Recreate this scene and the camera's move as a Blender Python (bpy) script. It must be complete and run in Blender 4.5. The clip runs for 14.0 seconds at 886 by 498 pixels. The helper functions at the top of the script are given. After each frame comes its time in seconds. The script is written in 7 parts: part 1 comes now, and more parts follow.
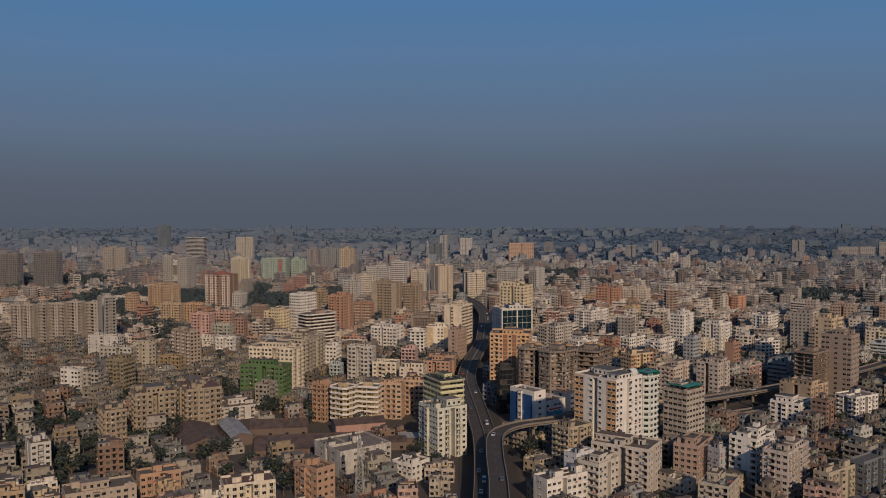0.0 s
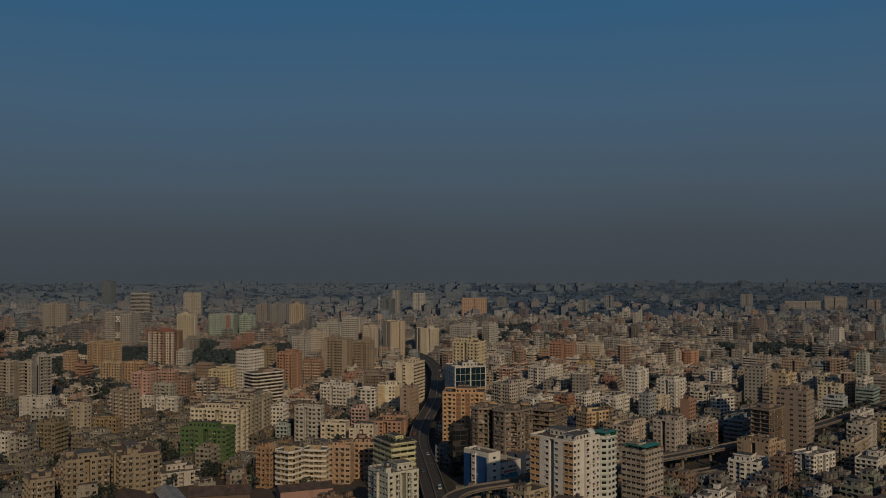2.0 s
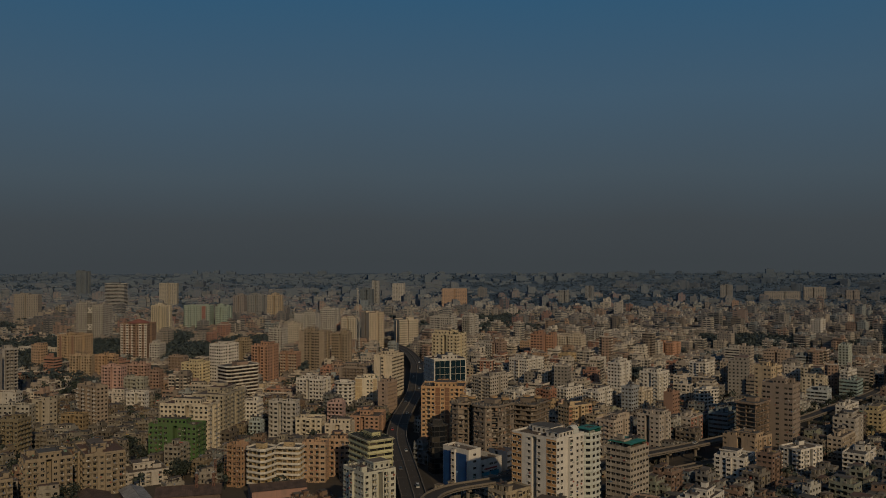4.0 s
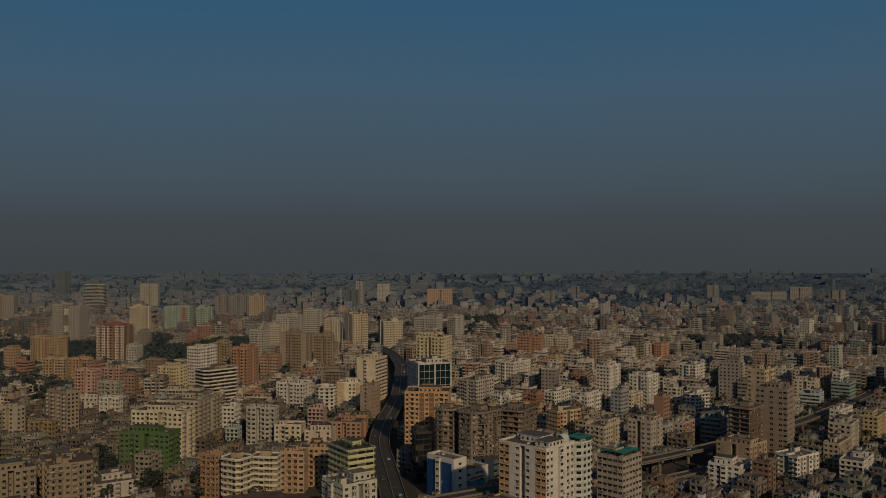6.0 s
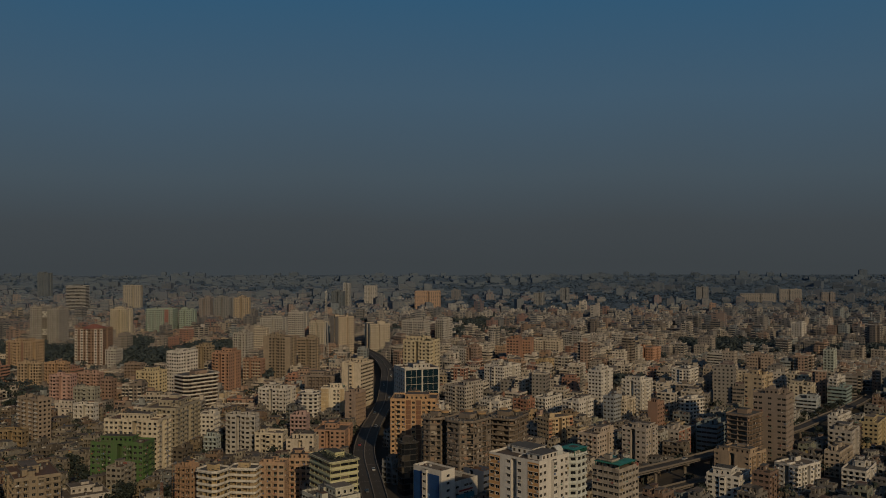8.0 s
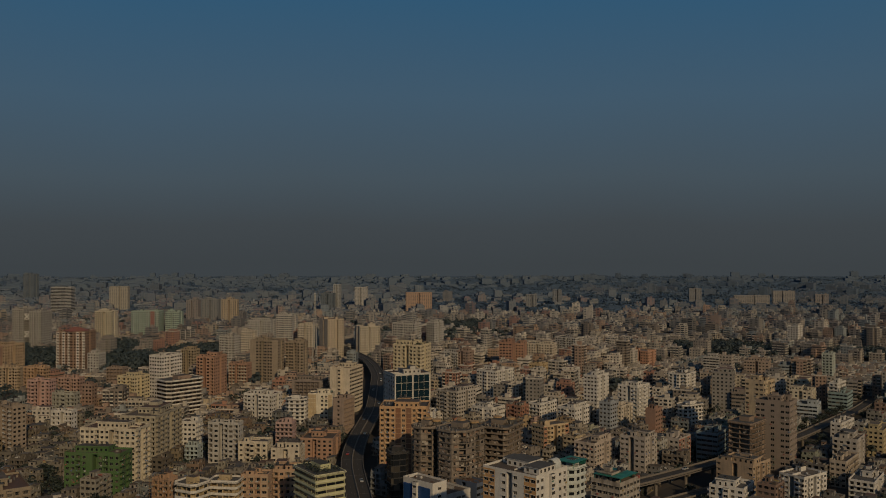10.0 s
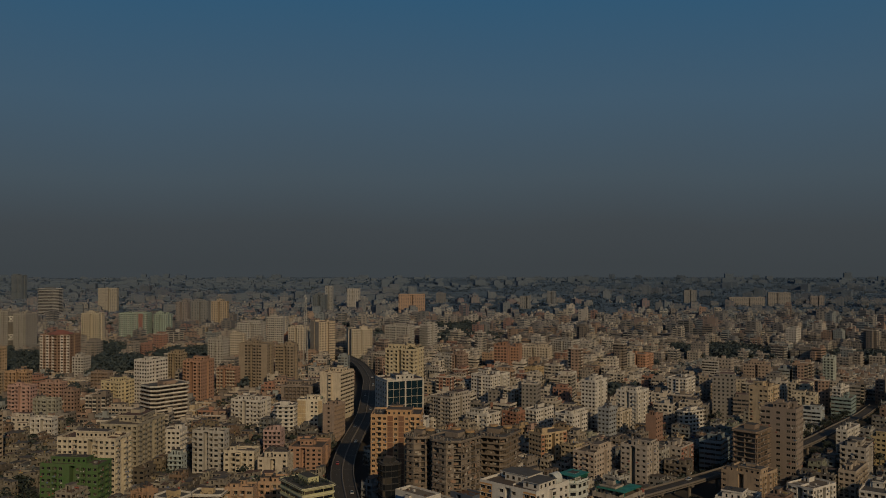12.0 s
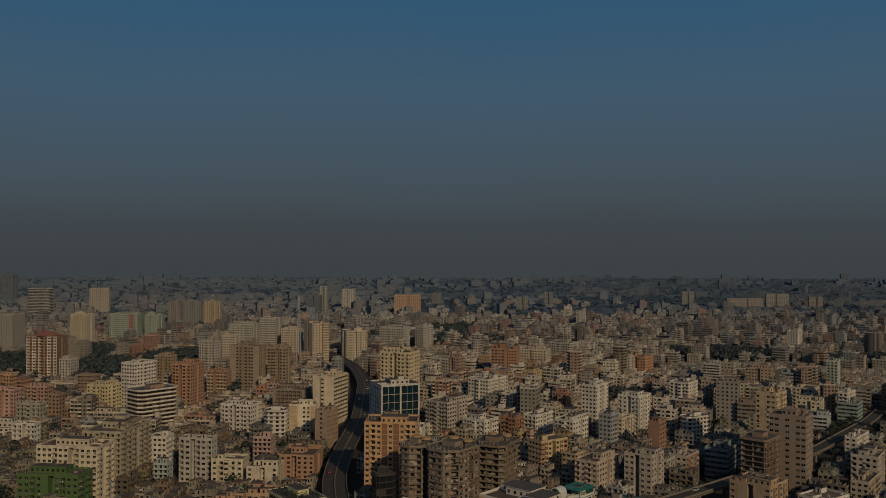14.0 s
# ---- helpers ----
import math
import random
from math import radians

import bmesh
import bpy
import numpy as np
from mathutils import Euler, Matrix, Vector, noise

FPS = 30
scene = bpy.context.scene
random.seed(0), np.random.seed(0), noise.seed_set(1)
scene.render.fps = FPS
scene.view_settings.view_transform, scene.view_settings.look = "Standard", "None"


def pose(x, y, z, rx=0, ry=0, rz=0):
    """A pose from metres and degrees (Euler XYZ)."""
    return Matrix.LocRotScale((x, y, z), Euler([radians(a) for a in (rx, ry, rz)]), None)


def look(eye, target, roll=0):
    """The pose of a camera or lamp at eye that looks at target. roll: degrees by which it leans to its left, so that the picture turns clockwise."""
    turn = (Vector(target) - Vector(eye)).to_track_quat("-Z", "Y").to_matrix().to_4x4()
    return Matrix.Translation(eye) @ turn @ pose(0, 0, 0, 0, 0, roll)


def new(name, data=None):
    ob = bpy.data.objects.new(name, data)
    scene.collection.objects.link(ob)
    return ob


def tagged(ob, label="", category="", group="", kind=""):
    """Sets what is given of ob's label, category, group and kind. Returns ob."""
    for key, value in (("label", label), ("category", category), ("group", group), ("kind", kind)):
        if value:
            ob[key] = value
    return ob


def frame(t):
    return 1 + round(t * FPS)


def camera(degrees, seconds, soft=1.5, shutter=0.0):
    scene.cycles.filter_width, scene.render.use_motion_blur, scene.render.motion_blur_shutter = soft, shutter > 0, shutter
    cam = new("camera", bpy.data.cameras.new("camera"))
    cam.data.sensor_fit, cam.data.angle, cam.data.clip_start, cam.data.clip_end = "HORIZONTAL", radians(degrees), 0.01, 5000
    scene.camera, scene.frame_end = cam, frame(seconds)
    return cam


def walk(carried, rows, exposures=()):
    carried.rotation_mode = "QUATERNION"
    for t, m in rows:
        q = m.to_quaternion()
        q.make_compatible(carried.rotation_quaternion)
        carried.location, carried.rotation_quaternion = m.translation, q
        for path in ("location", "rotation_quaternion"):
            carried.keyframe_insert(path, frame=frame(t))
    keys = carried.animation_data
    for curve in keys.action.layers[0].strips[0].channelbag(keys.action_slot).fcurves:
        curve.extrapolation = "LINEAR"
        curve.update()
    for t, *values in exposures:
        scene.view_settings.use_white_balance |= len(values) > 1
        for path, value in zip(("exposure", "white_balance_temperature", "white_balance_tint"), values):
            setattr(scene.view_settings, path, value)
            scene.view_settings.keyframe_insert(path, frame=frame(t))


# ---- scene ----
import functools

cam = camera(54.86, 14.0, soft=1.0)
ROWS = [
    (0, -0.52, -23.43, 137.87, 3.837, -3.002, -0.139),
    (0.1, -0.54, -22.87, 137.89, 3.347, -2.750, -0.142),
    (0.2, -0.55, -22.30, 137.90, 2.815, -2.201, -0.146),
    (0.3, -0.57, -21.70, 137.92, 2.473, -1.727, -0.150),
    (0.4, -0.58, -21.09, 137.93, 2.205, -1.273, -0.155),
    (0.5, -0.58, -20.46, 137.94, 2.017, -0.959, -0.154),
    (0.6, -0.59, -19.82, 137.95, 1.748, -0.821, -0.159),
    (0.7, -0.59, -19.16, 137.96, 1.577, -0.670, -0.159),
    (0.8, -0.59, -18.49, 137.97, 1.463, -0.520, -0.159),
    (0.9, -0.59, -17.80, 137.98, 1.405, -0.426, -0.160),
    (1, -0.58, -17.09, 137.99, 1.374, -0.370, -0.162),
    (1.1, -0.57, -16.37, 137.99, 1.253, -0.334, -0.154),
    (1.2, -0.56, -15.64, 138.00, 1.178, -0.316, -0.149),
    (1.3, -0.55, -14.89, 138.01, 1.097, 0.950, -0.143),
    (1.4, -0.53, -14.13, 138.01, 1.013, 2.983, -0.137),
    (1.5, -0.52, -13.36, 138.02, 1.013, 3.158, -0.136),
    (1.6, -0.50, -12.57, 138.02, 0.865, 2.492, -0.126),
    (1.7, -0.48, -11.77, 138.02, 0.793, 1.889, -0.121),
    (1.8, -0.45, -10.96, 138.03, 0.758, 1.303, -0.115),
    (1.9, -0.43, -10.14, 138.03, 0.704, 0.905, -0.110),
    (2, -0.40, -9.31, 138.03, 0.672, 0.668, -0.103),
    (2.1, -0.37, -8.46, 138.03, 0.574, 0.393, -0.105),
    (2.2, -0.34, -7.61, 138.03, 0.499, 0.259, -0.106),
    (2.3, -0.31, -6.74, 138.03, 0.462, 0.164, -0.107),
    (2.4, -0.28, -5.87, 138.03, 0.387, 0.106, -0.108),
    (2.5, -0.24, -4.98, 138.03, 0.332, 0.101, -0.108),
    (3, -0.04, -0.41, 138.03, -0.002, 0.003, -0.085),
    (5.5, 1.23, 24.79, 138.00, -1.383, 0.014, -0.057),
    (6, 1.50, 30.11, 138.01, -1.609, 0.008, -0.046),
    (6.5, 1.77, 35.46, 138.02, -1.839, 0.025, -0.062),
    (7, 2.03, 40.82, 138.04, -2.047, 0.054, -0.071),
    (7.5, 2.28, 46.18, 138.08, -2.228, 0.077, -0.021),
    (8, 2.52, 51.53, 138.12, -2.401, 0.094, -0.000),
    (10.5, 3.45, 77.69, 138.43, -3.115, 0.175, 0.078),
    (11, 3.59, 82.77, 138.51, -3.243, 0.186, 0.089),
    (11.5, 3.71, 87.81, 138.59, -3.346, 0.216, 0.139),
    (12, 3.82, 92.80, 138.66, -3.446, 0.239, 0.108),
    (12.5, 3.92, 97.76, 138.73, -3.532, 0.256, 0.137),
    (13, 4.01, 102.70, 138.80, -3.609, 0.261, 0.157),
    (13.5, 4.10, 107.62, 138.85, -3.674, 0.260, 0.198),
    (14, 4.20, 112.54, 138.88, -3.738, 0.253, 0.243),
]


def eye_pose(x, y, z, yaw, pitch, roll):
    a, p = radians(yaw), radians(pitch)
    ahead = Vector((-math.sin(a) * math.cos(p), math.cos(a) * math.cos(p), math.sin(p)))
    return look((x, y, z), Vector((x, y, z)) + ahead, roll)


EXPOSURES = [(0.0, 1.04, 5720, 21), (0.2, 0.74, 5730, 20.5), (0.5, 0.33, 5760, 20), (1.0, 0.2, 5800, 16), (1.5, 0.26, 5920, 13), (2.0, 0.24, 6020, 11.5), (2.4, 0.08, 6150, 10), (3.2, 0.08, 6280, 10), (5.3, 0.1, 6380, 10), (14.0, 0.1, 6380, 10)]
walk(cam, [(r[0], eye_pose(*r[1:])) for r in ROWS], EXPOSURES)

# ---- light ----
SUN_AZ, SUN_EL = 160.0, 26.0  # compass bearing (from +y towards +x) and height of the sun
world = bpy.data.worlds.new("sky")
scene.world = world
world.use_nodes = True
wn, wl = world.node_tree.nodes, world.node_tree.links
wn.clear()
w_out, w_bg = wn.new("ShaderNodeOutputWorld"), wn.new("ShaderNodeBackground")
w_sky = wn.new("ShaderNodeTexSky")
w_sky.sky_type = "NISHITA"
w_sky.sun_disc = False
w_sky.sun_elevation, w_sky.sun_rotation = radians(SUN_EL), radians(SUN_AZ)
w_sky.dust_density, w_sky.air_density = 2.0, 1.4
w_co, w_sep, w_ramp = wn.new("ShaderNodeTexCoord"), wn.new("ShaderNodeSeparateXYZ"), wn.new("ShaderNodeValToRGB")
w_noise, w_add, w_up = wn.new("ShaderNodeTexNoise"), wn.new("ShaderNodeMath"), wn.new("ShaderNodeMapRange")
w_noise.inputs["Scale"].default_value = 3.0
w_add.operation = "MULTIPLY_ADD"
w_add.inputs[1].default_value = 0.03
w_mix = wn.new("ShaderNodeMix")
w_mix.data_type = "RGBA"
w_dim = wn.new("ShaderNodeMix")
w_dim.data_type, w_dim.blend_type = "RGBA", "MULTIPLY"
w_dim.inputs["Factor"].default_value, w_dim.inputs["B"].default_value = 1.0, (0.036, 0.036, 0.036, 1)
wl.new(w_co.outputs["Generated"], w_sep.inputs[0])
wl.new(w_co.outputs["Generated"], w_noise.inputs["Vector"])
wl.new(w_noise.outputs["Fac"], w_add.inputs[0])
wl.new(w_sep.outputs["Z"], w_add.inputs[2])
wl.new(w_add.outputs[0], w_ramp.inputs[0])
# a smog bank lies along the horizon, thins out upwards and gives way to the open sky
SMOG = [(0.0, (0.043, 0.050, 0.054)), (0.045, (0.048, 0.057, 0.063)), (0.10, (0.055, 0.077, 0.094)), (0.19, (0.049, 0.091, 0.133)), (0.30, (0.029, 0.088, 0.156)), (0.40, (0.024, 0.09, 0.177))]
ramp = w_ramp.color_ramp
while len(ramp.elements) < len(SMOG):
    ramp.elements.new(0.5)
for el, (at, col) in zip(ramp.elements, SMOG):
    el.position, el.color = at, (*col, 1)
w_up.inputs["From Min"].default_value, w_up.inputs["From Max"].default_value = 0.36, 0.7
wl.new(w_sep.outputs["Z"], w_up.inputs["Value"])
wl.new(w_up.outputs[0], w_mix.inputs["Factor"])
wl.new(w_ramp.outputs[0], w_mix.inputs["A"])
wl.new(w_sky.outputs[0], w_dim.inputs["A"])
wl.new(w_dim.outputs["Result"], w_mix.inputs["B"])
wl.new(w_mix.outputs["Result"], w_bg.inputs["Color"])
w_bg.inputs["Strength"].default_value = 1.0
wl.new(w_bg.outputs[0], w_out.inputs[0])

sun = new("sun", bpy.data.lights.new("sun", "SUN"))
sun.data.energy, sun.data.angle, sun.data.color = 1.85, radians(1.2), (1.0, 0.74, 0.425)
az, ev = radians(SUN_AZ), radians(SUN_EL)
sun.matrix_world = look((300 * math.sin(az) * math.cos(ev), 300 * math.cos(az) * math.cos(ev), 300 * math.sin(ev)), (0, 0, 0))


# ---- materials ----
def shader(name):
    m = bpy.data.materials.new(name)
    m.use_nodes = True
    return m, m.node_tree.nodes, m.node_tree.links, m.node_tree.nodes["Principled BSDF"]


def mixer(nodes, links, a, b, fac, mode="MIX"):
    n = nodes.new("ShaderNodeMix")
    n.data_type, n.blend_type = "RGBA", mode
    for key, v in (("A", a), ("B", b), ("Factor", fac)):
        if isinstance(v, (int, float)):
            n.inputs[key].default_value = v
        elif isinstance(v, tuple):
            n.inputs[key].default_value = (*v, 1)
        else:
            links.new(v, n.inputs[key])
    return n.outputs["Result"]


def noisy(nodes, links, scale, stretch=(1, 1, 1), detail=3.0, lo=0.35, hi=0.65, where="Object"):
    co, mp, ns, rm = nodes.new("ShaderNodeTexCoord"), nodes.new("ShaderNodeMapping"), nodes.new("ShaderNodeTexNoise"), nodes.new("ShaderNodeMapRange")
    mp.inputs["Scale"].default_value = stretch
    ns.inputs["Scale"].default_value, ns.inputs["Detail"].default_value = scale, detail
    rm.inputs["From Min"].default_value, rm.inputs["From Max"].default_value = lo, hi
    links.new(co.outputs[where], mp.inputs[0])
    links.new(mp.outputs[0], ns.inputs["Vector"])
    links.new(ns.outputs["Fac"], rm.inputs["Value"])
    return rm.outputs[0]


def masonry(name, colour, dirt=0.45, rough=0.85, palette=None, island=False, grime=(0.13, 0.11, 0.09)):
    """Painted or bare plaster: blotches, streaks that run down the wall, and grain."""
    m, nodes, links, bsdf = shader(name)
    if palette:
        pick, tone = nodes.new("ShaderNodeNewGeometry" if island else "ShaderNodeObjectInfo"), nodes.new("ShaderNodeValToRGB")
        tone.color_ramp.interpolation = "CONSTANT"
        while len(tone.color_ramp.elements) < len(palette):
            tone.color_ramp.elements.new(0.5)
        for k, c in enumerate(palette):
            tone.color_ramp.elements[k].position, tone.color_ramp.elements[k].color = k / len(palette), (*c, 1)
        links.new(pick.outputs["Random Per Island" if island else "Random"], tone.inputs[0])
        base = tone.outputs[0]
    else:
        base = colour
    blot = noisy(nodes, links, 0.16, lo=0.35, hi=0.7)
    streak = noisy(nodes, links, 0.7, stretch=(1, 1, 0.14), detail=4.0, lo=0.5, hi=0.8)
    fine = noisy(nodes, links, 6.0, lo=0.2, hi=0.8)
    f1, f2 = nodes.new("ShaderNodeMath"), nodes.new("ShaderNodeMath")
    f1.operation = f2.operation = "MULTIPLY"
    f1.inputs[1].default_value, f2.inputs[1].default_value = dirt * 0.65, min(1.0, dirt * 1.2)
    links.new(blot, f1.inputs[0])
    links.new(streak, f2.inputs[0])
    c = mixer(nodes, links, base, grime, f1.outputs[0])
    c = mixer(nodes, links, c, grime, f2.outputs[0])
    c = mixer(nodes, links, c, mixer(nodes, links, (0.72, 0.72, 0.72), (1.1, 1.1, 1.1), fine), 1.0, "MULTIPLY")
    links.new(c, bsdf.inputs["Base Color"])
    bsdf.inputs["Roughness"].default_value = rough
    bump = nodes.new("ShaderNodeBump")
    bump.inputs["Strength"].default_value, bump.inputs["Distance"].default_value = 0.25, 0.03
    links.new(fine, bump.inputs["Height"])
    links.new(bump.outputs[0], bsdf.inputs["Normal"])
    return m


def pane_glass(name, dark=(0.012, 0.014, 0.017), light=(0.11, 0.095, 0.075), share=0.3, rough=0.12, island=False):
    """Window glass over dim rooms, some of them with curtains or shutters."""
    m, nodes, links, bsdf = shader(name)
    pick, tone = nodes.new("ShaderNodeNewGeometry" if island else "ShaderNodeObjectInfo"), nodes.new("ShaderNodeMapRange")
    links.new(pick.outputs["Random Per Island" if island else "Random"], tone.inputs["Value"])
    tone.inputs["From Min"].default_value = 1 - share
    links.new(mixer(nodes, links, dark, light, tone.outputs[0]), bsdf.inputs["Base Color"])
    bsdf.inputs["Roughness"].default_value = rough
    return m


def plain(name, colour, rough=0.6, metal=0.0, dirt=0.3, scale=1.5):
    m, nodes, links, bsdf = shader(name)
    a, b = noisy(nodes, links, scale), noisy(nodes, links, scale * 9)
    c = mixer(nodes, links, tuple(v * (1 - dirt) for v in colour), colour, a)
    c = mixer(nodes, links, c, mixer(nodes, links, (0.8, 0.8, 0.8), (1.1, 1.1, 1.1), b), 1.0, "MULTIPLY")
    links.new(c, bsdf.inputs["Base Color"])
    bsdf.inputs["Roughness"].default_value, bsdf.inputs["Metallic"].default_value = rough, metal
    return m


PALETTE = [(0.36, 0.32, 0.26), (0.45, 0.37, 0.25), (0.23, 0.20, 0.17), (0.52, 0.48, 0.42), (0.30, 0.185, 0.135), (0.24, 0.225, 0.21), (0.37, 0.27, 0.16), (0.48, 0.44, 0.38),
           (0.18, 0.145, 0.115), (0.31, 0.275, 0.235), (0.57, 0.53, 0.47), (0.33, 0.16, 0.105), (0.24, 0.265, 0.28), (0.42, 0.29, 0.245), (0.30, 0.31, 0.24), (0.40, 0.34, 0.28)]
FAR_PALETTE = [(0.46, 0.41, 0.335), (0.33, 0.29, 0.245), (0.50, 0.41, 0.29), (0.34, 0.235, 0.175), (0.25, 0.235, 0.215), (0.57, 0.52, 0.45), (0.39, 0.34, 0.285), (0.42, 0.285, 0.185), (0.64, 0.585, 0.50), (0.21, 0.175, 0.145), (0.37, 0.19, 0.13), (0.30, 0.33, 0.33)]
# blue-grey of distance haze, mixed into the colours of far surfaces
HAZE_TINT = (0.070, 0.104, 0.152)


def hazed(colour, k):
    """A base colour with the distance haze painted in, by the share k."""
    return tuple(v * (1 - k) + o * k for v, o in zip(colour, HAZE_TINT))


PAINTS = {}


def paint(colour, dirt=0.45):
    """One plaster for each wall colour."""
    key = (*colour, dirt)
    if key not in PAINTS:
        PAINTS[key] = masonry("plaster", colour, dirt)
    return PAINTS[key]


TOWN = masonry("town_plaster", None, 0.65, palette=PALETTE)
CONCRETE = masonry("bare_concrete", (0.27, 0.245, 0.215), 0.6)
ROOF = masonry("roof_screed", None, 0.7, palette=[(0.10, 0.08, 0.062), (0.07, 0.057, 0.047), (0.13, 0.105, 0.083), (0.115, 0.062, 0.042), (0.085, 0.082, 0.076), (0.17, 0.142, 0.112), (0.055, 0.052, 0.042), (0.095, 0.07, 0.052)], island=True, grime=(0.05, 0.042, 0.034))
WHITE = masonry("white_plaster", (0.68, 0.66, 0.61), 0.35)
GLASS = pane_glass("window_glass", island=True)
CLUTTER = masonry("washing_and_boxes", None, 0.2, palette=[(0.42, 0.42, 0.40), (0.30, 0.09, 0.07), (0.10, 0.15, 0.28), (0.5, 0.48, 0.44), (0.07, 0.07, 0.07), (0.36, 0.28, 0.12), (0.40, 0.40, 0.38), (0.12, 0.2, 0.16)], island=True)
PATCH = masonry("patchy_infill", None, 0.5, palette=[(0.36, 0.31, 0.26), (0.14, 0.11, 0.09), (0.30, 0.19, 0.13), (0.10, 0.085, 0.07), (0.42, 0.38, 0.33), (0.20, 0.16, 0.13)], island=True)
GLASS_ONE = pane_glass("single_window_glass")
FRAME = plain("window_frame", (0.30, 0.28, 0.25), 0.6)
TANK = plain("tank_plastic", (0.05, 0.05, 0.055), 0.5)
STEEL = plain("galvanised_steel", (0.38, 0.37, 0.35), 0.5, 0.4)
RUST = plain("rusty_sheet", (0.088, 0.06, 0.047), 0.8, 0.0, 0.5, 0.25)
TIN = plain("grey_sheet", (0.26, 0.26, 0.26), 0.6, 0.1, 0.45, 0.25)
CURTAIN = plain("curtain_glass", (0.010, 0.026, 0.038), 0.12)
ASPHALT = masonry("asphalt", (0.033, 0.0285, 0.024), 0.5, 0.9, grime=(0.054, 0.045, 0.035))
KERB = masonry("parapet_concrete", (0.17, 0.148, 0.125), 0.6)
LINE = plain("road_paint", (0.11, 0.105, 0.095), 0.8)
EARTH = masonry("earth", (0.065, 0.053, 0.042), 0.7, 0.95, grime=(0.035, 0.03, 0.025))
SIGNBLUE = plain("blue_sign_sheet", (0.018, 0.066, 0.20), 0.4, 0.0, 0.2, 0.3)
SIGNPALE = plain("pale_sign_mark", (0.20, 0.33, 0.55), 0.5)
TEAL = plain("teal_sheet", (0.03, 0.20, 0.16), 0.6, 0.0, 0.4, 0.5)
BARK = plain("bark", (0.10, 0.075, 0.05), 0.9)


def leaf_material(name, a, b):
    m, nodes, links, bsdf = shader(name)
    pick = nodes.new("ShaderNodeNewGeometry")
    links.new(mixer(nodes, links, a, b, pick.outputs["Random Per Island"]), bsdf.inputs["Base Color"])
    bsdf.inputs["Roughness"].default_value = 0.7
    return m


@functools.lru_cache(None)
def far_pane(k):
    """Glass of the far buildings, with the haze put into its colour."""
    return pane_glass("hazed_glass", hazed((0.014, 0.016, 0.018), k), hazed((0.13, 0.115, 0.09), k), 0.35, 0.2 + k * 0.5, True)


# roof screed of far buildings, its colour mixed with haze likewise
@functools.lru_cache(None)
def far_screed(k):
    return masonry("hazed_roof", hazed((0.10, 0.08, 0.062), k), 0.4, grime=hazed((0.06, 0.05, 0.04), k))


LEAF = leaf_material("leaves", (0.013, 0.021, 0.016), (0.03, 0.041, 0.03))
# leaves farther off: bluer and paler, distance haze put into their colour
PARKLEAF = leaf_material("hazed_park_leaves", (0.025, 0.038, 0.041), (0.038, 0.054, 0.056))
FOREST = leaf_material("hazed_forest_leaves", (0.064, 0.098, 0.136), (0.078, 0.116, 0.158))


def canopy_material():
    m, nodes, links, bsdf = shader("hazed_canopy_leaves")
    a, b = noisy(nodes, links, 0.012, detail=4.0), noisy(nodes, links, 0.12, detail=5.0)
    # haze blue is put into the leaf colour, so far woods fade into the sky
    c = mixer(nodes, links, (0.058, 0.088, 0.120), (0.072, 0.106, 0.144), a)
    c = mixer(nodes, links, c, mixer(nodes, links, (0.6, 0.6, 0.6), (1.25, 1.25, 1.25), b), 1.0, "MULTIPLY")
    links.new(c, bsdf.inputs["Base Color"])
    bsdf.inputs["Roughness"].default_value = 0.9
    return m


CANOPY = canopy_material()


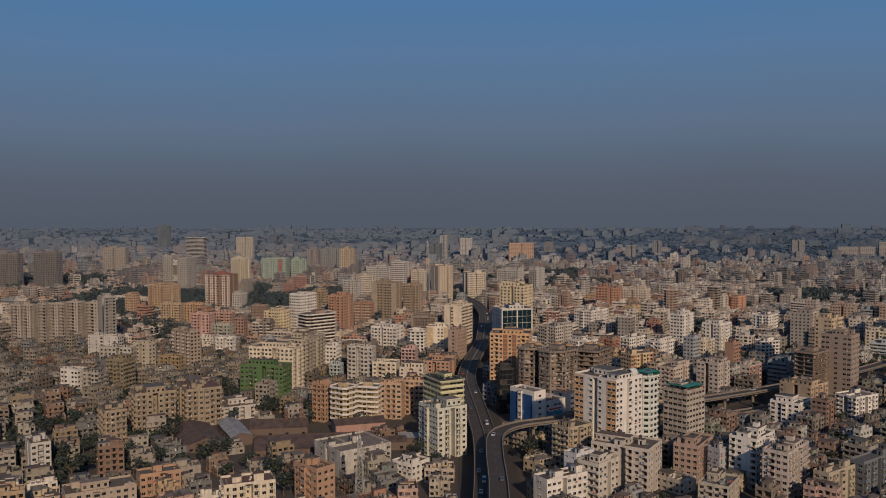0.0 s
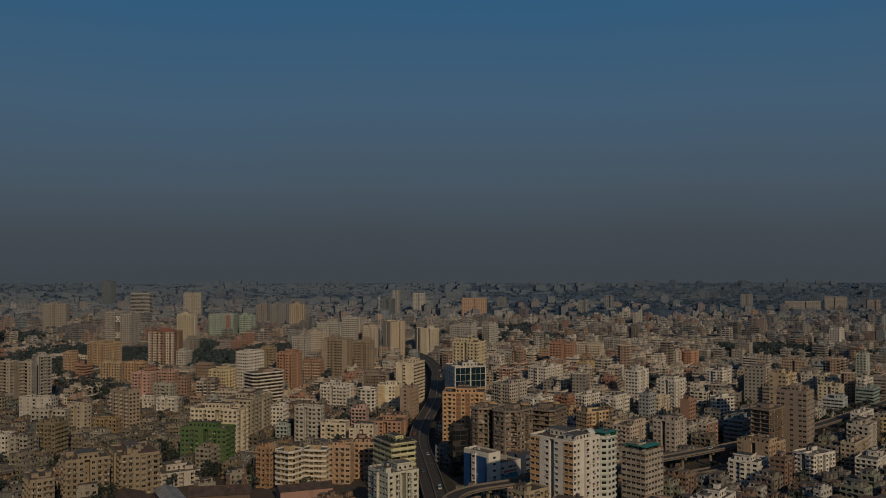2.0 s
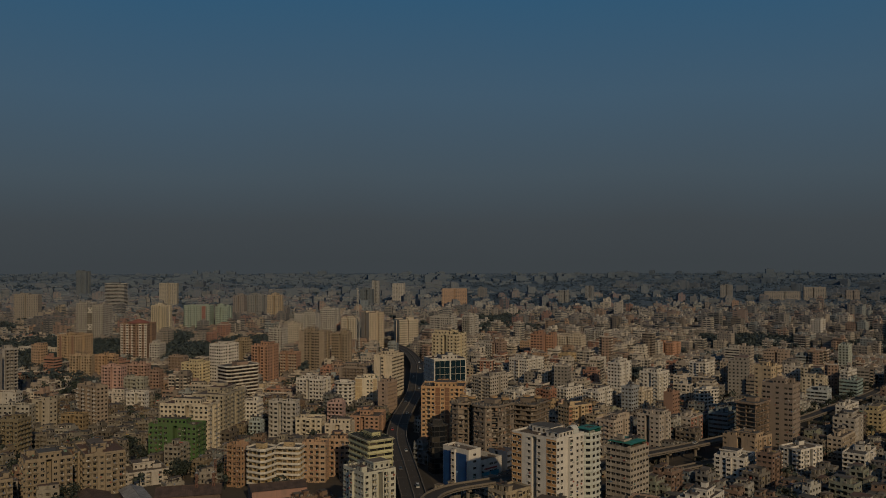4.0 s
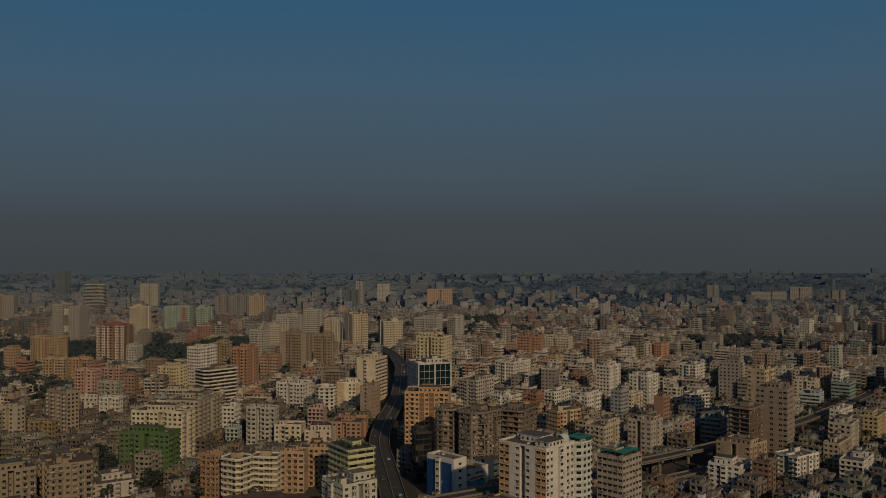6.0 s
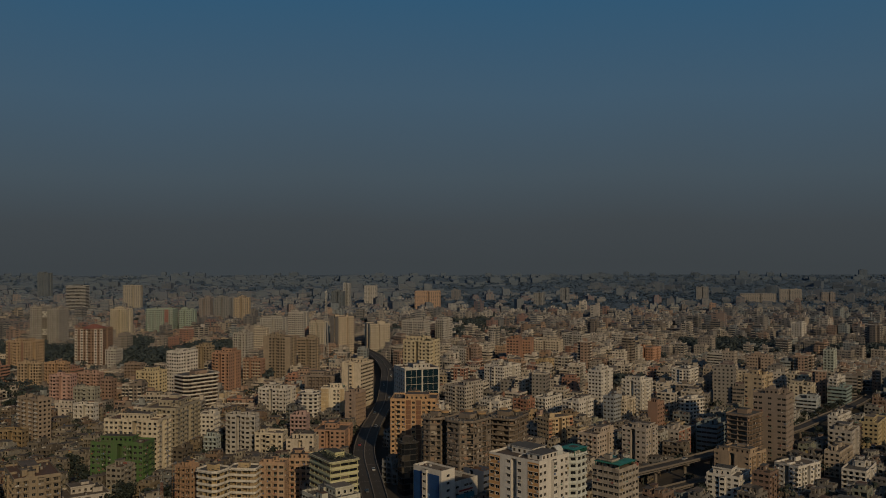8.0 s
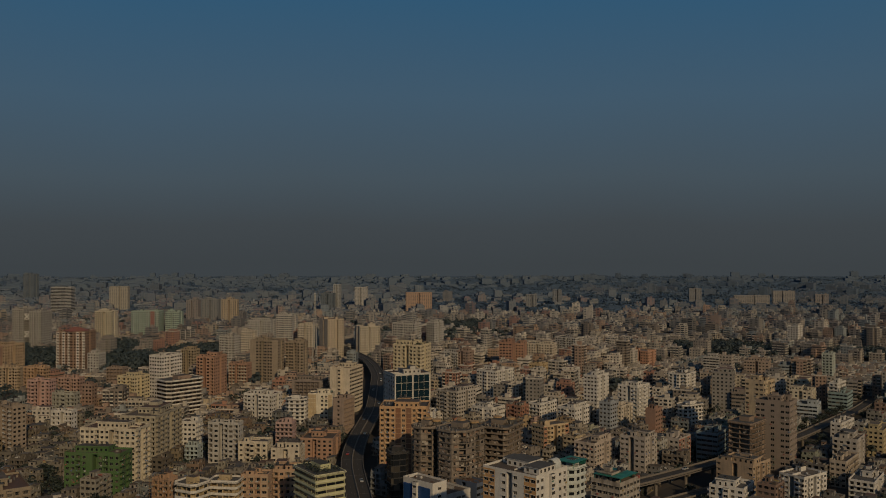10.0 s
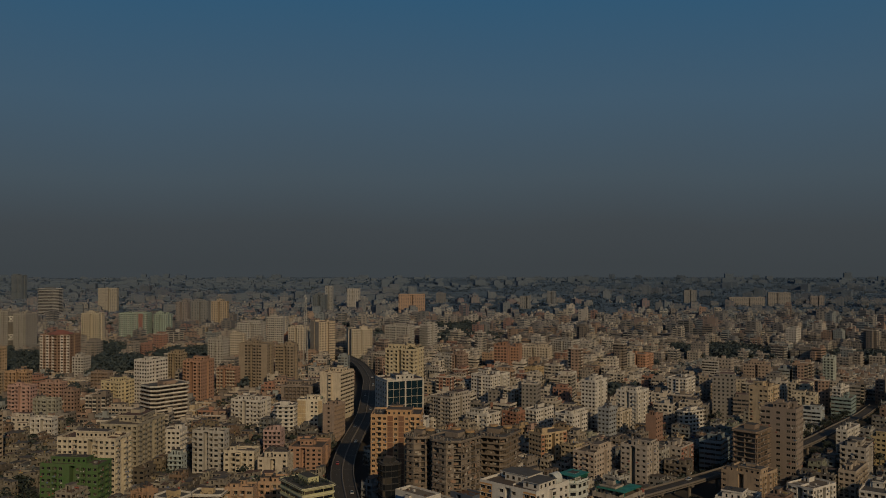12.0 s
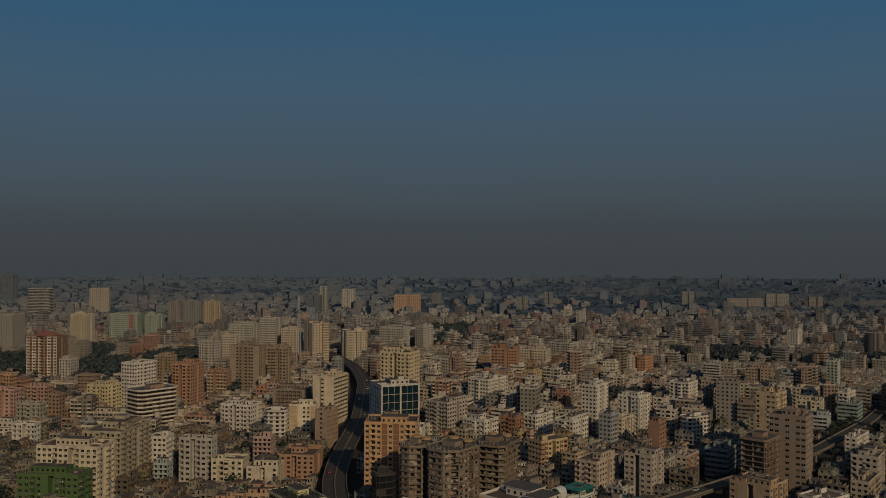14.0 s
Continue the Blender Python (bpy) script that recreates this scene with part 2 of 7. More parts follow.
# ---- mesh code ----
class Shape:
    """Quads with materials, gathered and made into one mesh."""

    def __init__(self, *materials):
        self.v, self.f, self.m, self.materials = [], [], [], list(materials)

    def quad(self, a, b, c, d, m=0):
        n = len(self.v)
        self.v += [a, b, c, d]
        self.f.append((n, n + 1, n + 2, n + 3))
        self.m.append(m)

    def box(self, x0, y0, z0, x1, y1, z1, m=0, top=None):
        n = len(self.v)
        self.v += [(x0, y0, z0), (x1, y0, z0), (x1, y1, z0), (x0, y1, z0), (x0, y0, z1), (x1, y0, z1), (x1, y1, z1), (x0, y1, z1)]
        self.f += [(n, n + 1, n + 5, n + 4), (n + 1, n + 2, n + 6, n + 5), (n + 2, n + 3, n + 7, n + 6), (n + 3, n, n + 4, n + 7), (n + 4, n + 5, n + 6, n + 7)]
        self.m += [m] * 4 + [m if top is None else top]

    def drum(self, x, y, z0, z1, r, m=0, sides=10, r2=None):
        n, r2 = len(self.v), r if r2 is None else r2
        for k in range(sides):
            a = 2 * math.pi * k / sides
            self.v += [(x + r * math.cos(a), y + r * math.sin(a), z0), (x + r2 * math.cos(a), y + r2 * math.sin(a), z1)]
        for k in range(sides):
            i, j = n + 2 * k, n + 2 * ((k + 1) % sides)
            self.f.append((i, j, j + 1, i + 1))
        self.f.append(tuple(n + 2 * k + 1 for k in range(sides)))
        self.m += [m] * (sides + 1)

    def beam(self, a, b, t, m=0):
        """A square bar from a to b."""
        a, b = Vector(a), Vector(b)
        w = (b - a).normalized()
        s = w.cross(Vector((0, 0, 1)) if abs(w.z) < 0.9 else Vector((1, 0, 0))).normalized() * t / 2
        u = w.cross(s)
        n = len(self.v)
        self.v += [tuple(p + i * s + j * u) for p in (a, b) for i, j in ((-1, -1), (1, -1), (1, 1), (-1, 1))]
        self.f += [(n + k, n + (k + 1) % 4, n + 4 + (k + 1) % 4, n + 4 + k) for k in range(4)] + [(n + 3, n + 2, n + 1, n), (n + 4, n + 5, n + 6, n + 7)]
        self.m += [m] * 6

    def mesh(self, name):
        me = bpy.data.meshes.new(name)
        me.from_pydata(self.v, [], self.f)
        for mat in self.materials:
            me.materials.append(mat)
        me.shade_flat()
        me.polygons.foreach_set("material_index", self.m)
        return me


def part(name, data, parent, label="", at=None):
    ob = new(name, data.mesh(name) if isinstance(data, Shape) else data)
    ob.parent = parent
    if at is not None:
        ob.matrix_basis = at
    return tagged(ob, label) if label else ob


CACHE = {}


def window_mesh(w, h):
    """Glass in a frame with a mullion; x along the wall, -y outwards, origin at the middle of the sill."""
    key = ("window", round(w, 1), round(h, 1))
    if key not in CACHE:
        s = Shape(FRAME, GLASS_ONE)
        s.quad((-w / 2, 0.0, 0), (w / 2, 0.0, 0), (w / 2, 0.0, h), (-w / 2, 0.0, h), 1)
        t = 0.07
        for x in (-w / 2, -t / 2, w / 2 - t):
            s.box(x, -0.05, 0, x + t, 0.0, h)
        for z in (0, h - t):
            s.box(-w / 2, -0.06, z, w / 2, 0.0, z + t)
        CACHE[key] = s.mesh("window")
    return CACHE[key]


def balcony_mesh(w, material, deep=1.0, rail=0.95):
    key = ("balcony", round(w, 1), material.name, deep)
    if key not in CACHE:
        s = Shape(material, ROOF)
        s.box(-w / 2, -deep, -0.1, w / 2, 0.0, 0.06, 0, 1)
        s.box(-w / 2, -deep, 0.06, w / 2, -deep + 0.1, rail)
        for x in (-w / 2, w / 2 - 0.1):
            s.box(x, -deep + 0.1, 0.06, x + 0.1, 0.0, rail)
        CACHE[key] = s.mesh("balcony")
    return CACHE[key]


def facade(s, o, u, length, floors, fh, pattern, bay, wall=0, glass=1, shade=True, skip=0, accent=None, band=False):
    """A wall with real openings. o: its left foot as seen from outside, u: the way along it. Returns what stands in the openings:
    rows of (kind, place, heading, width, height). Pattern letters, bay by bay: w window, W wide window, n narrow window, b balcony,
    B balcony as wide as the bay, r ribbon of glass, o open bay without glass, c glass wall, . blank, q any of these by turns; x, y and z are b, W and . in the accent colour."""
    nx, ny = u[1], -u[0]
    bays = max(1, round(length / bay))
    bw = length / bays
    heading = math.atan2(u[1], u[0])

    def at(x, z, back=0.0):
        return (o[0] + u[0] * x - nx * back, o[1] + u[1] * x - ny * back, z)

    def face(x0, z0, x1, z1, m, back=0.0):
        s.quad(at(x0, z0, back), at(x1, z0, back), at(x1, z1, back), at(x0, z1, back), m)

    sizes = {"w": (1.75, 0.8, 2.3), "W": (min(2.3, bw - 0.6), 0.8, 2.3), "n": (0.9, 1.0, 2.25), "b": (min(2.4, bw - 0.5), 0.08, 2.45), "B": (bw - 0.5, 0.08, 2.5), "r": (bw - 0.12, 0.9, 2.3),
             "o": (bw - 0.4, 0.12, 2.65), "c": (bw - 0.14, 0.25, 3.0)}
    found, base = [], 0.0
    lines = [0.0]
    for k in range(floors):
        z0 = k * fh
        cells = []
        for i in range(bays):
            kind = "." if k < skip else pattern[i % len(pattern)]
            if kind == "q":
                kind = "owb.wWo"[(i * 7 + k * 5 + (i * k) % 3 + int(length)) % 7]
            tint = kind in "xyz"
            kind = {"x": "b", "y": "W", "z": "."}.get(kind, kind)
            if tint and accent is not None:
                a0, b0 = i * bw + 0.02, (i + 1) * bw - 0.02
                if kind == ".":
                    face(a0, z0, b0, z0 + fh, accent, -0.06)
                else:
                    w, lo, hi = sizes[kind]
                    a1, b1, hi = (i + 0.5) * bw - w / 2, (i + 0.5) * bw + w / 2, min(hi, fh - 0.12)
                    for r in ((a0, z0, a1, z0 + fh), (b1, z0, b0, z0 + fh), (a1, z0, b1, z0 + lo), (a1, z0 + hi, b1, z0 + fh)):
                        face(*r, accent, -0.06)
            if kind != ".":
                w, lo, hi = sizes[kind]
                cells.append((kind, (i + 0.5) * bw - w / 2, (i + 0.5) * bw + w / 2, min(lo, fh * 0.9), min(hi, fh - 0.12)))
        x = 0.0
        for kind, a, b, lo, hi in cells:
            col = wall
            face(x, z0, a, z0 + fh, wall)
            face(a, z0, b, z0 + lo, col)
            face(a, z0 + hi, b, z0 + fh, wall)
            x = b
            deep = {"b": 1.3, "B": 1.3, "o": 2.5, "c": 0.12, "r": 0.2}.get(kind, 0.22)
            for p, q in (((a, z0 + lo), (a, z0 + hi)), ((b, z0 + hi), (b, z0 + lo)), ((a, z0 + hi), (b, z0 + hi)), ((b, z0 + lo), (a, z0 + lo))):
                s.quad(at(*p), at(*q), at(*q, deep), at(*p, deep), wall)
            if kind in "bB":
                face(a, z0 + lo, b, z0 + hi, wall, deep)
                c = (a + b) / 2
                found.append(("b", at(c, z0 + lo), heading, b - a + 0.3, 0))
                found.append(("w", at(c, z0 + 0.5, deep - 0.02), heading, min(1.6, b - a - 0.3) if kind == "b" else b - a - 1.2, 1.7))
            elif kind == "o":
                face(a, z0 + lo, b, z0 + hi, wall, deep)
            else:
                found.append((kind, at((a + b) / 2, z0 + lo, deep), heading, b - a, hi - lo))
            if shade and kind in "wWn":
                c0, c1, zt = at(a - 0.15, z0 + hi, -0.45), at(b + 0.15, z0 + hi, -0.45), z0 + hi + 0.08
                d0, d1 = at(a - 0.15, z0 + hi), at(b + 0.15, z0 + hi)
                s.quad(d0, d1, c1, c0, wall)
                s.quad((c0[0], c0[1], zt), (c1[0], c1[1], zt), (d1[0], d1[1], zt), (d0[0], d0[1], zt), wall)
                s.quad(c0, c1, (c1[0], c1[1], zt), (c0[0], c0[1], zt), wall)
        face(x, z0, length, z0 + fh, wall)
        if band and k:
            a, b, c_, d = at(0, z0 - 0.12, -0.12), at(length, z0 - 0.12, -0.12), at(length, z0 + 0.1, -0.12), at(0, z0 + 0.1, -0.12)
            e, f_ = at(length, z0 + 0.1), at(0, z0 + 0.1)
            s.quad(a, b, c_, d, wall)
            s.quad(d, c_, e, f_, wall)
            s.quad(at(0, z0 - 0.12), at(length, z0 - 0.12), b, a, wall)
    return found


def panes(s, found, m=0):
    """The glass of many windows as plain quads in one shape."""
    for kind, (x, y, z), heading, w, h in found:
        if kind != "b":
            c, n = math.cos(heading) * w / 2, math.sin(heading) * w / 2
            s.quad((x - c, y - n, z), (x + c, y + n, z), (x + c, y + n, z + h), (x - c, y - n, z + h), m)


def balconies(s, found, m=0, top=0):
    for kind, (x, y, z), heading, w, h in found:
        if kind == "b":
            t = Matrix.Translation((x, y, z)) @ Matrix.Rotation(heading, 4, "Z")
            n = len(s.v)
            b = Shape()
            b.box(-w / 2, -1.0, -0.1, w / 2, 0, 0.06, m, top)
            b.box(-w / 2, -1.0, 0.06, w / 2, -0.9, 0.95, m)
            s.v += [tuple(t @ Vector(p)) for p in b.v]
            s.f += [tuple(i + n for i in q) for q in b.f]
            s.m += b.m


def lights(s, x, y, end, h, along=False, m=1):
    """A row of windows on a roof room: along x from x to end at y, or along y."""
    n = int((end - (y if along else x)) / 2.6)
    for i in range(n):
        t = (y if along else x) + (i + 0.5) * (end - (y if along else x)) / n
        if along:
            s.quad((x + 0.03, t - 0.6, h + 0.9), (x + 0.03, t + 0.6, h + 0.9), (x + 0.03, t + 0.6, h + 2.2), (x + 0.03, t - 0.6, h + 2.2), m)
        else:
            s.quad((t - 0.6, y - 0.03, h + 0.9), (t + 0.6, y - 0.03, h + 0.9), (t + 0.6, y - 0.03, h + 2.2), (t - 0.6, y - 0.03, h + 2.2), m)


def roof_top(s, w, d, h, rng, wall=0, roof=2, parapet=1.0, houses=1):
    """Slab, parapet, stair houses, low walls and stubs of columns."""
    s.quad((-w / 2, -d / 2, h), (w / 2, -d / 2, h), (w / 2, d / 2, h), (-w / 2, d / 2, h), roof)
    t = 0.18
    if parapet > 0:
        s.box(-w / 2, -d / 2, h, w / 2, -d / 2 + t, h + parapet, wall)
        s.box(-w / 2, d / 2 - t, h, w / 2, d / 2, h + parapet, wall)
        s.box(-w / 2, -d / 2 + t, h, -w / 2 + t, d / 2 - t, h + parapet, wall)
        s.box(w / 2 - t, -d / 2 + t, h, w / 2, d / 2 - t, h + parapet, wall)
    spots = []
    for _ in range(houses):
        a, b, c = rng.uniform(2.6, min(6.0, w * 0.45)), rng.uniform(2.6, min(5.5, d * 0.45)), rng.uniform(2.3, 3.4)
        x, y = rng.uniform(-w / 2 + 0.4 + a / 2, w / 2 - 0.4 - a / 2), rng.uniform(-d / 2 + 0.4 + b / 2, d / 2 - 0.4 - b / 2)
        s.box(x - a / 2, y - b / 2, h, x + a / 2, y + b / 2, h + c, wall)
        s.box(x - a / 2 - 0.3, y - b / 2 - 0.3, h + c, x + a / 2 + 0.3, y + b / 2 + 0.3, h + c + 0.14, wall, roof)
        s.quad((x - 0.45, y - b / 2 - 0.02, h + 0.1), (x + 0.45, y - b / 2 - 0.02, h + 0.1), (x + 0.45, y - b / 2 - 0.02, h + 2.1), (x - 0.45, y - b / 2 - 0.02, h + 2.1), 1)
        spots.append((x, y, h + c + 0.14, min(a, b)))
    for _ in range(rng.randint(1, 3)):
        x, y, q = rng.uniform(-w / 2 + 0.6, w / 2 - 0.6), rng.uniform(-d / 2 + 0.6, d / 2 - 0.6), rng.uniform(0.8, 0.4 * min(w, d))
        if rng.random() < 0.5:
            s.box(x, max(y - q, -d / 2 + 0.3), h, x + 0.15, min(y + q, d / 2 - 0.3), h + rng.uniform(0.5, 1.3), wall)
        else:
            s.box(max(x - q, -w / 2 + 0.3), y, h, min(x + q, w / 2 - 0.3), y + 0.15, h + rng.uniform(0.5, 1.3), wall)
    for _ in range(rng.randint(2, 5)):
        x, y, q = rng.uniform(-w / 2 + 1, w / 2 - 1), rng.uniform(-d / 2 + 1, d / 2 - 1), rng.uniform(0.3, 0.7)
        s.box(x - q, y - q * 0.7, h, x + q, y + q * 0.7, h + rng.uniform(0.4, 1.1), roof if rng.random() < 0.5 else wall)
    return spots


def tank_shape(r=0.75, h=1.5):
    s = Shape(TANK)
    s.drum(0, 0, 0, h, r, 0, 12)
    s.drum(0, 0, h, h + 0.3, r, 0, 12, r * 0.3)
    s.drum(0, 0, h + 0.3, h + 0.42, r * 0.3, 0, 8)
    for z in (0.35, 0.75, 1.15):
        s.drum(0, 0, z, z + 0.07, r + 0.04, 0, 12)
    return s


TANK_MESH = tank_shape().mesh("water_tank")
SEED = [0]


def block(label, x, y, turn, w, d, floors, colour, front="w", side="w", fh=3.1, bay=3.3, near=False, houses=2, accent=None, dirt=0.45, parapet=1.0, category="apartment building",
          name="apartment_building", skip=0, shade=True, trim=None, tanks=2, notch=True, band=None):
    """A building of its own: walls with openings on all sides, its windows and balconies, the roof with its stair houses and tanks."""
    SEED[0] += 1
    rng = random.Random(SEED[0])
    root = tagged(new(name), label, category)
    root.matrix_basis = pose(x, y, 0, 0, 0, turn)
    # far buildings: distance haze is put into wall, trim and pane colours
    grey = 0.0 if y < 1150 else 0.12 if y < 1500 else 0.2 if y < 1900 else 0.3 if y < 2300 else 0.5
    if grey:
        colour, trim, dirt = hazed(colour, grey * 0.8), hazed(trim, grey) if trim else None, dirt * 0.6
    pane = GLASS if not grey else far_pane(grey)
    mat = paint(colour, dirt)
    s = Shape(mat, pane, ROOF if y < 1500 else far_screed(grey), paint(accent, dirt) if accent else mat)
    h = floors * fh
    band = rng.random() < 0.5 if band is None else band
    seen = []
    for o, u, length, p in (((-w / 2, -d / 2), (1, 0), w, front), ((w / 2, -d / 2), (0, 1), d, side)):
        if notch and length > 15 and not set(p) & set("rco"):
            cut, deep = length * (0.42 + 0.16 * rng.random()), rng.choice([4.0, 3.0, -1.4])
            n0, n1, into = cut - 1.5, cut + 1.5, (-u[1] * deep, u[0] * deep)
            ends = [(o[0] + u[0] * t, o[1] + u[1] * t) for t in (n0, n1)]
            back = [(e[0] + into[0], e[1] + into[1]) for e in ends]
            runs = [(o, n0, p), (back[0], 3.0, "n" if deep > 0 else "W"), (ends[1], length - n1, "".join(p[(max(1, round((length - n1) / bay)) - 1 - i) % len(p)] for i in range(40)))]
            for e, b, flip in ((ends[0], back[0], 0), (ends[1], back[1], 1)):
                e, b = (b, e) if flip else (e, b)
                s.quad((*e, 0), (*b, 0), (*b, h), (*e, h))
            if deep < 0:
                s.quad(*[(*q, h) for q in (back[0], back[1], ends[1], ends[0])], 2)
        else:
            runs = [(o, length, p)]
        for r, n, q in runs:
            seen += facade(s, r, u, n, floors, fh, q, bay, shade=shade, skip=skip, accent=3 if accent else None, band=band and len(runs) == 1)
    left = facade(s, (-w / 2, d / 2), (0, -1), d, floors, fh, side, bay, shade=shade, skip=skip)
    back = facade(s, (w / 2, d / 2), (-1, 0), w, floors, fh, "w", bay * 1.3, shade=False)
    spots = roof_top(s, w, d, h, rng, parapet=parapet, houses=houses)
    if min(w, d) > 11 and houses and rng.random() < 0.75:
        a, b, e = w * rng.uniform(0.35, 0.6), d * rng.uniform(0.35, 0.55), rng.uniform(2.8, 3.4)
        px, py = rng.uniform(-0.25, 0.25) * w, rng.uniform(-0.2, 0.22) * d
        s.box(px - a / 2, py - b / 2, h, px + a / 2, py + b / 2, h + e)
        s.box(px - a / 2 - 0.4, py - b / 2 - 0.4, h + e, px + a / 2 + 0.4, py + b / 2 + 0.4, h + e + 0.16, 0, 2)
        lights(s, px - a / 2, py - b / 2, px + a / 2, h)
        lights(s, px + a / 2, py - b / 2, py + b / 2, h, True)
        s.box(px - a / 2 - 0.4, py - b / 2 - 0.4, h + e + 0.16, px + a / 2 + 0.4, py - b / 2 - 0.25, h + e + 0.7)
        s.box(px + a / 2 + 0.25, py - b / 2 - 0.25, h + e + 0.16, px + a / 2 + 0.4, py + b / 2 + 0.4, h + e + 0.7)
        if rng.random() < 0.4:
            s.box(px - a / 3, py, h + e + 0.16, px + a / 8, py + b / 3, h + e + rng.uniform(1.4, 2.4), 0, 2)
        if near:
            top = Shape(CONCRETE, RUST, TIN, CLUTTER)
            for _ in range(9):
                q, r = rng.uniform(-w / 2 + 1, w / 2 - 1.5), rng.uniform(-d / 2 + 1, d / 2 - 1.5)
                if abs(q - px) > a / 2 + 1 or abs(r - py) > b / 2 + 1:
                    m = rng.randrange(4)
                    top.box(q, r, h, q + rng.uniform(0.5, 2.2), r + rng.uniform(0.5, 1.4), h + rng.uniform(0.3, 1.5), m)
            q, r = -w / 2 + 0.8, rng.uniform(-d / 2 + 0.8, 0)
            for i in range(3):
                for j in range(2):
                    top.box(q + i * 1.8, r + j * 2.4, h, q + i * 1.8 + 0.15, r + j * 2.4 + 0.15, h + 2.3)
            for j in range(2):
                top.box(q - 0.2, r + j * 2.4, h + 2.3, q + 4.0, r + j * 2.4 + 0.12, h + 2.45)
            tagged(part("roof_clutter", top, root, "sheds, frames and boxes on the roof"), kind="stuff")
    if x > 0:
        seen, left = seen + left, []
    part("wall", s, root)
    tmat = paint(trim, dirt) if trim else mat
    if near:
        for kind, place, heading, ww, hh in seen:
            m = Matrix.Translation(place) @ Matrix.Rotation(heading, 4, "Z")
            if kind == "b":
                part("balcony", balcony_mesh(ww, tmat), root, at=m)
            else:
                part("window", window_mesh(ww, hh), root, at=m)
        rest = left + back
        b = Shape(GLASS, tmat, ROOF)
        panes(b, rest)
        balconies(b, rest, 1, 2)
        tagged(part("rear_windows", b, root), kind="stuff")
        tagged(part("clutter", clutter(seen, rng), root, "washing and air-conditioner boxes"), kind="stuff")
    else:
        b = Shape(pane)
        panes(b, seen + left + back)
        tagged(part("windows", b, root), kind="stuff")
        if any(f[0] == "b" for f in seen):
            b = Shape(tmat, ROOF)
            balconies(b, seen + left, 0, 1)
            tagged(part("balconies", b, root), kind="stuff")
    for k in range(tanks):
        if spots:
            px, py, pz, room = spots[k % len(spots)]
            part("water_tank", TANK_MESH, root, at=Matrix.Translation((px + (k // len(spots) - 0.4) * 1.7, py, pz)))
    FOOT.append((x, y, radians(turn), w / 2 + 1.2, d / 2 + 1.2))
    BUILT[label] = (root, w, d, h)
    return root



def clutter(found, rng):
    """Air-conditioner boxes beside the windows, washing and boxes on the balconies."""
    s = Shape(CLUTTER)
    for kind, (x, y, z), heading, w, h in found:
        t = Matrix.Translation((x, y, z)) @ Matrix.Rotation(heading, 4, "Z")
        n, b = len(s.v), Shape()
        if kind == "b":
            for _ in range(rng.randint(0, 2)):
                a = rng.uniform(-w / 2 + 0.3, w / 2 - 0.9)
                b.box(a, -1.06, rng.uniform(0.2, 0.5), a + rng.uniform(0.4, 0.9), -1.01, rng.uniform(0.95, 1.2))
            if rng.random() < 0.4:
                a = rng.uniform(-w / 2 + 0.2, w / 2 - 0.9)
                b.box(a, -0.7, 0.06, a + 0.6, -0.3, rng.uniform(0.6, 1.5))
        elif rng.random() < 0.28:
            a = rng.choice([-w / 2 - 0.2, w / 2 - 0.6])
            b.box(a, -0.68, -0.75, a + 0.85, -0.24, -0.15)
        s.v += [tuple(t @ Vector(p)) for p in b.v]
        s.f += [tuple(i + n for i in q) for q in b.f]
        s.m += b.m
    return s


BUILT = {}
FOOT = []  # ground that is taken: middle, turn, half sizes


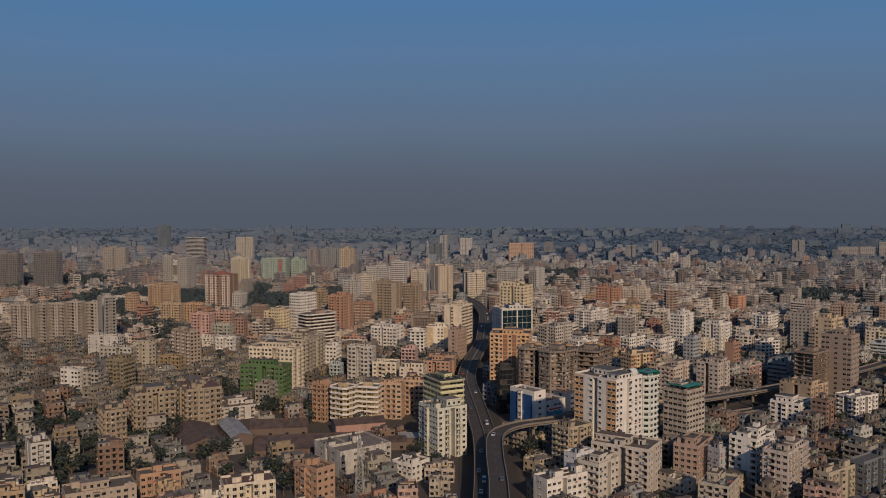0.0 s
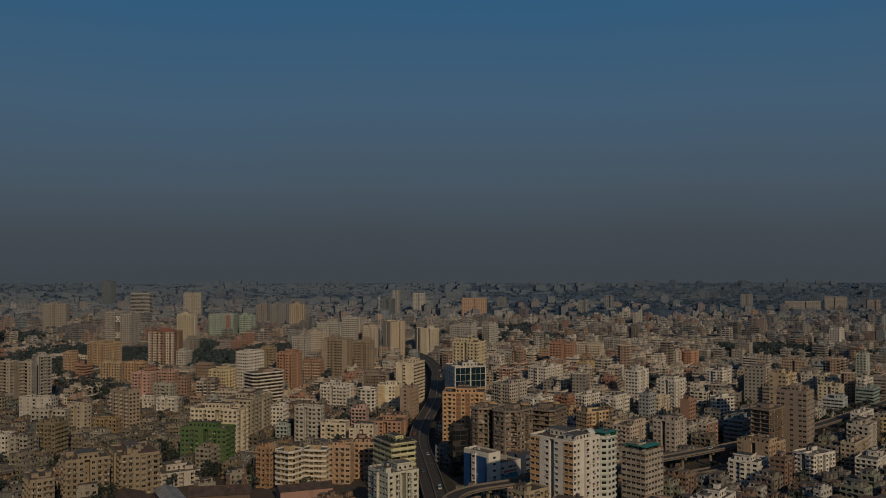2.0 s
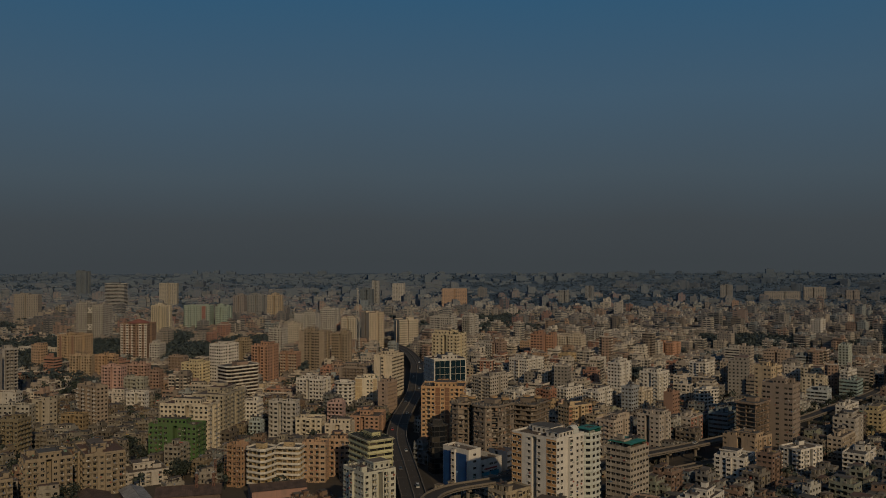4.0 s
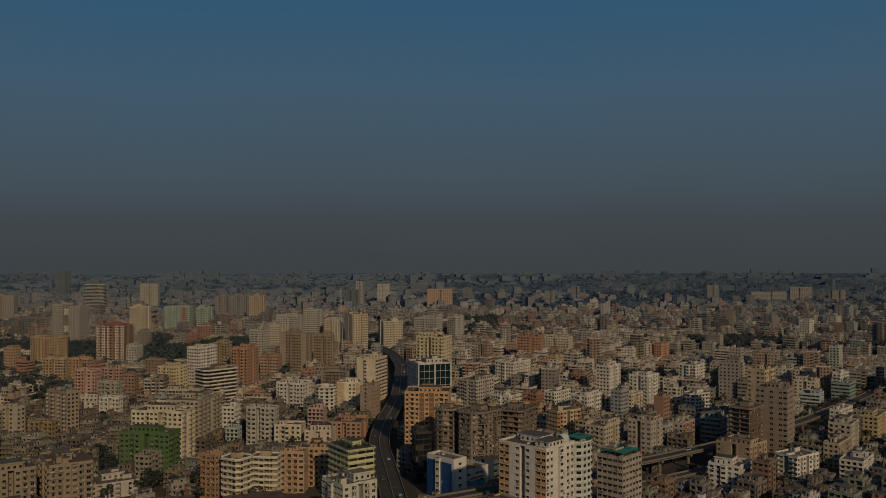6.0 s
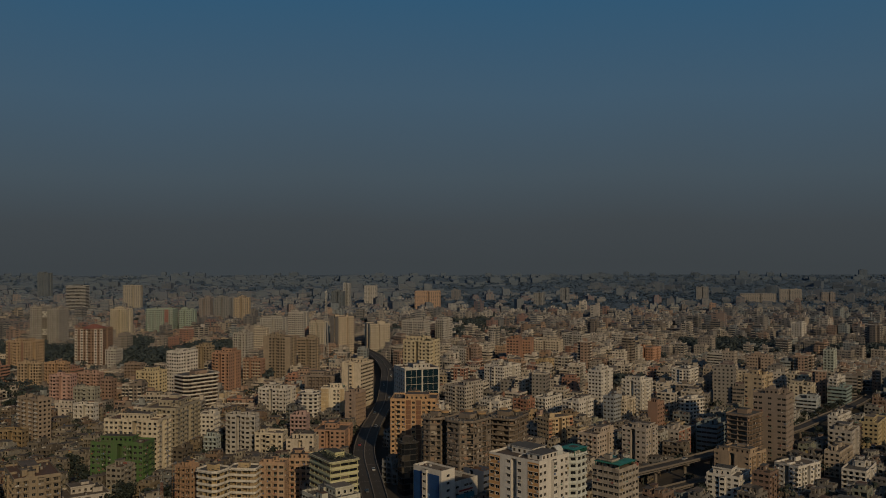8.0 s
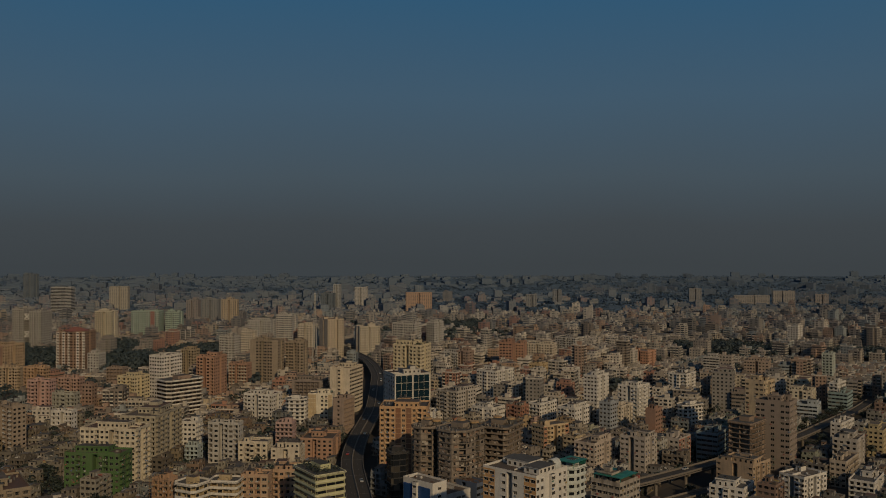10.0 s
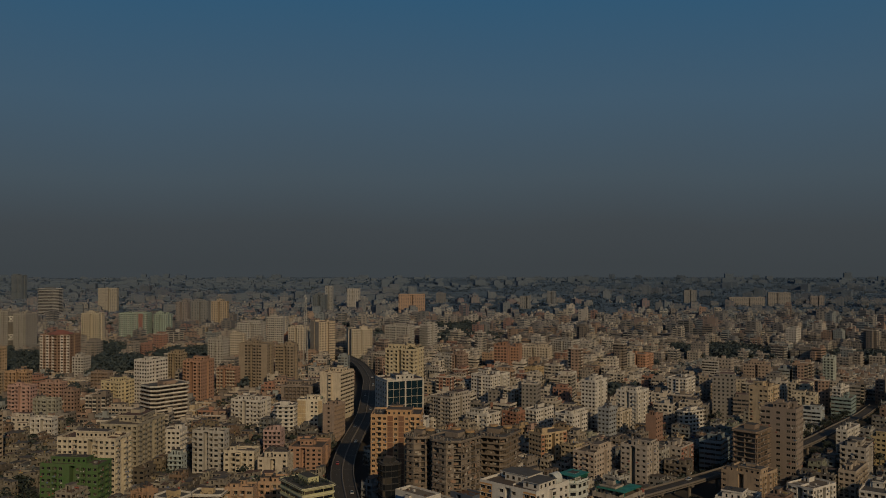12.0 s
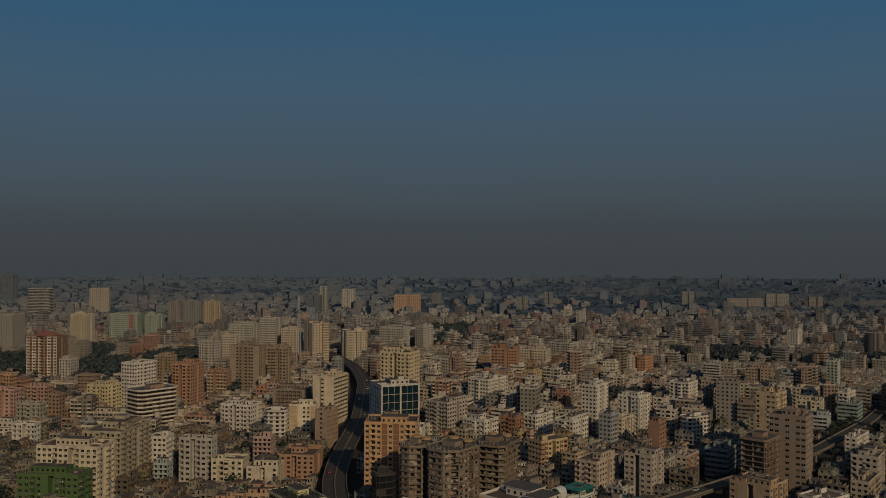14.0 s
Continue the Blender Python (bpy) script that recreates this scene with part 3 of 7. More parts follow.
def frame_tower(label, x, y, turn, w, d, floors, colour, front="q", fh=3.1, cut=3.0, lip=0.7, rail=0.0, slab_colour=None, dirt=0.6, bay=3.6, category="apartment building", name="apartment_building", patches=0):
    """A building with blunted corners whose floor slabs stand out beyond its walls, each with a low rail if asked for."""
    root = tagged(new(name), label, category)
    root.matrix_basis = pose(x, y, 0, 0, 0, turn)
    mat = paint(colour, dirt)
    slab_mat = paint(slab_colour, dirt) if slab_colour else mat
    h = floors * fh

    def outline(o):
        a, b, c = w / 2 + o, d / 2 + o, cut + o * 0.5
        return [(-a + c, -b), (a - c, -b), (a, -b + c), (a, b - c), (a - c, b), (-a + c, b), (-a, b - c), (-a, -b + c)]

    wall, found, pts = Shape(mat, GLASS, ROOF), [], outline(0)
    for k in range(8):
        (x0, y0), (x1, y1) = pts[k], pts[(k + 1) % 8]
        n = math.hypot(x1 - x0, y1 - y0)
        found += facade(wall, (x0, y0), ((x1 - x0) / n, (y1 - y0) / n), n, floors, fh, front[k % 2:] + front[:k % 2], bay, shade=False)
    rng = random.Random(len(label))
    a, b = w * 0.25, d * 0.25
    wall.box(-a, -b * 0.4, h + 0.2, a * 0.7, b, h + 2.9, 0, 2)
    for _ in range(6):
        p, q = rng.uniform(-w * 0.38, w * 0.38), rng.uniform(-d * 0.38, d * 0.38)
        wall.box(p, q, h + 0.2, p + rng.uniform(0.5, 2), q + rng.uniform(0.5, 2), h + rng.uniform(0.6, 1.7), 0, 2)
    part("wall", wall, root)
    if patches:
        fill = Shape(PATCH)
        for k in range(8):
            (x0, y0), (x1, y1) = pts[k], pts[(k + 1) % 8]
            n = math.hypot(x1 - x0, y1 - y0)
            u = ((x1 - x0) / n, (y1 - y0) / n)
            for f in range(floors):
                for _ in range(rng.randint(0, max(1, int(patches * n / 20)))):
                    wide, z = rng.uniform(0.5, 2.2), f * fh + rng.uniform(0.2, 1.2)
                    t, high, off = rng.uniform(0.1, max(0.2, n - wide)), rng.uniform(0.5, 1.6), rng.uniform(0.04, 0.3)
                    a, b = [(x0 + u[0] * q + u[1] * off, y0 + u[1] * q - u[0] * off) for q in (t, t + wide)]
                    c, e = [(x0 + u[0] * q, y0 + u[1] * q) for q in (t, t + wide)]
                    fill.quad((*a, z), (*b, z), (*b, z + high), (*a, z + high))
                    fill.quad((*a, z + high), (*b, z + high), (*e, z + high), (*c, z + high))
        tagged(part("wall_patches", fill, root, "patchy brick and plaster infill"), kind="stuff")
    panes_ = Shape(GLASS)
    panes(panes_, found)
    tagged(part("windows", panes_, root), kind="stuff")

    def ring(s, o, z0, z1, m=0, top=0):
        q, n = outline(o), len(s.v)
        s.v += [(*p, z0) for p in q] + [(*p, z1) for p in q]
        s.f += [(n + k, n + (k + 1) % 8, n + 8 + (k + 1) % 8, n + 8 + k) for k in range(8)]
        s.f.append(tuple(n + 8 + k for k in range(8)))
        s.f.append(tuple(n + 7 - k for k in range(8)))
        s.m += [m] * 8 + [top, m]

    def fence(s, o, z0, z1):
        q, r = outline(o), outline(o - 0.12)
        for k in range(8):
            j = (k + 1) % 8
            s.quad((*q[k], z0), (*q[j], z0), (*q[j], z1), (*q[k], z1))
            s.quad((*r[j], z0), (*r[k], z0), (*r[k], z1), (*r[j], z1))
            s.quad((*q[k], z1), (*q[j], z1), (*r[j], z1), (*r[k], z1))

    for k in range(1, floors + 1):
        s = Shape(slab_mat, ROOF)
        last = k == floors
        ring(s, lip + (0.5 if last else 0), k * fh - 0.15, k * fh + 0.2, 0, 1)
        if rail or last:
            fence(s, lip, k * fh + 0.2, k * fh + 0.2 + (rail or 0.8))
        part("floor_slab", s, root)
    FOOT.append((x, y, radians(turn), w / 2 + 1.2, d / 2 + 1.2))
    BUILT[label] = (root, w, d, h + 0.2)
    return root


# ---- ground and roads ----
g = Shape(EARTH)
g.quad((-4600, -400, 0), (4600, -400, 0), (4600, 4700, 0), (-4600, 4700, 0))
tagged(new("ground", g.mesh("ground")), "dusty brown city ground between the houses", "ground", kind="structure")


def smooth_line(points, step=6.0):
    """A curve through the given points, cut into even steps."""
    pts = [Vector(p) for p in points]
    pts = [2 * pts[0] - pts[1]] + pts + [2 * pts[-1] - pts[-2]]
    out = []
    for a, b, c, d in zip(pts, pts[1:], pts[2:], pts[3:]):
        n = max(2, int((c - b).length / step))
        for k in range(n):
            t = k / n
            out.append(0.5 * (2 * b + (c - a) * t + (2 * a - 5 * b + 4 * c - d) * t * t + (3 * b - a - 3 * c + d) * t ** 3))
    return out + [pts[-2]]


def sides_of(line):
    out = []
    for k, p in enumerate(line):
        w = line[min(k + 1, len(line) - 1)] - line[max(k - 1, 0)]
        out.append(Vector((w.y, -w.x, 0)).normalized())
    return out


def sweep(line, profile, *materials):
    """A closed profile of (offset to the right, height) pulled along a line."""
    s, side = Shape(*materials), sides_of(line)
    n = len(profile)
    for p, r in zip(line, side):
        s.v += [(p.x + r.x * a, p.y + r.y * a, p.z + b) for a, b in profile]
    for k in range(len(line) - 1):
        for i in range(n):
            j = (i + 1) % n
            s.f.append((k * n + i, k * n + j, (k + 1) * n + j, (k + 1) * n + i))
            s.m.append(0)
    return s


def rect(a0, b0, a1, b1):
    return [(a0, b0), (a0, b1), (a1, b1), (a1, b0)]


def flyover(label, points, width, median=True, pier_step=32.0, thick=1.5):
    line = smooth_line(points)
    root = tagged(new("flyover"), label, "flyover")
    h = width / 2
    part("deck", sweep(line, [(-h, -0.4), (-h, 0), (h, 0), (h, -0.4), (h * 0.55, -thick), (-h * 0.55, -thick)], ASPHALT), root, "dark asphalt deck")
    for a in (-h, h - 0.35):
        part("parapet", sweep(line, rect(a, -0.5, a + 0.35, 1.0), KERB), root, "stained concrete parapet")
        part("edge_beam", sweep(line, rect(a - 0.15 if a < 0 else a + 0.2, -0.9, a + 0.15 if a < 0 else a + 0.5, -0.42), KERB), root)
    if median:
        part("median", sweep(line, [(-0.45, 0), (-0.2, 0.9), (0.2, 0.9), (0.45, 0)], KERB), root, "concrete median barrier")
    side = sides_of(line)
    marks = Shape(LINE)
    lanes = (-h / 2, h / 2) if median else (0.0,)
    for k in range(0, len(line) - 1, 2):
        for lane in lanes:
            p, q, r = line[k], line[k + 1], side[k]
            a, b, c = p + r * (lane - 0.09), p + r * (lane + 0.09), q - p
            marks.quad(*[(v.x, v.y, v.z + 0.012) for v in (a, b, b + c * 0.6, a + c * 0.6)])
    tagged(part("lane_markings", marks, root, "worn lane dashes"), kind="stuff")
    joint = Shape(KERB)
    done, run = 0.0, 0.0
    pier = Shape(KERB)
    pier_mesh = {}
    for k in range(1, len(line)):
        run += (line[k] - line[k - 1]).length
        if run - done > pier_step:
            done = run
            p, r = line[k], side[k]
            w = Vector((-r.y, r.x, 0)) * 0.15
            a, b = p - r * (h - 0.4), p + r * (h - 0.4)
            joint.quad(*[(v.x, v.y, v.z + 0.016) for v in (a - w, b - w, b + w, a + w)])
            if p.z > 3:
                key = round(p.z, 1)
                if key not in pier_mesh:
                    t = Shape(KERB)
                    t.drum(0, 0, 0, p.z - thick - 1.4, 1.0, 0, 12)
                    t.box(-h * 0.6, -1.0, p.z - thick - 1.4, h * 0.6, 1.0, p.z - thick)
                    pier_mesh[key] = t.mesh("pier")
                part("pier", pier_mesh[key], root, at=Matrix.Translation((p.x, p.y, 0)) @ Matrix.Rotation(math.atan2(r.y, r.x), 4, "Z"))
    tagged(part("expansion_joints", joint, root), kind="stuff")
    return line


MAIN = flyover("grey asphalt flyover winding between the buildings", [(-6, 210, 9), (-5.5, 345, 9), (-8, 430, 9), (-12.5, 480, 9), (-18, 530, 9), (-24, 585, 9), (-25.5, 625, 9), (-23.5, 680, 9), (-17.5, 765, 9), (-16.5, 830, 9), (-17, 900, 9), (-20, 990, 9), (-38, 1110, 9), (-80, 1240, 9)], 13.5)
RAMP = flyover("curving concrete ramp rising over the flyover", [(-1, 200, 14), (-0.7, 327, 15.5), (-3, 390, 16), (-2, 425, 16), (9, 444, 16), (31.5, 457.5, 16), (78, 489, 15), (137, 534, 12.5), (194, 582, 10), (250, 629, 9), (290, 665, 8.5), (333, 710, 8), (390, 775, 5), (440, 840, 1.2)], 8.5, median=False, pier_step=30)
SLIP = flyover("lower concrete slip road beside the ramp", [(38, 441, 5.5), (85, 470, 6.5), (137, 512, 6), (180, 546, 4), (216, 574, 1.2)], 7.0, median=False, pier_step=30)
WAYS = [(MAIN, 9.5), (RAMP, 5.5), (SLIP, 4.5)]

# the street at the foot of the flyover
street = [Vector((p.x, p.y, 0.02)) for p in MAIN]
tagged(new("road", sweep(street, rect(-15, 0.0, 16, 0.03), ASPHALT).mesh("road")), "dark street along the foot of the flyover", "road", kind="structure")
under = [Vector((p.x, p.y, 0.06)) for p in RAMP[12:]]
tagged(new("road", sweep(under, rect(-9, 0.0, 9, 0.03), ASPHALT).mesh("road")), "dark street in the shade of the ramp", "road", kind="structure")


# ---- trees ----
def tree_meshes(seed, height, spread):
    """A tapered trunk with limbs, and a crown of many leaf clumps round the limbs' ends."""
    rng = random.Random(seed)
    t, c = Shape(BARK), Shape(LEAF)
    t.drum(0, 0, 0, height * 0.45, spread * 0.07, 0, 7, spread * 0.045)
    for k in range(6):
        a, r, z = rng.uniform(0, 6.28), spread * rng.uniform(0.3, 0.75), height * rng.uniform(0.55, 0.9)
        tip = Vector((r * math.cos(a), r * math.sin(a), z))
        t.beam((0, 0, height * 0.35), tip, spread * 0.04)
        for _ in range(48):
            o = Vector((rng.gauss(0, 1), rng.gauss(0, 1), rng.gauss(0, 0.7))) * spread * 0.2
            p = tip + o
            e = Vector((rng.gauss(0, 1), rng.gauss(0, 1), rng.gauss(0, 0.6))).normalized() * rng.uniform(0.42, 0.95)
            f = e.cross(Vector((rng.gauss(0, 1), rng.gauss(0, 1), rng.gauss(0, 1)))).normalized() * rng.uniform(0.36, 0.72)
            c.quad(tuple(p - e), tuple(p + f), tuple(p + e), tuple(p - f * 0.8))
    return t.mesh("trunk"), c.mesh("crown")


TREES = [tree_meshes(k, h, s) for k, (h, s) in enumerate([(9, 5), (11, 6), (8, 4.5), (12, 7), (7, 4)])]


def tree(x, y, k=0, turn=0.0, size=1.0, label="dark green broad-leaved tree between the houses"):
    root = tagged(new("tree"), label, "tree", "street trees")
    root.matrix_basis = pose(x, y, 0, 0, 0, turn) @ Matrix.Scale(size, 4)
    part("trunk", TREES[k % 5][0], root)
    part("crown", TREES[k % 5][1], root)


def crown(s, rng, x, y, h, r, clumps, size, m=0, spread=False):
    """A crown of leaf clumps that face outwards from a few lobes, on a short trunk."""
    lobes = [(x + rng.gauss(0, 0.38) * r, y + rng.gauss(0, 0.38) * r, h * rng.uniform(0.5, 0.78), r * rng.uniform(0.42, 0.7)) for _ in range(4)]
    for k in range(clumps):
        cx, cy, cz, q = lobes[k % 4]
        n = Vector((rng.gauss(0, 1), rng.gauss(0, 1), abs(rng.gauss(0.35, 0.8)))).normalized()
        p = Vector((cx, cy, cz)) + Vector((n.x * q, n.y * q, n.z * q * 0.8)) * rng.uniform(0.75, 1.05)
        n = (n + Vector((rng.gauss(0, 0.25), rng.gauss(0, 0.25), rng.gauss(0, 0.25) + (2.5 if spread else 0)))).normalized()
        e = n.cross(Vector((rng.gauss(0, 1), rng.gauss(0, 1), rng.gauss(0, 1)))).normalized() * size * rng.uniform(0.6, 1.2)
        f = n.cross(e) * rng.uniform(0.7, 1.1)
        s.quad(tuple(p - e), tuple(p - f * 0.8), tuple(p + e), tuple(p + f), m)
    if not spread:
        s.beam((x, y, 0), (x, y, h * 0.6), 0.5, m)


def woodland(name, label, patches, seed, alone=True):
    """Far trees, too many to count, in patches of (x, y, half width, half depth, number)."""
    rng = random.Random(seed)
    s = Shape(PARKLEAF if alone else FOREST)
    for cx, cy, a, b, n in patches:
        for _ in range(n):
            t, q = rng.uniform(0, 2 * math.pi), rng.random() ** 0.55 * rng.uniform(0.85, 1.2)
            x, y = cx + a * q * math.cos(t), cy + b * q * math.sin(t)
            if alone:
                crown(s, rng, x, y, rng.uniform(9, 18), rng.uniform(4, 7.5), 42, 1.55)
            else:
                crown(s, rng, x, y, rng.uniform(7, 12), rng.uniform(8, 15), 15, 3.8, spread=True)
        if alone:
            FOOT.append((cx, cy, 0.6, a * 0.66, b * 0.66))
            FOOT.append((cx, cy, 0.0, a * 0.72, b * 0.6))
    return tagged(new(name, s.mesh(name)), label, "trees", kind="stuff")


# ---- buildings that can be told apart ----
block("bright green plastered apartment block with small windows", -164.9, 562.2, -10.0, 32.5, 14.5, 8, (0.055, 0.125, 0.034), front="wwbw.w", side="bw", fh=3.21, houses=2, near=True)
block("ivory apartment block with balconies behind the green block", -165.3, 592.0, -11.0, 35.0, 18.0, 11, (0.56, 0.5, 0.39), front="wwwbw", side="bw", fh=3.05, near=True)
block("tall grey-beige apartment slab with rows of loggias", -157.7, 639.8, -10.0, 24.0, 38.0, 11, (0.36, 0.325, 0.25), front="bw", side="bw", fh=3.04)
block("yellow-beige apartment block with deep loggias and brown roof", -216.1, 488.8, -58.0, 22.0, 23.8, 7, (0.26, 0.212, 0.15), front="Bw", side="BbwB", fh=3.29, dirt=0.5, near=True)
block("yellow-beige apartment block with deep loggias, second of a row", -193.3, 506.3, -58.0, 33.5, 21.8, 7, (0.26, 0.212, 0.15), front="Bw", side="BbwB", fh=3.29, dirt=0.5, near=True)
block("yellow-beige apartment block with deep loggias, beside a lane", -222.5, 446.9, -55.0, 22.0, 11.8, 7, (0.26, 0.212, 0.15), front="Bw", side="BwB", fh=3.14, dirt=0.5, near=True)
block("low white workshop house with a broad roof terrace", -173.0, 518.0, -58.0, 22.0, 26.0, 3, (0.42, 0.39, 0.35), front="w", side="wo.", fh=2.67, houses=1, near=True)
block("long ivory office block with square windows", -310.2, 645.4, -6.0, 27.9, 8.0, 7, (0.34, 0.325, 0.285), front="w", side="w", fh=3.23)
block("ivory apartment tower beside the office block", -290.8, 651.6, -20.0, 16.4, 8.0, 8, (0.4, 0.355, 0.28), front=".w", side="w", fh=3.14)
block("white low block with a broad roof terrace", -344.7, 696.8, -10.0, 29.6, 8.6, 8, (0.45, 0.43, 0.39), front="n.", side="w", fh=2.97)
block("brown apartment house with white balconies", -262.9, 671.3, -35.0, 25.4, 9.9, 11, (0.31, 0.25, 0.195), front="bw", side="w", fh=3.0, trim=(0.6, 0.575, 0.53))
block("yellow-brown balcony house half hidden by neighbours", -280.2, 584.4, -12.0, 15.0, 14.0, 8, (0.19, 0.16, 0.1), front="wb", side="b", fh=3.05, near=True)
block("grey-white apartment tower with stacked dark loggias", -469.1, 785.7, -8.0, 25.6, 8.0, 13, (0.315, 0.285, 0.25), front="oBn", side="n.", fh=3.04, bay=3.8, tanks=0, notch=False, houses=1)
block("grey-white apartment tower with stacked dark loggias, second of a row", -449.6, 786.5, -8.0, 8.5, 8.0, 13, (0.315, 0.285, 0.25), front="oBn", side="n.", fh=3.15, bay=3.8, tanks=0, notch=False, houses=1)
block("grey-white apartment tower with stacked dark loggias, third of a row", -436.4, 789.2, -8.0, 17.5, 8.0, 13, (0.315, 0.285, 0.25), front="oBn", side="n.", fh=3.13, bay=3.8, tanks=0, notch=False, houses=1)
block("grey-white apartment tower with a shaded recess, fourth of a row", -419.1, 791.1, -8.0, 16.3, 8.0, 14, (0.315, 0.285, 0.25), front="oBn", side="n.", fh=3.01, bay=3.8, tanks=0, notch=False, houses=1)
block("grey-white apartment tower with stacked dark loggias, fifth of a row", -401.9, 792.9, -8.0, 13.2, 8.0, 13, (0.315, 0.285, 0.25), front="oBn", side="n.", fh=3.18, bay=3.8, tanks=0, notch=False, houses=1)
block("tall grey-white apartment tower at the end of a row", -399.9, 816.1, -48.0, 14.7, 13.9, 14, (0.3, 0.29, 0.28), front="oBn", side="oB", fh=3.2, bay=3.8, tanks=0, notch=False, houses=1)
block("red-roofed brown apartment tower with white balcony strips", -362.8, 1064.2, -10.0, 34.6, 22.7, 15, (0.25, 0.165, 0.12), front="xwyw", side="w", fh=3.14, trim=(0.6, 0.575, 0.53), accent=(0.6, 0.575, 0.53))
block("grey apartment slab beside the brown tower", -334.3, 1048.3, -15.0, 14.0, 13.5, 8, (0.42, 0.405, 0.375), front="w", side="w", fh=2.99)
block("yellow and brown stepped apartment tower", -421.1, 1017.7, -25.0, 29.3, 25.5, 12, (0.42, 0.31, 0.2), front="wzb", side="w", fh=3.14, accent=(0.24, 0.14, 0.1))
for k, (x, y, w) in enumerate(((-509.0, 1268.8, 17.0), (-484.0, 1263.5, 17.5))):
    block("grey apartment slab beside an open cross-braced court", x, y, -12.0, w, 24.5, 19 - k, (0.36, 0.34, 0.31), front="bw" if k else "Wb", side="w", fh=3.11, notch=False)
court = tagged(new("sky_court"), "white steel cross-bracing between two apartment slabs", "bracing")
court.matrix_basis = pose(-496.5, 1266.0, 0, 0, 0, -12)
court_wall = Shape(paint((0.24, 0.235, 0.225)))
court_wall.box(-4.2, 2.0, 0, 4.2, 9.0, 56.0)
part("wall", court_wall, court)
for z in (22.0, 46.0):
    for a, b in (((-4, z), (4, z + 7)), ((4, z), (-4, z + 7)), ((-4, z), (4, z)), ((-4, z + 7), (4, z + 7))):
        bar = Shape(WHITE)
        bar.beam((a[0], -10.5, a[1]), (b[0], -10.5, b[1]), 0.9)
        part("brace", bar, court)
block("cream apartment tower with stepped top", -425.2, 1350.6, -10.0, 26.7, 16.8, 16, (0.56, 0.5, 0.39), front="b", side="w", fh=3.11)
block("pale green and white twin slab with a red strip", -393.2, 1446.8, -6.0, 44.3, 21.1, 14, (0.3, 0.38, 0.33), front="WbwWbwWbwzz", side="w", fh=3.11, accent=(0.22, 0.085, 0.075), trim=(0.5, 0.52, 0.49), notch=False)
block("pale green slab beside the red strip", -353.8, 1456.0, -6.0, 22.7, 19.8, 13, (0.3, 0.38, 0.33), front="Ww", side="w", fh=3.15)
block("pink apartment block with open galleries", -308.2, 837.0, -12.0, 20.8, 9.9, 8, (0.46, 0.3, 0.26), front="bW", side="w", fh=3.17)
block("white office block with small dark windows", -208.3, 862.6, -30.0, 15.0, 25.0, 14, (0.6, 0.575, 0.53), front="w", side="w", fh=3.13)
block("cream apartment house with yellow gable", -231.0, 842.7, -25.0, 18.9, 19.2, 9, (0.55, 0.47, 0.3), front="wb", side="w", fh=3.11)
frame_tower("curved brown office block with pale horizontal bands", -179.2, 795.8, -46.0, 21.3, 32.4, 10, (0.28, 0.2, 0.155), front="r", fh=3.19, slab_colour=(0.66, 0.62, 0.55), lip=1.2, rail=0.8, bay=4.0, category="office building", name="office_building")
block("red-brown brick apartment tower with balconies", -172.7, 888.7, -16.0, 18.0, 25.0, 13, (0.37, 0.22, 0.15), front="bW", side="w", fh=3.03, dirt=0.3)
block("brown block with pale horizontal bands", -155.1, 938.7, -12.0, 18.9, 13.7, 8, (0.36, 0.22, 0.155), front="b", side="w", fh=3.22, trim=(0.53, 0.47, 0.38))
block("grey-brown apartment tower with a blank side", -135.0, 982.4, -14.0, 30.9, 17.9, 14, (0.28, 0.23, 0.172), front="..WbWb", side="w", fh=3.19)
block("grey-brown apartment tower with rows of wide windows", -105.4, 994.4, -12.0, 19.8, 15.1, 13, (0.28, 0.23, 0.172), front="WbW", side="w", fh=3.18)
block("cream office tower with a blank wall strip", -83.5, 1186.6, -60.0, 25.3, 22.5, 16, (0.48, 0.4, 0.3), front=".", side="w", fh=3.15)
block("cream apartment tower with balcony rows", -38.1, 1215.6, -72.0, 23.7, 28.2, 12, (0.53, 0.47, 0.38), front=".", side="bw", fh=3.21)
block("white apartment slab of many storeys", -183.4, 1253.4, -10.0, 32.6, 21.6, 14, (0.42, 0.405, 0.375), front="wb", side="w", fh=3.12)
block("white apartment slab with a stepped roof", -157.1, 1314.5, -12.0, 23.5, 24.6, 15, (0.42, 0.405, 0.375), front="Ww", side="w", fh=3.12)
block("cream office block with rounded roof edge beside the flyover", -41.6, 815.6, -22.0, 18.8, 26.0, 12, (0.6, 0.52, 0.4), front="..ww.", side="r", fh=3.21, houses=1, skip=1)
frame_tower("white rounded apartment block with ribbon balconies", -75.6, 740.6, -8.0, 14.9, 12.6, 8, (0.6, 0.575, 0.53), front="W", fh=3.0, lip=1.0, rail=0.8, dirt=0.35)
block("white and ochre apartment block with square windows", -57.4, 753.1, -5.0, 19.0, 13.1, 8, (0.68, 0.62, 0.5), front="zz.ww", side="w", fh=3.25, accent=(0.46, 0.36, 0.22), notch=False, near=True)
block("brown unfinished block with rubble walls", -37.5, 714.3, -25.0, 9.5, 16.2, 9, (0.33, 0.25, 0.2), front=".w", side="o", fh=3.2)
block("small white villa block with curved balconies", -109.5, 792.6, -20.0, 26.2, 18.2, 6, (0.6, 0.575, 0.53), front="bW", side="w", fh=3.33)
block("grey apartment house with long balconies", -109.8, 639.8, -12.0, 21.0, 8.1, 8, (0.42, 0.405, 0.375), front="bWb", side="w", fh=3.25)
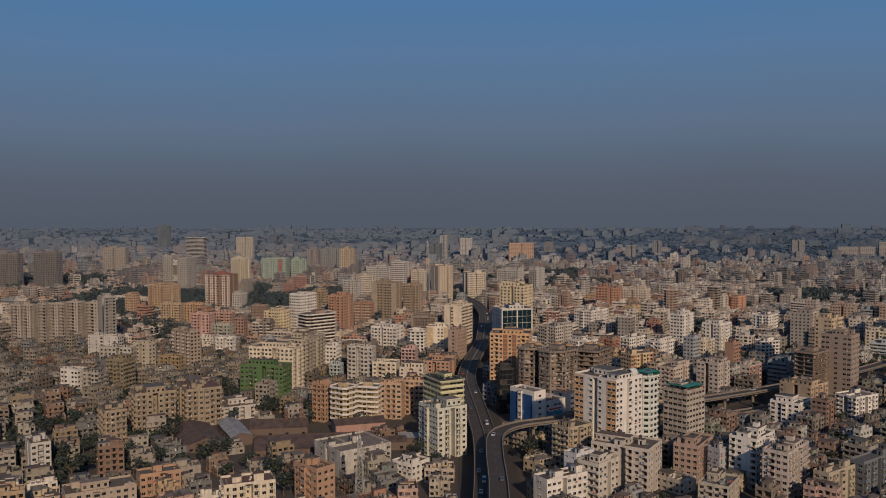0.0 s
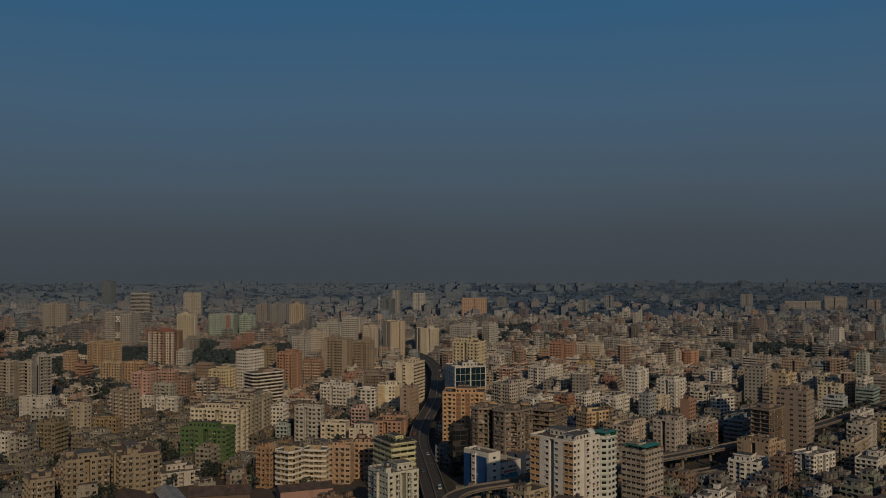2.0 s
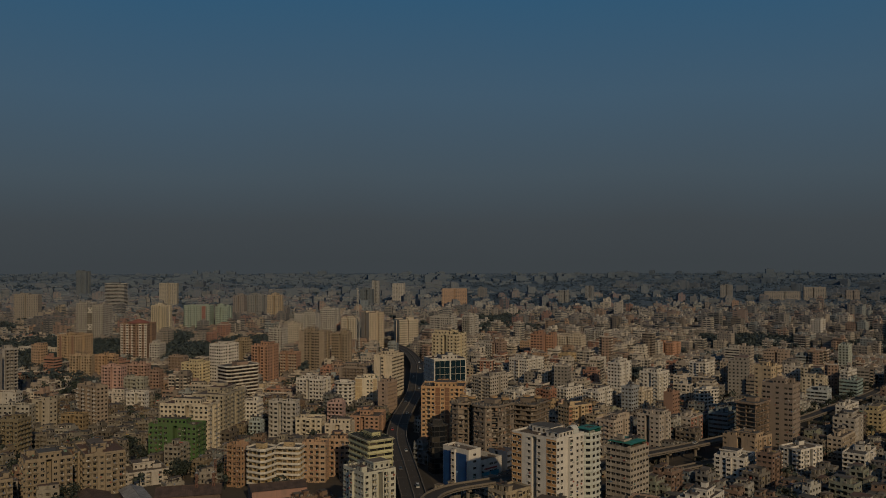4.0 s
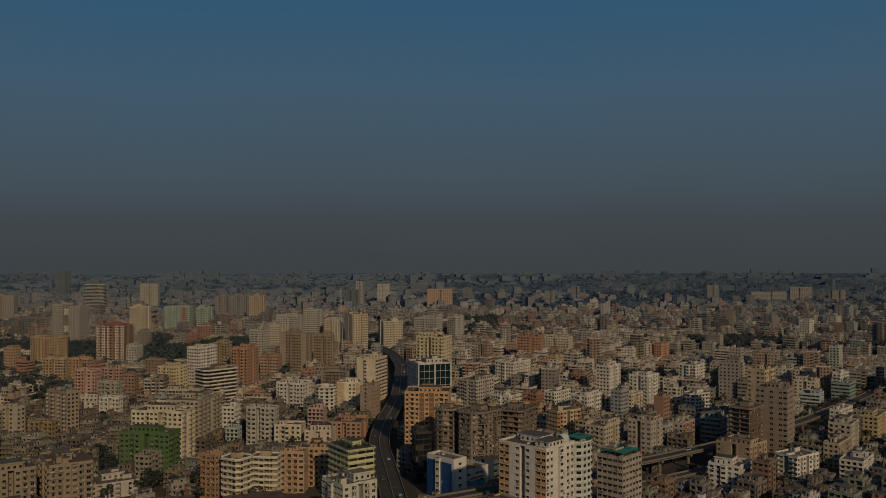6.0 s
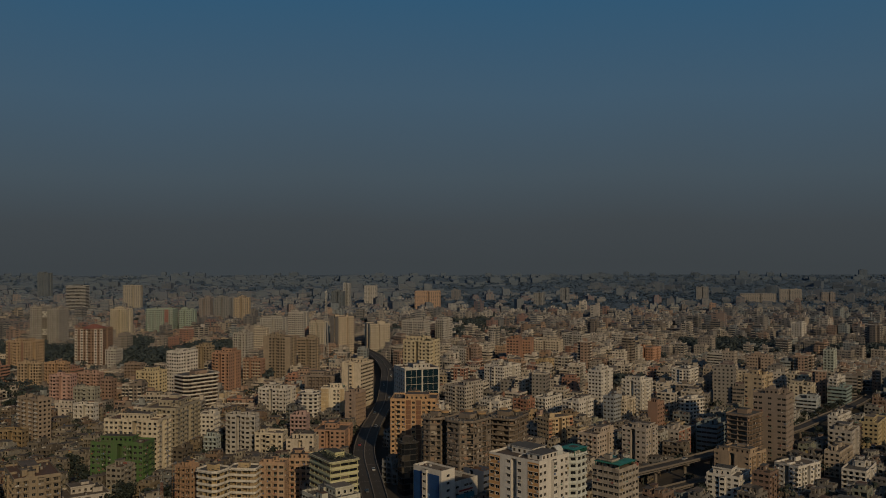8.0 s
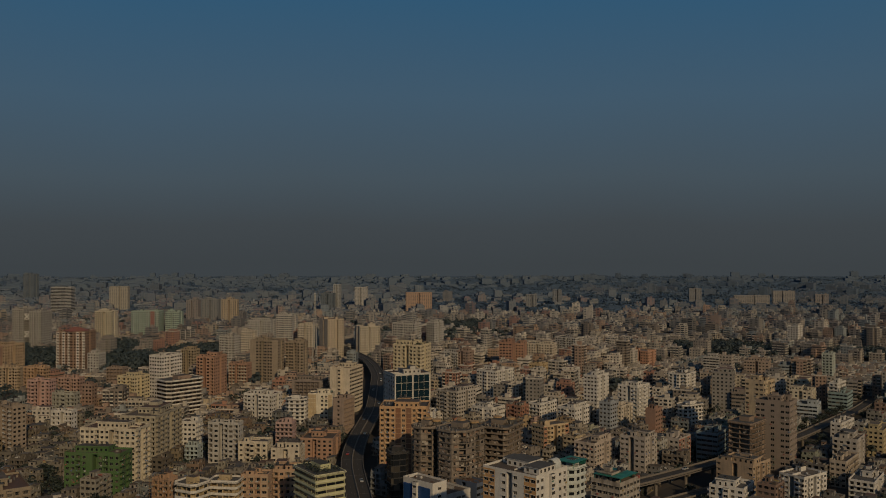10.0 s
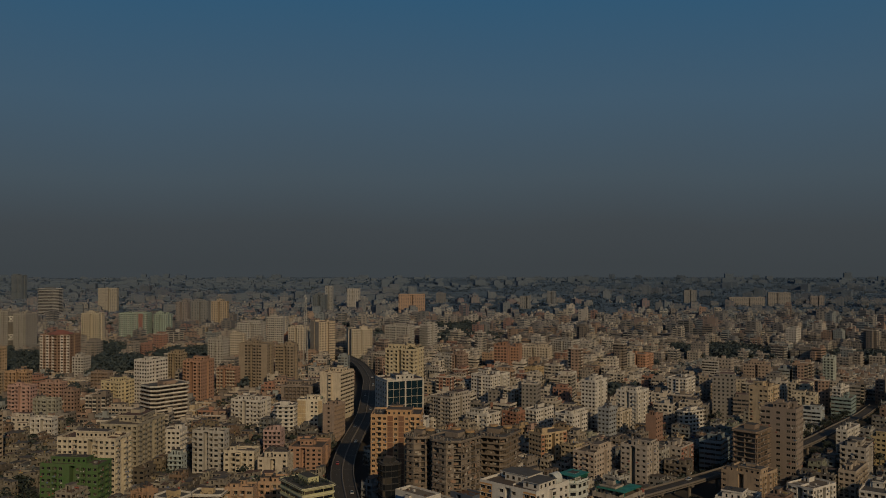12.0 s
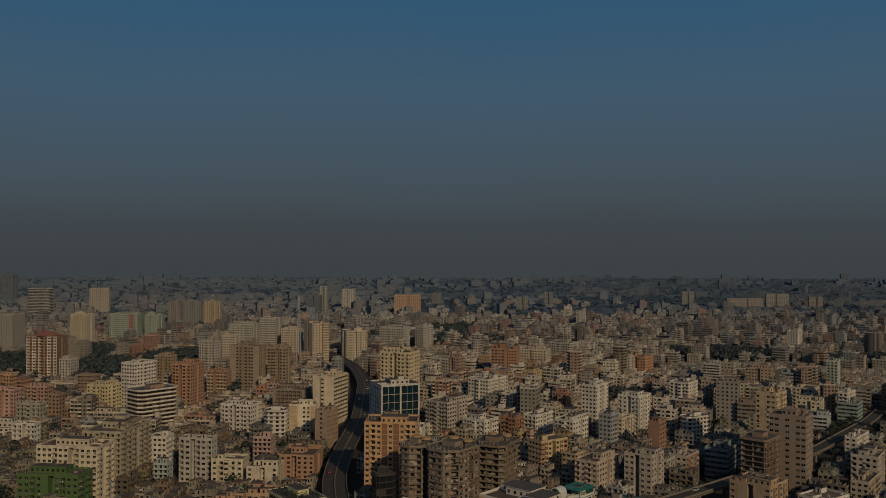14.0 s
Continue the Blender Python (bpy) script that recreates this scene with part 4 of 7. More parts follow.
block("terracotta apartment block wrapped in bamboo scaffolding", -114.2, 510.4, -20.0, 9.3, 8.0, 8, (0.42, 0.265, 0.165), front="bw", side="w", fh=2.98, near=True)
frame_tower("yellow and white apartment block with wrap-round balconies", -99.4, 504.8, -30.0, 12.6, 11.5, 7, (0.44, 0.34, 0.19), front="Wo", fh=3.28, cut=1.6, lip=0.9, rail=0.95, slab_colour=(0.62, 0.59, 0.53), bay=3.2, dirt=0.35)
frame_tower("yellow apartment block with white balcony fronts", -84.3, 513.1, -10.0, 13.7, 9.0, 7, (0.44, 0.34, 0.20), front="oWo", fh=3.11, cut=0.6, lip=0.85, rail=0.95, slab_colour=(0.62, 0.59, 0.53), bay=3.4, dirt=0.35)
block("orange plaster apartment block with many balconies", -70.1, 520.5, -5.0, 13.9, 9.9, 7, (0.43, 0.285, 0.185), front="wxby", side="w", fh=3.27, accent=(0.43, 0.32, 0.22), near=True)
block("orange plaster apartment wing with many balconies", -56.4, 535.6, -3.0, 12.7, 14.5, 7, (0.43, 0.285, 0.185), front="bwxy", side="w", fh=3.15, accent=(0.43, 0.32, 0.22), near=True)
frame_tower("pale yellow block with ribbon windows and a roof garden", -35.1, 491.8, -58.0, 24.0, 15.5, 10, (0.50, 0.49, 0.28), front="r", fh=3.24, cut=0.6, lip=0.55, rail=0.35, slab_colour=(0.60, 0.58, 0.38), bay=4.4, dirt=0.35)
block("pale blue-grey apartment block with a rounded bay", -32.2, 443.2, -55.0, 20.3, 18.8, 9, (0.49, 0.49, 0.42), front="w", side="wb.w", fh=3.0, dirt=0.4, near=True)
block("weathered white warehouse block with tall narrow windows", -77.8, 415.1, -50.0, 27.8, 30.2, 4, (0.42, 0.40, 0.36), front="..w", side="w.", fh=3.25, dirt=0.8, houses=2, category="warehouse", name="warehouse", near=True)
block("low white house with a grey screed roof", -45.2, 398.7, -35.0, 12.7, 13.9, 3, (0.6, 0.575, 0.53), front="w", side="w", fh=3.0, houses=1, near=True)
block("cream stepped apartment house with roof terraces", -110.4, 336.8, -65.0, 13.0, 22.0, 6, (0.56, 0.5, 0.39), front="wb", side="bw", fh=3.0, houses=2, near=True)
block("orange-brown brick house with bracing on its roof", -86.8, 363.8, -40.0, 17.1, 10.5, 5, (0.35, 0.22, 0.14), front="wb", side="w", fh=3.4, near=True)
block("white six-storey apartment house with side balconies", -236.0, 392.0, -52.0, 17.0, 9.5, 6, (0.40, 0.39, 0.36), front="w.b", side="wo", fh=3.0, dirt=0.3, near=True)
block("weathered beige house with a broad flat roof", -176.9, 336.2, -57.0, 15.0, 29.0, 5, (0.33, 0.275, 0.215), front="nw", side="nww", fh=2.8, houses=1, near=True)
block("orange plaster house with a low parapet", -164.5, 371.3, -57.0, 10.0, 19.0, 3, (0.36, 0.22, 0.14), front="w", side="wb", fh=3.33, houses=1, near=True)
block("orange hotel block with brown vertical strips and small windows", 7.5, 592.4, -6.0, 28.6, 22.0, 15, (0.5, 0.315, 0.17), front="wbwzwzwbw", side="w", fh=3.01, bay=3.18, band=True, trim=(0.62, 0.42, 0.24), accent=(0.20, 0.095, 0.05), houses=2, notch=False, near=True)
block("white office wing with small windows behind the hotel", 22.3, 608.1, -10.0, 7.0, 15.1, 12, (0.6, 0.575, 0.53), front="n", side="w", fh=3.17)
block("white and dark glass office block with framed panes", 9.3, 687.9, -70.0, 24.0, 26.9, 16, (0.52, 0.5, 0.46), front="w", side=".", fh=3.2, notch=False, bay=5.0, houses=1, band=False, category="office building", name="office_building", near=True)
block("cream apartment tower with a green roof garden", 14.7, 785.2, -25.0, 24.7, 22.0, 20, (0.6, 0.52, 0.36), front="bw", side="w", fh=3.05)
frame_tower("half-finished dark concrete apartment tower", 37.5, 538.0, -43.0, 20.0, 27.0, 14, (0.235, 0.195, 0.16), front="qwoqw", fh=3.02, patches=18, dirt=0.8, lip=0.5, cut=5.5)
frame_tower("rounded wing of the half-finished concrete tower", 19.5, 545.0, -43.0, 14.0, 17.0, 14, (0.25, 0.205, 0.165), front="wqbw", fh=3.0, patches=16, dirt=0.8, lip=0.6, cut=4.5)
frame_tower("bare concrete frame tower with open floors", 62.7, 570.4, -30.0, 18.6, 24.8, 12, (0.2, 0.16, 0.125), front="ooq", fh=3.11, patches=9, dirt=0.75, lip=1.0, rail=0.7, cut=2.0)
frame_tower("dark glass office block with rounded top", 2.9, 538.3, -25.0, 11.6, 13.0, 9, (0.022, 0.024, 0.028), front="c", fh=3.25, lip=0.12, cut=5.0, dirt=0.3, category="office building", name="office_building")
block("white commercial block with a blue advertising wall", 16.7, 503.6, -47.0, 21.0, 10.0, 6, (0.6, 0.575, 0.53), front=".", side=".W", fh=3.84, houses=0, dirt=0.3, category="shop building", name="shop_building", near=True)
block("low white shop wing with a roof terrace", 27.3, 513.6, -47.0, 20.0, 17.5, 4, (0.50, 0.48, 0.44), front=".", side="W.r", fh=3.84, houses=1, dirt=0.5, category="shop building", name="shop_building", near=True)
block("dark blue glass block beside the shop wing", 40.8, 524.2, -47.0, 19.0, 9.0, 5, (0.07, 0.10, 0.16), front=".", side="r", fh=3.4, houses=0)
block("white apartment tower with orange balcony panels", 57.2, 433.7, -45.0, 27.6, 22.5, 15, (0.6, 0.575, 0.53), front="yy.ww.yy", side="ww.w", fh=3.1, accent=(0.50, 0.29, 0.125), trim=(0.52, 0.31, 0.145), dirt=0.25, houses=0, near=True)
frame_tower("white stair tower with curved balconies and teal roof room", 80.0, 447.0, -45.0, 9.0, 12.5, 14, (0.50, 0.53, 0.50), front="W", fh=3.12, cut=2.8, lip=0.55, rail=0.85, slab_colour=(0.56, 0.60, 0.57), dirt=0.3, bay=3.1)
block("grey concrete apartment frame with a teal roof shelter", 103.1, 460.7, -45.0, 15.0, 18.0, 11, (0.40, 0.36, 0.31), front="W", side="WW", fh=3.1, bay=2.9, dirt=0.8, houses=1, notch=False, near=True)
block("tan apartment house with brick-red corner strips", 106.7, 649.7, -60.0, 12.8, 21.8, 7, (0.52, 0.4, 0.25), front="w", side="ybw", fh=3.0, accent=(0.36, 0.18, 0.11))
block("grey-pink apartment house with side windows", 125.8, 599.7, -42.0, 14.2, 26.5, 7, (0.46, 0.39, 0.33), front="bw", side="w", fh=3.0, near=True)
block("grey apartment house with square window rows", 151.8, 594.0, -40.0, 16.5, 18.0, 8, (0.4, 0.36, 0.32), front="w", side="w", fh=3.12, near=True)
block("white apartment house with a narrow front", 167.1, 772.2, -40.0, 12.3, 21.5, 12, (0.6, 0.575, 0.53), front="w", side="w.", fh=3.05)
block("white apartment block with deep balconies", 197.6, 769.1, -42.0, 17.7, 22.0, 9, (0.6, 0.575, 0.53), front="bw", side="bw", fh=3.19, dirt=0.3)
block("white apartment block with stepped balconies", 265.1, 848.9, -42.0, 17.0, 22.0, 9, (0.6, 0.575, 0.53), front="bw", side="w", fh=2.96)
block("brown and cream apartment block with tall window strips", 294.8, 828.0, -45.0, 10.2, 26.6, 8, (0.5, 0.4, 0.3), front="b", side="w", fh=2.98)
frame_tower("white rounded house with ribbon balconies", 233.1, 735.7, -60.0, 10.7, 21.3, 6, (0.6, 0.575, 0.53), front="W", fh=3.0, lip=1.0, rail=0.8, dirt=0.35)
block("cream residential tower with a stair house on top", 254.4, 653.9, -45.0, 13.0, 20.0, 15, (0.5, 0.4, 0.27), front="w.w", side="Ww", fh=3.27, near=True)
block("grey-brown office tower with paired windows", 245.2, 608.0, -40.0, 21.0, 17.0, 12, (0.26, 0.212, 0.178), front="WW.W.WW", side="w", fh=3.61, bay=3.0, houses=1, dirt=0.3, shade=False, notch=False, near=True)
frame_tower("unfinished concrete frame with open storeys", 220.1, 594.3, -45.0, 15.0, 22.0, 11, (0.25, 0.185, 0.14), front="o", fh=3.0, cut=0.8, lip=0.6, dirt=0.6, bay=5.5, patches=3)
block("brown plaster apartment block with roof walls", 201.0, 553.0, -48.0, 21.9, 22.0, 6, (0.4, 0.3, 0.205), front="w..", side="wb", fh=3.17, houses=2, near=True)
block("white house with stepped roof terraces", 182.0, 522.0, -38.0, 18.0, 20.0, 5, (0.6, 0.575, 0.53), front="Ww", side="b", fh=2.8, dirt=0.25, houses=2, near=True)
block("white corner house with curved balconies and roof room", 230.4, 541.4, -58.0, 15.4, 22.0, 5, (0.6, 0.575, 0.53), front="bw", side="wb", fh=2.8, dirt=0.3, houses=1, near=True)
block("blue-grey office house with ribbon windows", 214.1, 634.4, -38.0, 14.1, 26.9, 6, (0.22, 0.28, 0.31), front="r", side="r", fh=3.17)
block("grey apartment house with a red stair strip", 181.8, 616.3, -42.0, 13.8, 18.3, 6, (0.42, 0.38, 0.34), front="w", side="yx", fh=3.17, accent=(0.36, 0.14, 0.09))
block("dark red-brown narrow apartment house", 192.8, 697.4, -40.0, 7.8, 12.9, 7, (0.3, 0.18, 0.13), front=".", side="w", fh=3.15)
block("pink brick apartment house with dark windows", 97.4, 411.4, -30.0, 12.4, 24.4, 6, (0.34, 0.25, 0.20), front="w", side="w", fh=3.0, houses=2, near=True)
block("grey side house with narrow windows", 108.4, 402.8, -50.0, 7.0, 10.0, 5, (0.34, 0.34, 0.35), front="n", side="n", fh=3.4, near=True)
block("white apartment house with stacked balconies", 124.1, 403.0, -38.0, 13.7, 22.9, 8, (0.6, 0.575, 0.53), front="bw.b", side="w", fh=3.0, dirt=0.3, near=True)
block("grey apartment house with ornate balconies", 133.5, 381.9, -38.0, 11.8, 26.4, 8, (0.43, 0.38, 0.34), front="wbw", side="b", fh=3.0, near=True)
block("cream house with yellow window bands beside the ramp", 36.6, 415.3, -50.0, 11.9, 17.0, 8, (0.37, 0.31, 0.215), front="wb", side="bW", fh=3.0, houses=2, dirt=0.75, near=True)
block("long grey-white apartment house below the tower", 61.1, 392.3, -28.0, 28.6, 20.5, 7, (0.45, 0.41, 0.365), front="bw", side="w", fh=3.14, houses=3, near=True)
block("white house with a dark pitched roof room", 37.5, 384.9, -45.0, 7.6, 13.4, 6, (0.52, 0.53, 0.55), front="n", side="w", fh=3.17, houses=1, near=True)
block("grey house with open galleries", 46.0, 379.1, -40.0, 11.9, 17.2, 5, (0.48, 0.45, 0.4), front="b", side="w", fh=3.4, houses=1, near=True)
block("pale house with a flat terrace beside the ramp", 27.5, 367.8, -55.0, 10.0, 23.8, 4, (0.6, 0.575, 0.53), front=".n", side="w", fh=3.25, houses=2, near=True)
block("pale yellow terraced house with orange wall", 153.4, 375.0, -50.0, 7.5, 23.3, 5, (0.36, 0.315, 0.235), front="w", side="wb", fh=3.2, houses=2, near=True)
block("dark blue-grey house with tall windows", 176.7, 388.9, -50.0, 7.0, 31.6, 6, (0.11, 0.13, 0.15), front="w", side="bw", fh=3.0, houses=1, near=True)
block("pale cream house on a corner plot", 97.5, 360.6, -30.0, 13.3, 18.3, 5, (0.38, 0.345, 0.285), front="wb", side="w", fh=2.8, houses=1, near=True)
block("red-brown brick tower without balconies", 124.1, 1016.2, -15.0, 13.9, 29.8, 12, (0.3, 0.17, 0.12), front="W", side="w", fh=3.18, dirt=0.3)
block("red-brown brick slab beside the brick tower", 142.8, 1037.5, -15.0, 9.4, 33.6, 11, (0.34, 0.2, 0.14), front="w", side="w", fh=3.17, dirt=0.3)
block("large white apartment block with dense windows", 94.0, 866.5, -42.0, 21.7, 30.3, 9, (0.6, 0.575, 0.53), front="w", side="wb", fh=3.17)
block("grey apartment block with a recessed middle", 50.0, 761.2, -42.0, 20.4, 25.2, 9, (0.4, 0.37, 0.33), front="bw", side="w", fh=2.99)
block("cream apartment row with deep balconies", 175.6, 1096.8, -25.0, 32.5, 22.0, 9, (0.53, 0.47, 0.38), front="bw", side="w", fh=3.04)
block("grey-white apartment row with vertical strips", 220.7, 1148.0, -42.0, 29.5, 22.0, 10, (0.42, 0.405, 0.375), front="wb", side="w", fh=2.97)
block("orange-brown brick block with corner strips", 297.1, 1090.0, -42.0, 26.4, 22.0, 6, (0.46, 0.26, 0.17), front="w", side="w", fh=3.23)
block("low white office with grey ribbon windows", 356.7, 1013.9, -35.0, 16.9, 22.0, 7, (0.42, 0.405, 0.375), front="r", side="w", fh=2.95)
block("white apartment cluster among trees", 557.1, 1238.9, -42.0, 14.0, 22.0, 11, (0.6, 0.575, 0.53), front="wb", side="w", fh=3.16)
block("green-white slim tower with a mast", 462.3, 962.0, -35.0, 10.4, 22.0, 10, (0.45, 0.5, 0.45), front="b", side="w", fh=3.0)
block("cream apartment rank with many windows", 374.0, 843.9, -45.0, 17.4, 22.0, 7, (0.56, 0.5, 0.39), front="bw", side="w", fh=3.09)
block("white apartment house beyond the flyover", 14.3, 1196.7, -25.0, 31.9, 22.0, 14, (0.42, 0.405, 0.375), front="bw", side="w", fh=3.14)
block("pale slab over the bend of the flyover", 52.5, 1213.3, -35.0, 12.3, 23.9, 14, (0.42, 0.405, 0.375), front="b", side="w", fh=3.14)
block("grey four-storey school block behind trees", -504.6, 1081.6, -10.0, 25.2, 8.0, 5, (0.42, 0.405, 0.375), front="w", side="w", fh=3.2, houses=2)
block("pale low apartment house beside the school", -476.1, 1077.2, -12.0, 17.6, 8.0, 5, (0.53, 0.47, 0.38), front="w", side="w", fh=3.0, houses=2)
block("tan apartment block under the yellow tower", -377.8, 932.9, -8.0, 25.0, 8.0, 8, (0.4, 0.31, 0.21), front="bw", side="w", fh=3.0, houses=2)
block("orange-tan apartment block with galleries", -345.6, 917.1, -12.0, 22.8, 8.5, 8, (0.42, 0.28, 0.17), front="b", side="w", fh=3.25, houses=2)
block("pink-brown plaster apartment wing beside its block", -296.9, 873.9, -10.0, 21.1, 9.2, 7, (0.38, 0.25, 0.2), front="bw", side="w", fh=3.14, houses=2)
block("grey-green house with terraces", -280.4, 818.1, -12.0, 20.8, 8.1, 5, (0.33, 0.33, 0.28), front="b", side="w", fh=3.4, houses=2)
block("brown house beside the pink block", -265.3, 831.3, -15.0, 9.9, 8.0, 7, (0.27, 0.18, 0.14), front="w", side="w", fh=3.14, houses=2)
block("brown unfinished house under the trees", -281.6, 955.4, -12.0, 17.8, 10.3, 6, (0.26, 0.2, 0.16), front="o", side="w", fh=3.33, houses=2)
block("tan apartment tower with balcony corner", -219.1, 999.5, -20.0, 15.2, 12.1, 11, (0.33, 0.265, 0.175), front="b", side="w", fh=3.0, houses=2)
block("open concrete frame with four storeys", -75.0, 838.7, -10.0, 27.1, 22.4, 8, (0.24, 0.2, 0.17), front="o", side="o", fh=3.0, houses=2)
block("white mid-rise slab with dark windows", -203.4, 1133.1, -20.0, 20.4, 14.8, 11, (0.42, 0.405, 0.375), front="bw", side="w", fh=3.09, houses=2)
block("cream mid-rise slab between towers", -187.9, 1177.2, -15.0, 15.0, 15.2, 12, (0.53, 0.47, 0.38), front="w", side="w", fh=3.0, houses=2)
block("cream slab behind the mast", -117.5, 1223.5, -12.0, 23.5, 16.4, 13, (0.53, 0.47, 0.38), front="wb", side="w", fh=3.08, houses=2)
block("grey-white house row near the bend", 66.0, 1029.8, -35.0, 20.6, 21.0, 8, (0.42, 0.405, 0.375), front="bw", side="w", fh=3.25, houses=2)
block("brown and white house near the bend", 77.4, 1019.0, -35.0, 15.5, 13.2, 9, (0.3, 0.22, 0.18), front="w", side="w", fh=3.11, houses=2)
block("yellow plaster house among grey roofs", 151.3, 969.6, -40.0, 13.3, 17.2, 6, (0.47, 0.36, 0.2), front="w", side="w", fh=3.33, houses=2)
block("white house with dark window strips", 175.4, 917.5, -40.0, 10.9, 17.1, 7, (0.6, 0.575, 0.53), front="w", side="b", fh=3.14, houses=2)
block("grey apartment house with a pale edge", 241.4, 656.2, -30.0, 12.2, 24.9, 6, (0.36, 0.32, 0.27), front="w", side="w", fh=3.0, houses=2)
block("brown apartment row behind the park", 395.6, 987.4, -30.0, 25.5, 22.0, 6, (0.33, 0.26, 0.21), front="w", side="w", fh=3.33, houses=2)
block("cream apartment row beside the tower", 356.5, 802.7, -35.0, 18.6, 22.0, 6, (0.56, 0.5, 0.39), front="w", side="bw", fh=3.0, houses=2)
block("white apartment house with side stairs", 389.1, 804.4, -45.0, 7.0, 23.4, 8, (0.6, 0.575, 0.53), front="b", side="w", fh=3.0, houses=2)
block("blue-green low office by the flyover", 389.8, 800.9, -40.0, 15.6, 22.0, 5, (0.22, 0.3, 0.3), front="r", side="r", fh=3.2, houses=2)
block("long pale blue shed-like hall", 345.2, 769.0, -35.0, 16.8, 22.0, 4, (0.4, 0.44, 0.46), front="r", side="w", fh=3.0, houses=2)
block("white house with square windows by the flyover", 327.5, 680.7, -45.0, 7.6, 29.6, 5, (0.6, 0.575, 0.53), front="w", side="w", fh=3.0, houses=2)
block("grey apartment house beyond the flyover", 291.7, 606.0, -40.0, 14.7, 22.0, 6, (0.42, 0.39, 0.35), front="bw", side="w", fh=3.33, houses=2)
block("yellow-tan house with roof rooms", 333.1, 644.3, -40.0, 12.2, 31.9, 6, (0.46, 0.38, 0.22), front="w", side="w", fh=3.0, houses=2)
block("low beige house with a bare roof", 270.8, 572.2, -42.0, 9.1, 29.0, 5, (0.42, 0.355, 0.28), front="w", side="b", fh=3.0, houses=2)
block("white terraced house in the dense quarter", 268.3, 543.4, -40.0, 13.1, 28.0, 4, (0.6, 0.575, 0.53), front="b", side="w", fh=2.75, houses=2)
block("cream house with roof rooms in the dense quarter", 176.5, 739.0, -42.0, 16.1, 20.0, 6, (0.53, 0.47, 0.38), front="w", side="wb", fh=3.0, houses=2)
block("blue-grey house with a yellow stair strip", 166.5, 727.5, -42.0, 9.6, 13.5, 7, (0.3, 0.33, 0.36), front="w", side="y", fh=3.14, houses=2)
block("white apartment house in the dense quarter", 137.5, 721.9, -42.0, 15.3, 22.0, 6, (0.6, 0.575, 0.53), front="wb", side="w", fh=3.33, houses=2)
block("white stepped house in the dense quarter", 118.8, 751.6, -42.0, 10.5, 25.3, 6, (0.6, 0.575, 0.53), front="b", side="w", fh=3.0, houses=2)
block("low white house in the dense quarter", 73.9, 740.5, -42.0, 19.3, 18.2, 5, (0.6, 0.575, 0.53), front="bw", side="w", fh=3.4, houses=2)
block("cream block with a flat roof beside the flyover", -66.6, 619.9, -8.0, 18.3, 14.1, 5, (0.53, 0.47, 0.38), front="w.", side="w", fh=2.8, houses=2)
block("pink plaster house with a roof terrace", -75.8, 680.2, -8.0, 11.9, 11.1, 6, (0.44, 0.31, 0.29), front="b", side="w", fh=3.0, houses=2)
block("cream terrace house with open roof frames", -88.7, 629.9, -8.0, 19.1, 12.5, 5, (0.56, 0.5, 0.39), front="wb", side="w", fh=3.2, houses=2)
block("white stepped house beside the slab", -138.5, 665.8, -12.0, 12.1, 10.9, 7, (0.6, 0.575, 0.53), front="w", side="b", fh=3.14, houses=2)
block("teal and white narrow house", -127.4, 627.1, -10.0, 8.7, 8.0, 5, (0.36, 0.42, 0.42), front="b", side="w", fh=2.8, houses=2)
block("terracotta low house with balconies", -48.8, 653.3, -8.0, 21.6, 26.2, 5, (0.36, 0.22, 0.15), front="w", side="w", fh=2.8, houses=2)
block("ochre low house with balconies", -265.3, 644.4, -10.0, 17.6, 8.0, 5, (0.27, 0.20, 0.11), front="b", side="w", fh=3.2, houses=2)
block("white house with three balconies", -250.4, 735.6, -10.0, 16.7, 8.0, 5, (0.6, 0.575, 0.53), front="b", side="w", fh=3.4, houses=2)
# wall colour darkened to stand in for a shaded face
block("apartment house coloured dark blue-grey as if in shade", -294.8, 594.7, -57.0, 11.0, 12.0, 6, (0.075, 0.09, 0.105), front="b", side="w", fh=3.33, houses=2)
block("white six-storey house with broad windows among low roofs", -309.0, 571.0, -14.0, 15.0, 10.0, 6, (0.56, 0.535, 0.49), front="ww.w", side="w", fh=3.2, houses=1)
# skyline towers: most wall colours here already carry a blue-grey haze tint
block("broad orange-pink apartment slab in the haze", 48.6, 1963.4, -5.0, 56.9, 22.0, 15, (0.45, 0.30, 0.20), front="w", side="w", fh=3.1, bay=4.5, houses=1, tanks=0, category="tower block", name="tower_block")
block("slim white twin tower in the haze", -83.9, 2092.2, -5.0, 29.1, 22.0, 17, (0.44, 0.42, 0.39), front="w", side="w", fh=3.12, bay=4.5, houses=1, tanks=0, category="tower block", name="tower_block")
block("dark glass tower with a pale frame in the haze", -151.4, 1963.3, -10.0, 27.9, 22.0, 15, (0.111, 0.135, 0.154), front="w", side="w", fh=3.04, bay=4.5, houses=1, tanks=0, category="tower block", name="tower_block")
block("tall pale core of the glass tower", -133.6, 1996.8, -10.0, 16.2, 10.9, 20, (0.36, 0.36, 0.35), front="w", side="w", fh=3.17, bay=4.5, houses=1, tanks=0, category="tower block", name="tower_block")
block("pale ribbed office tower in the haze", -625.8, 2037.0, -5.0, 42.9, 10.4, 18, (0.40, 0.36, 0.29), front="w", side="w", fh=3.18, bay=4.5, houses=1, tanks=0, category="tower block", name="tower_block")
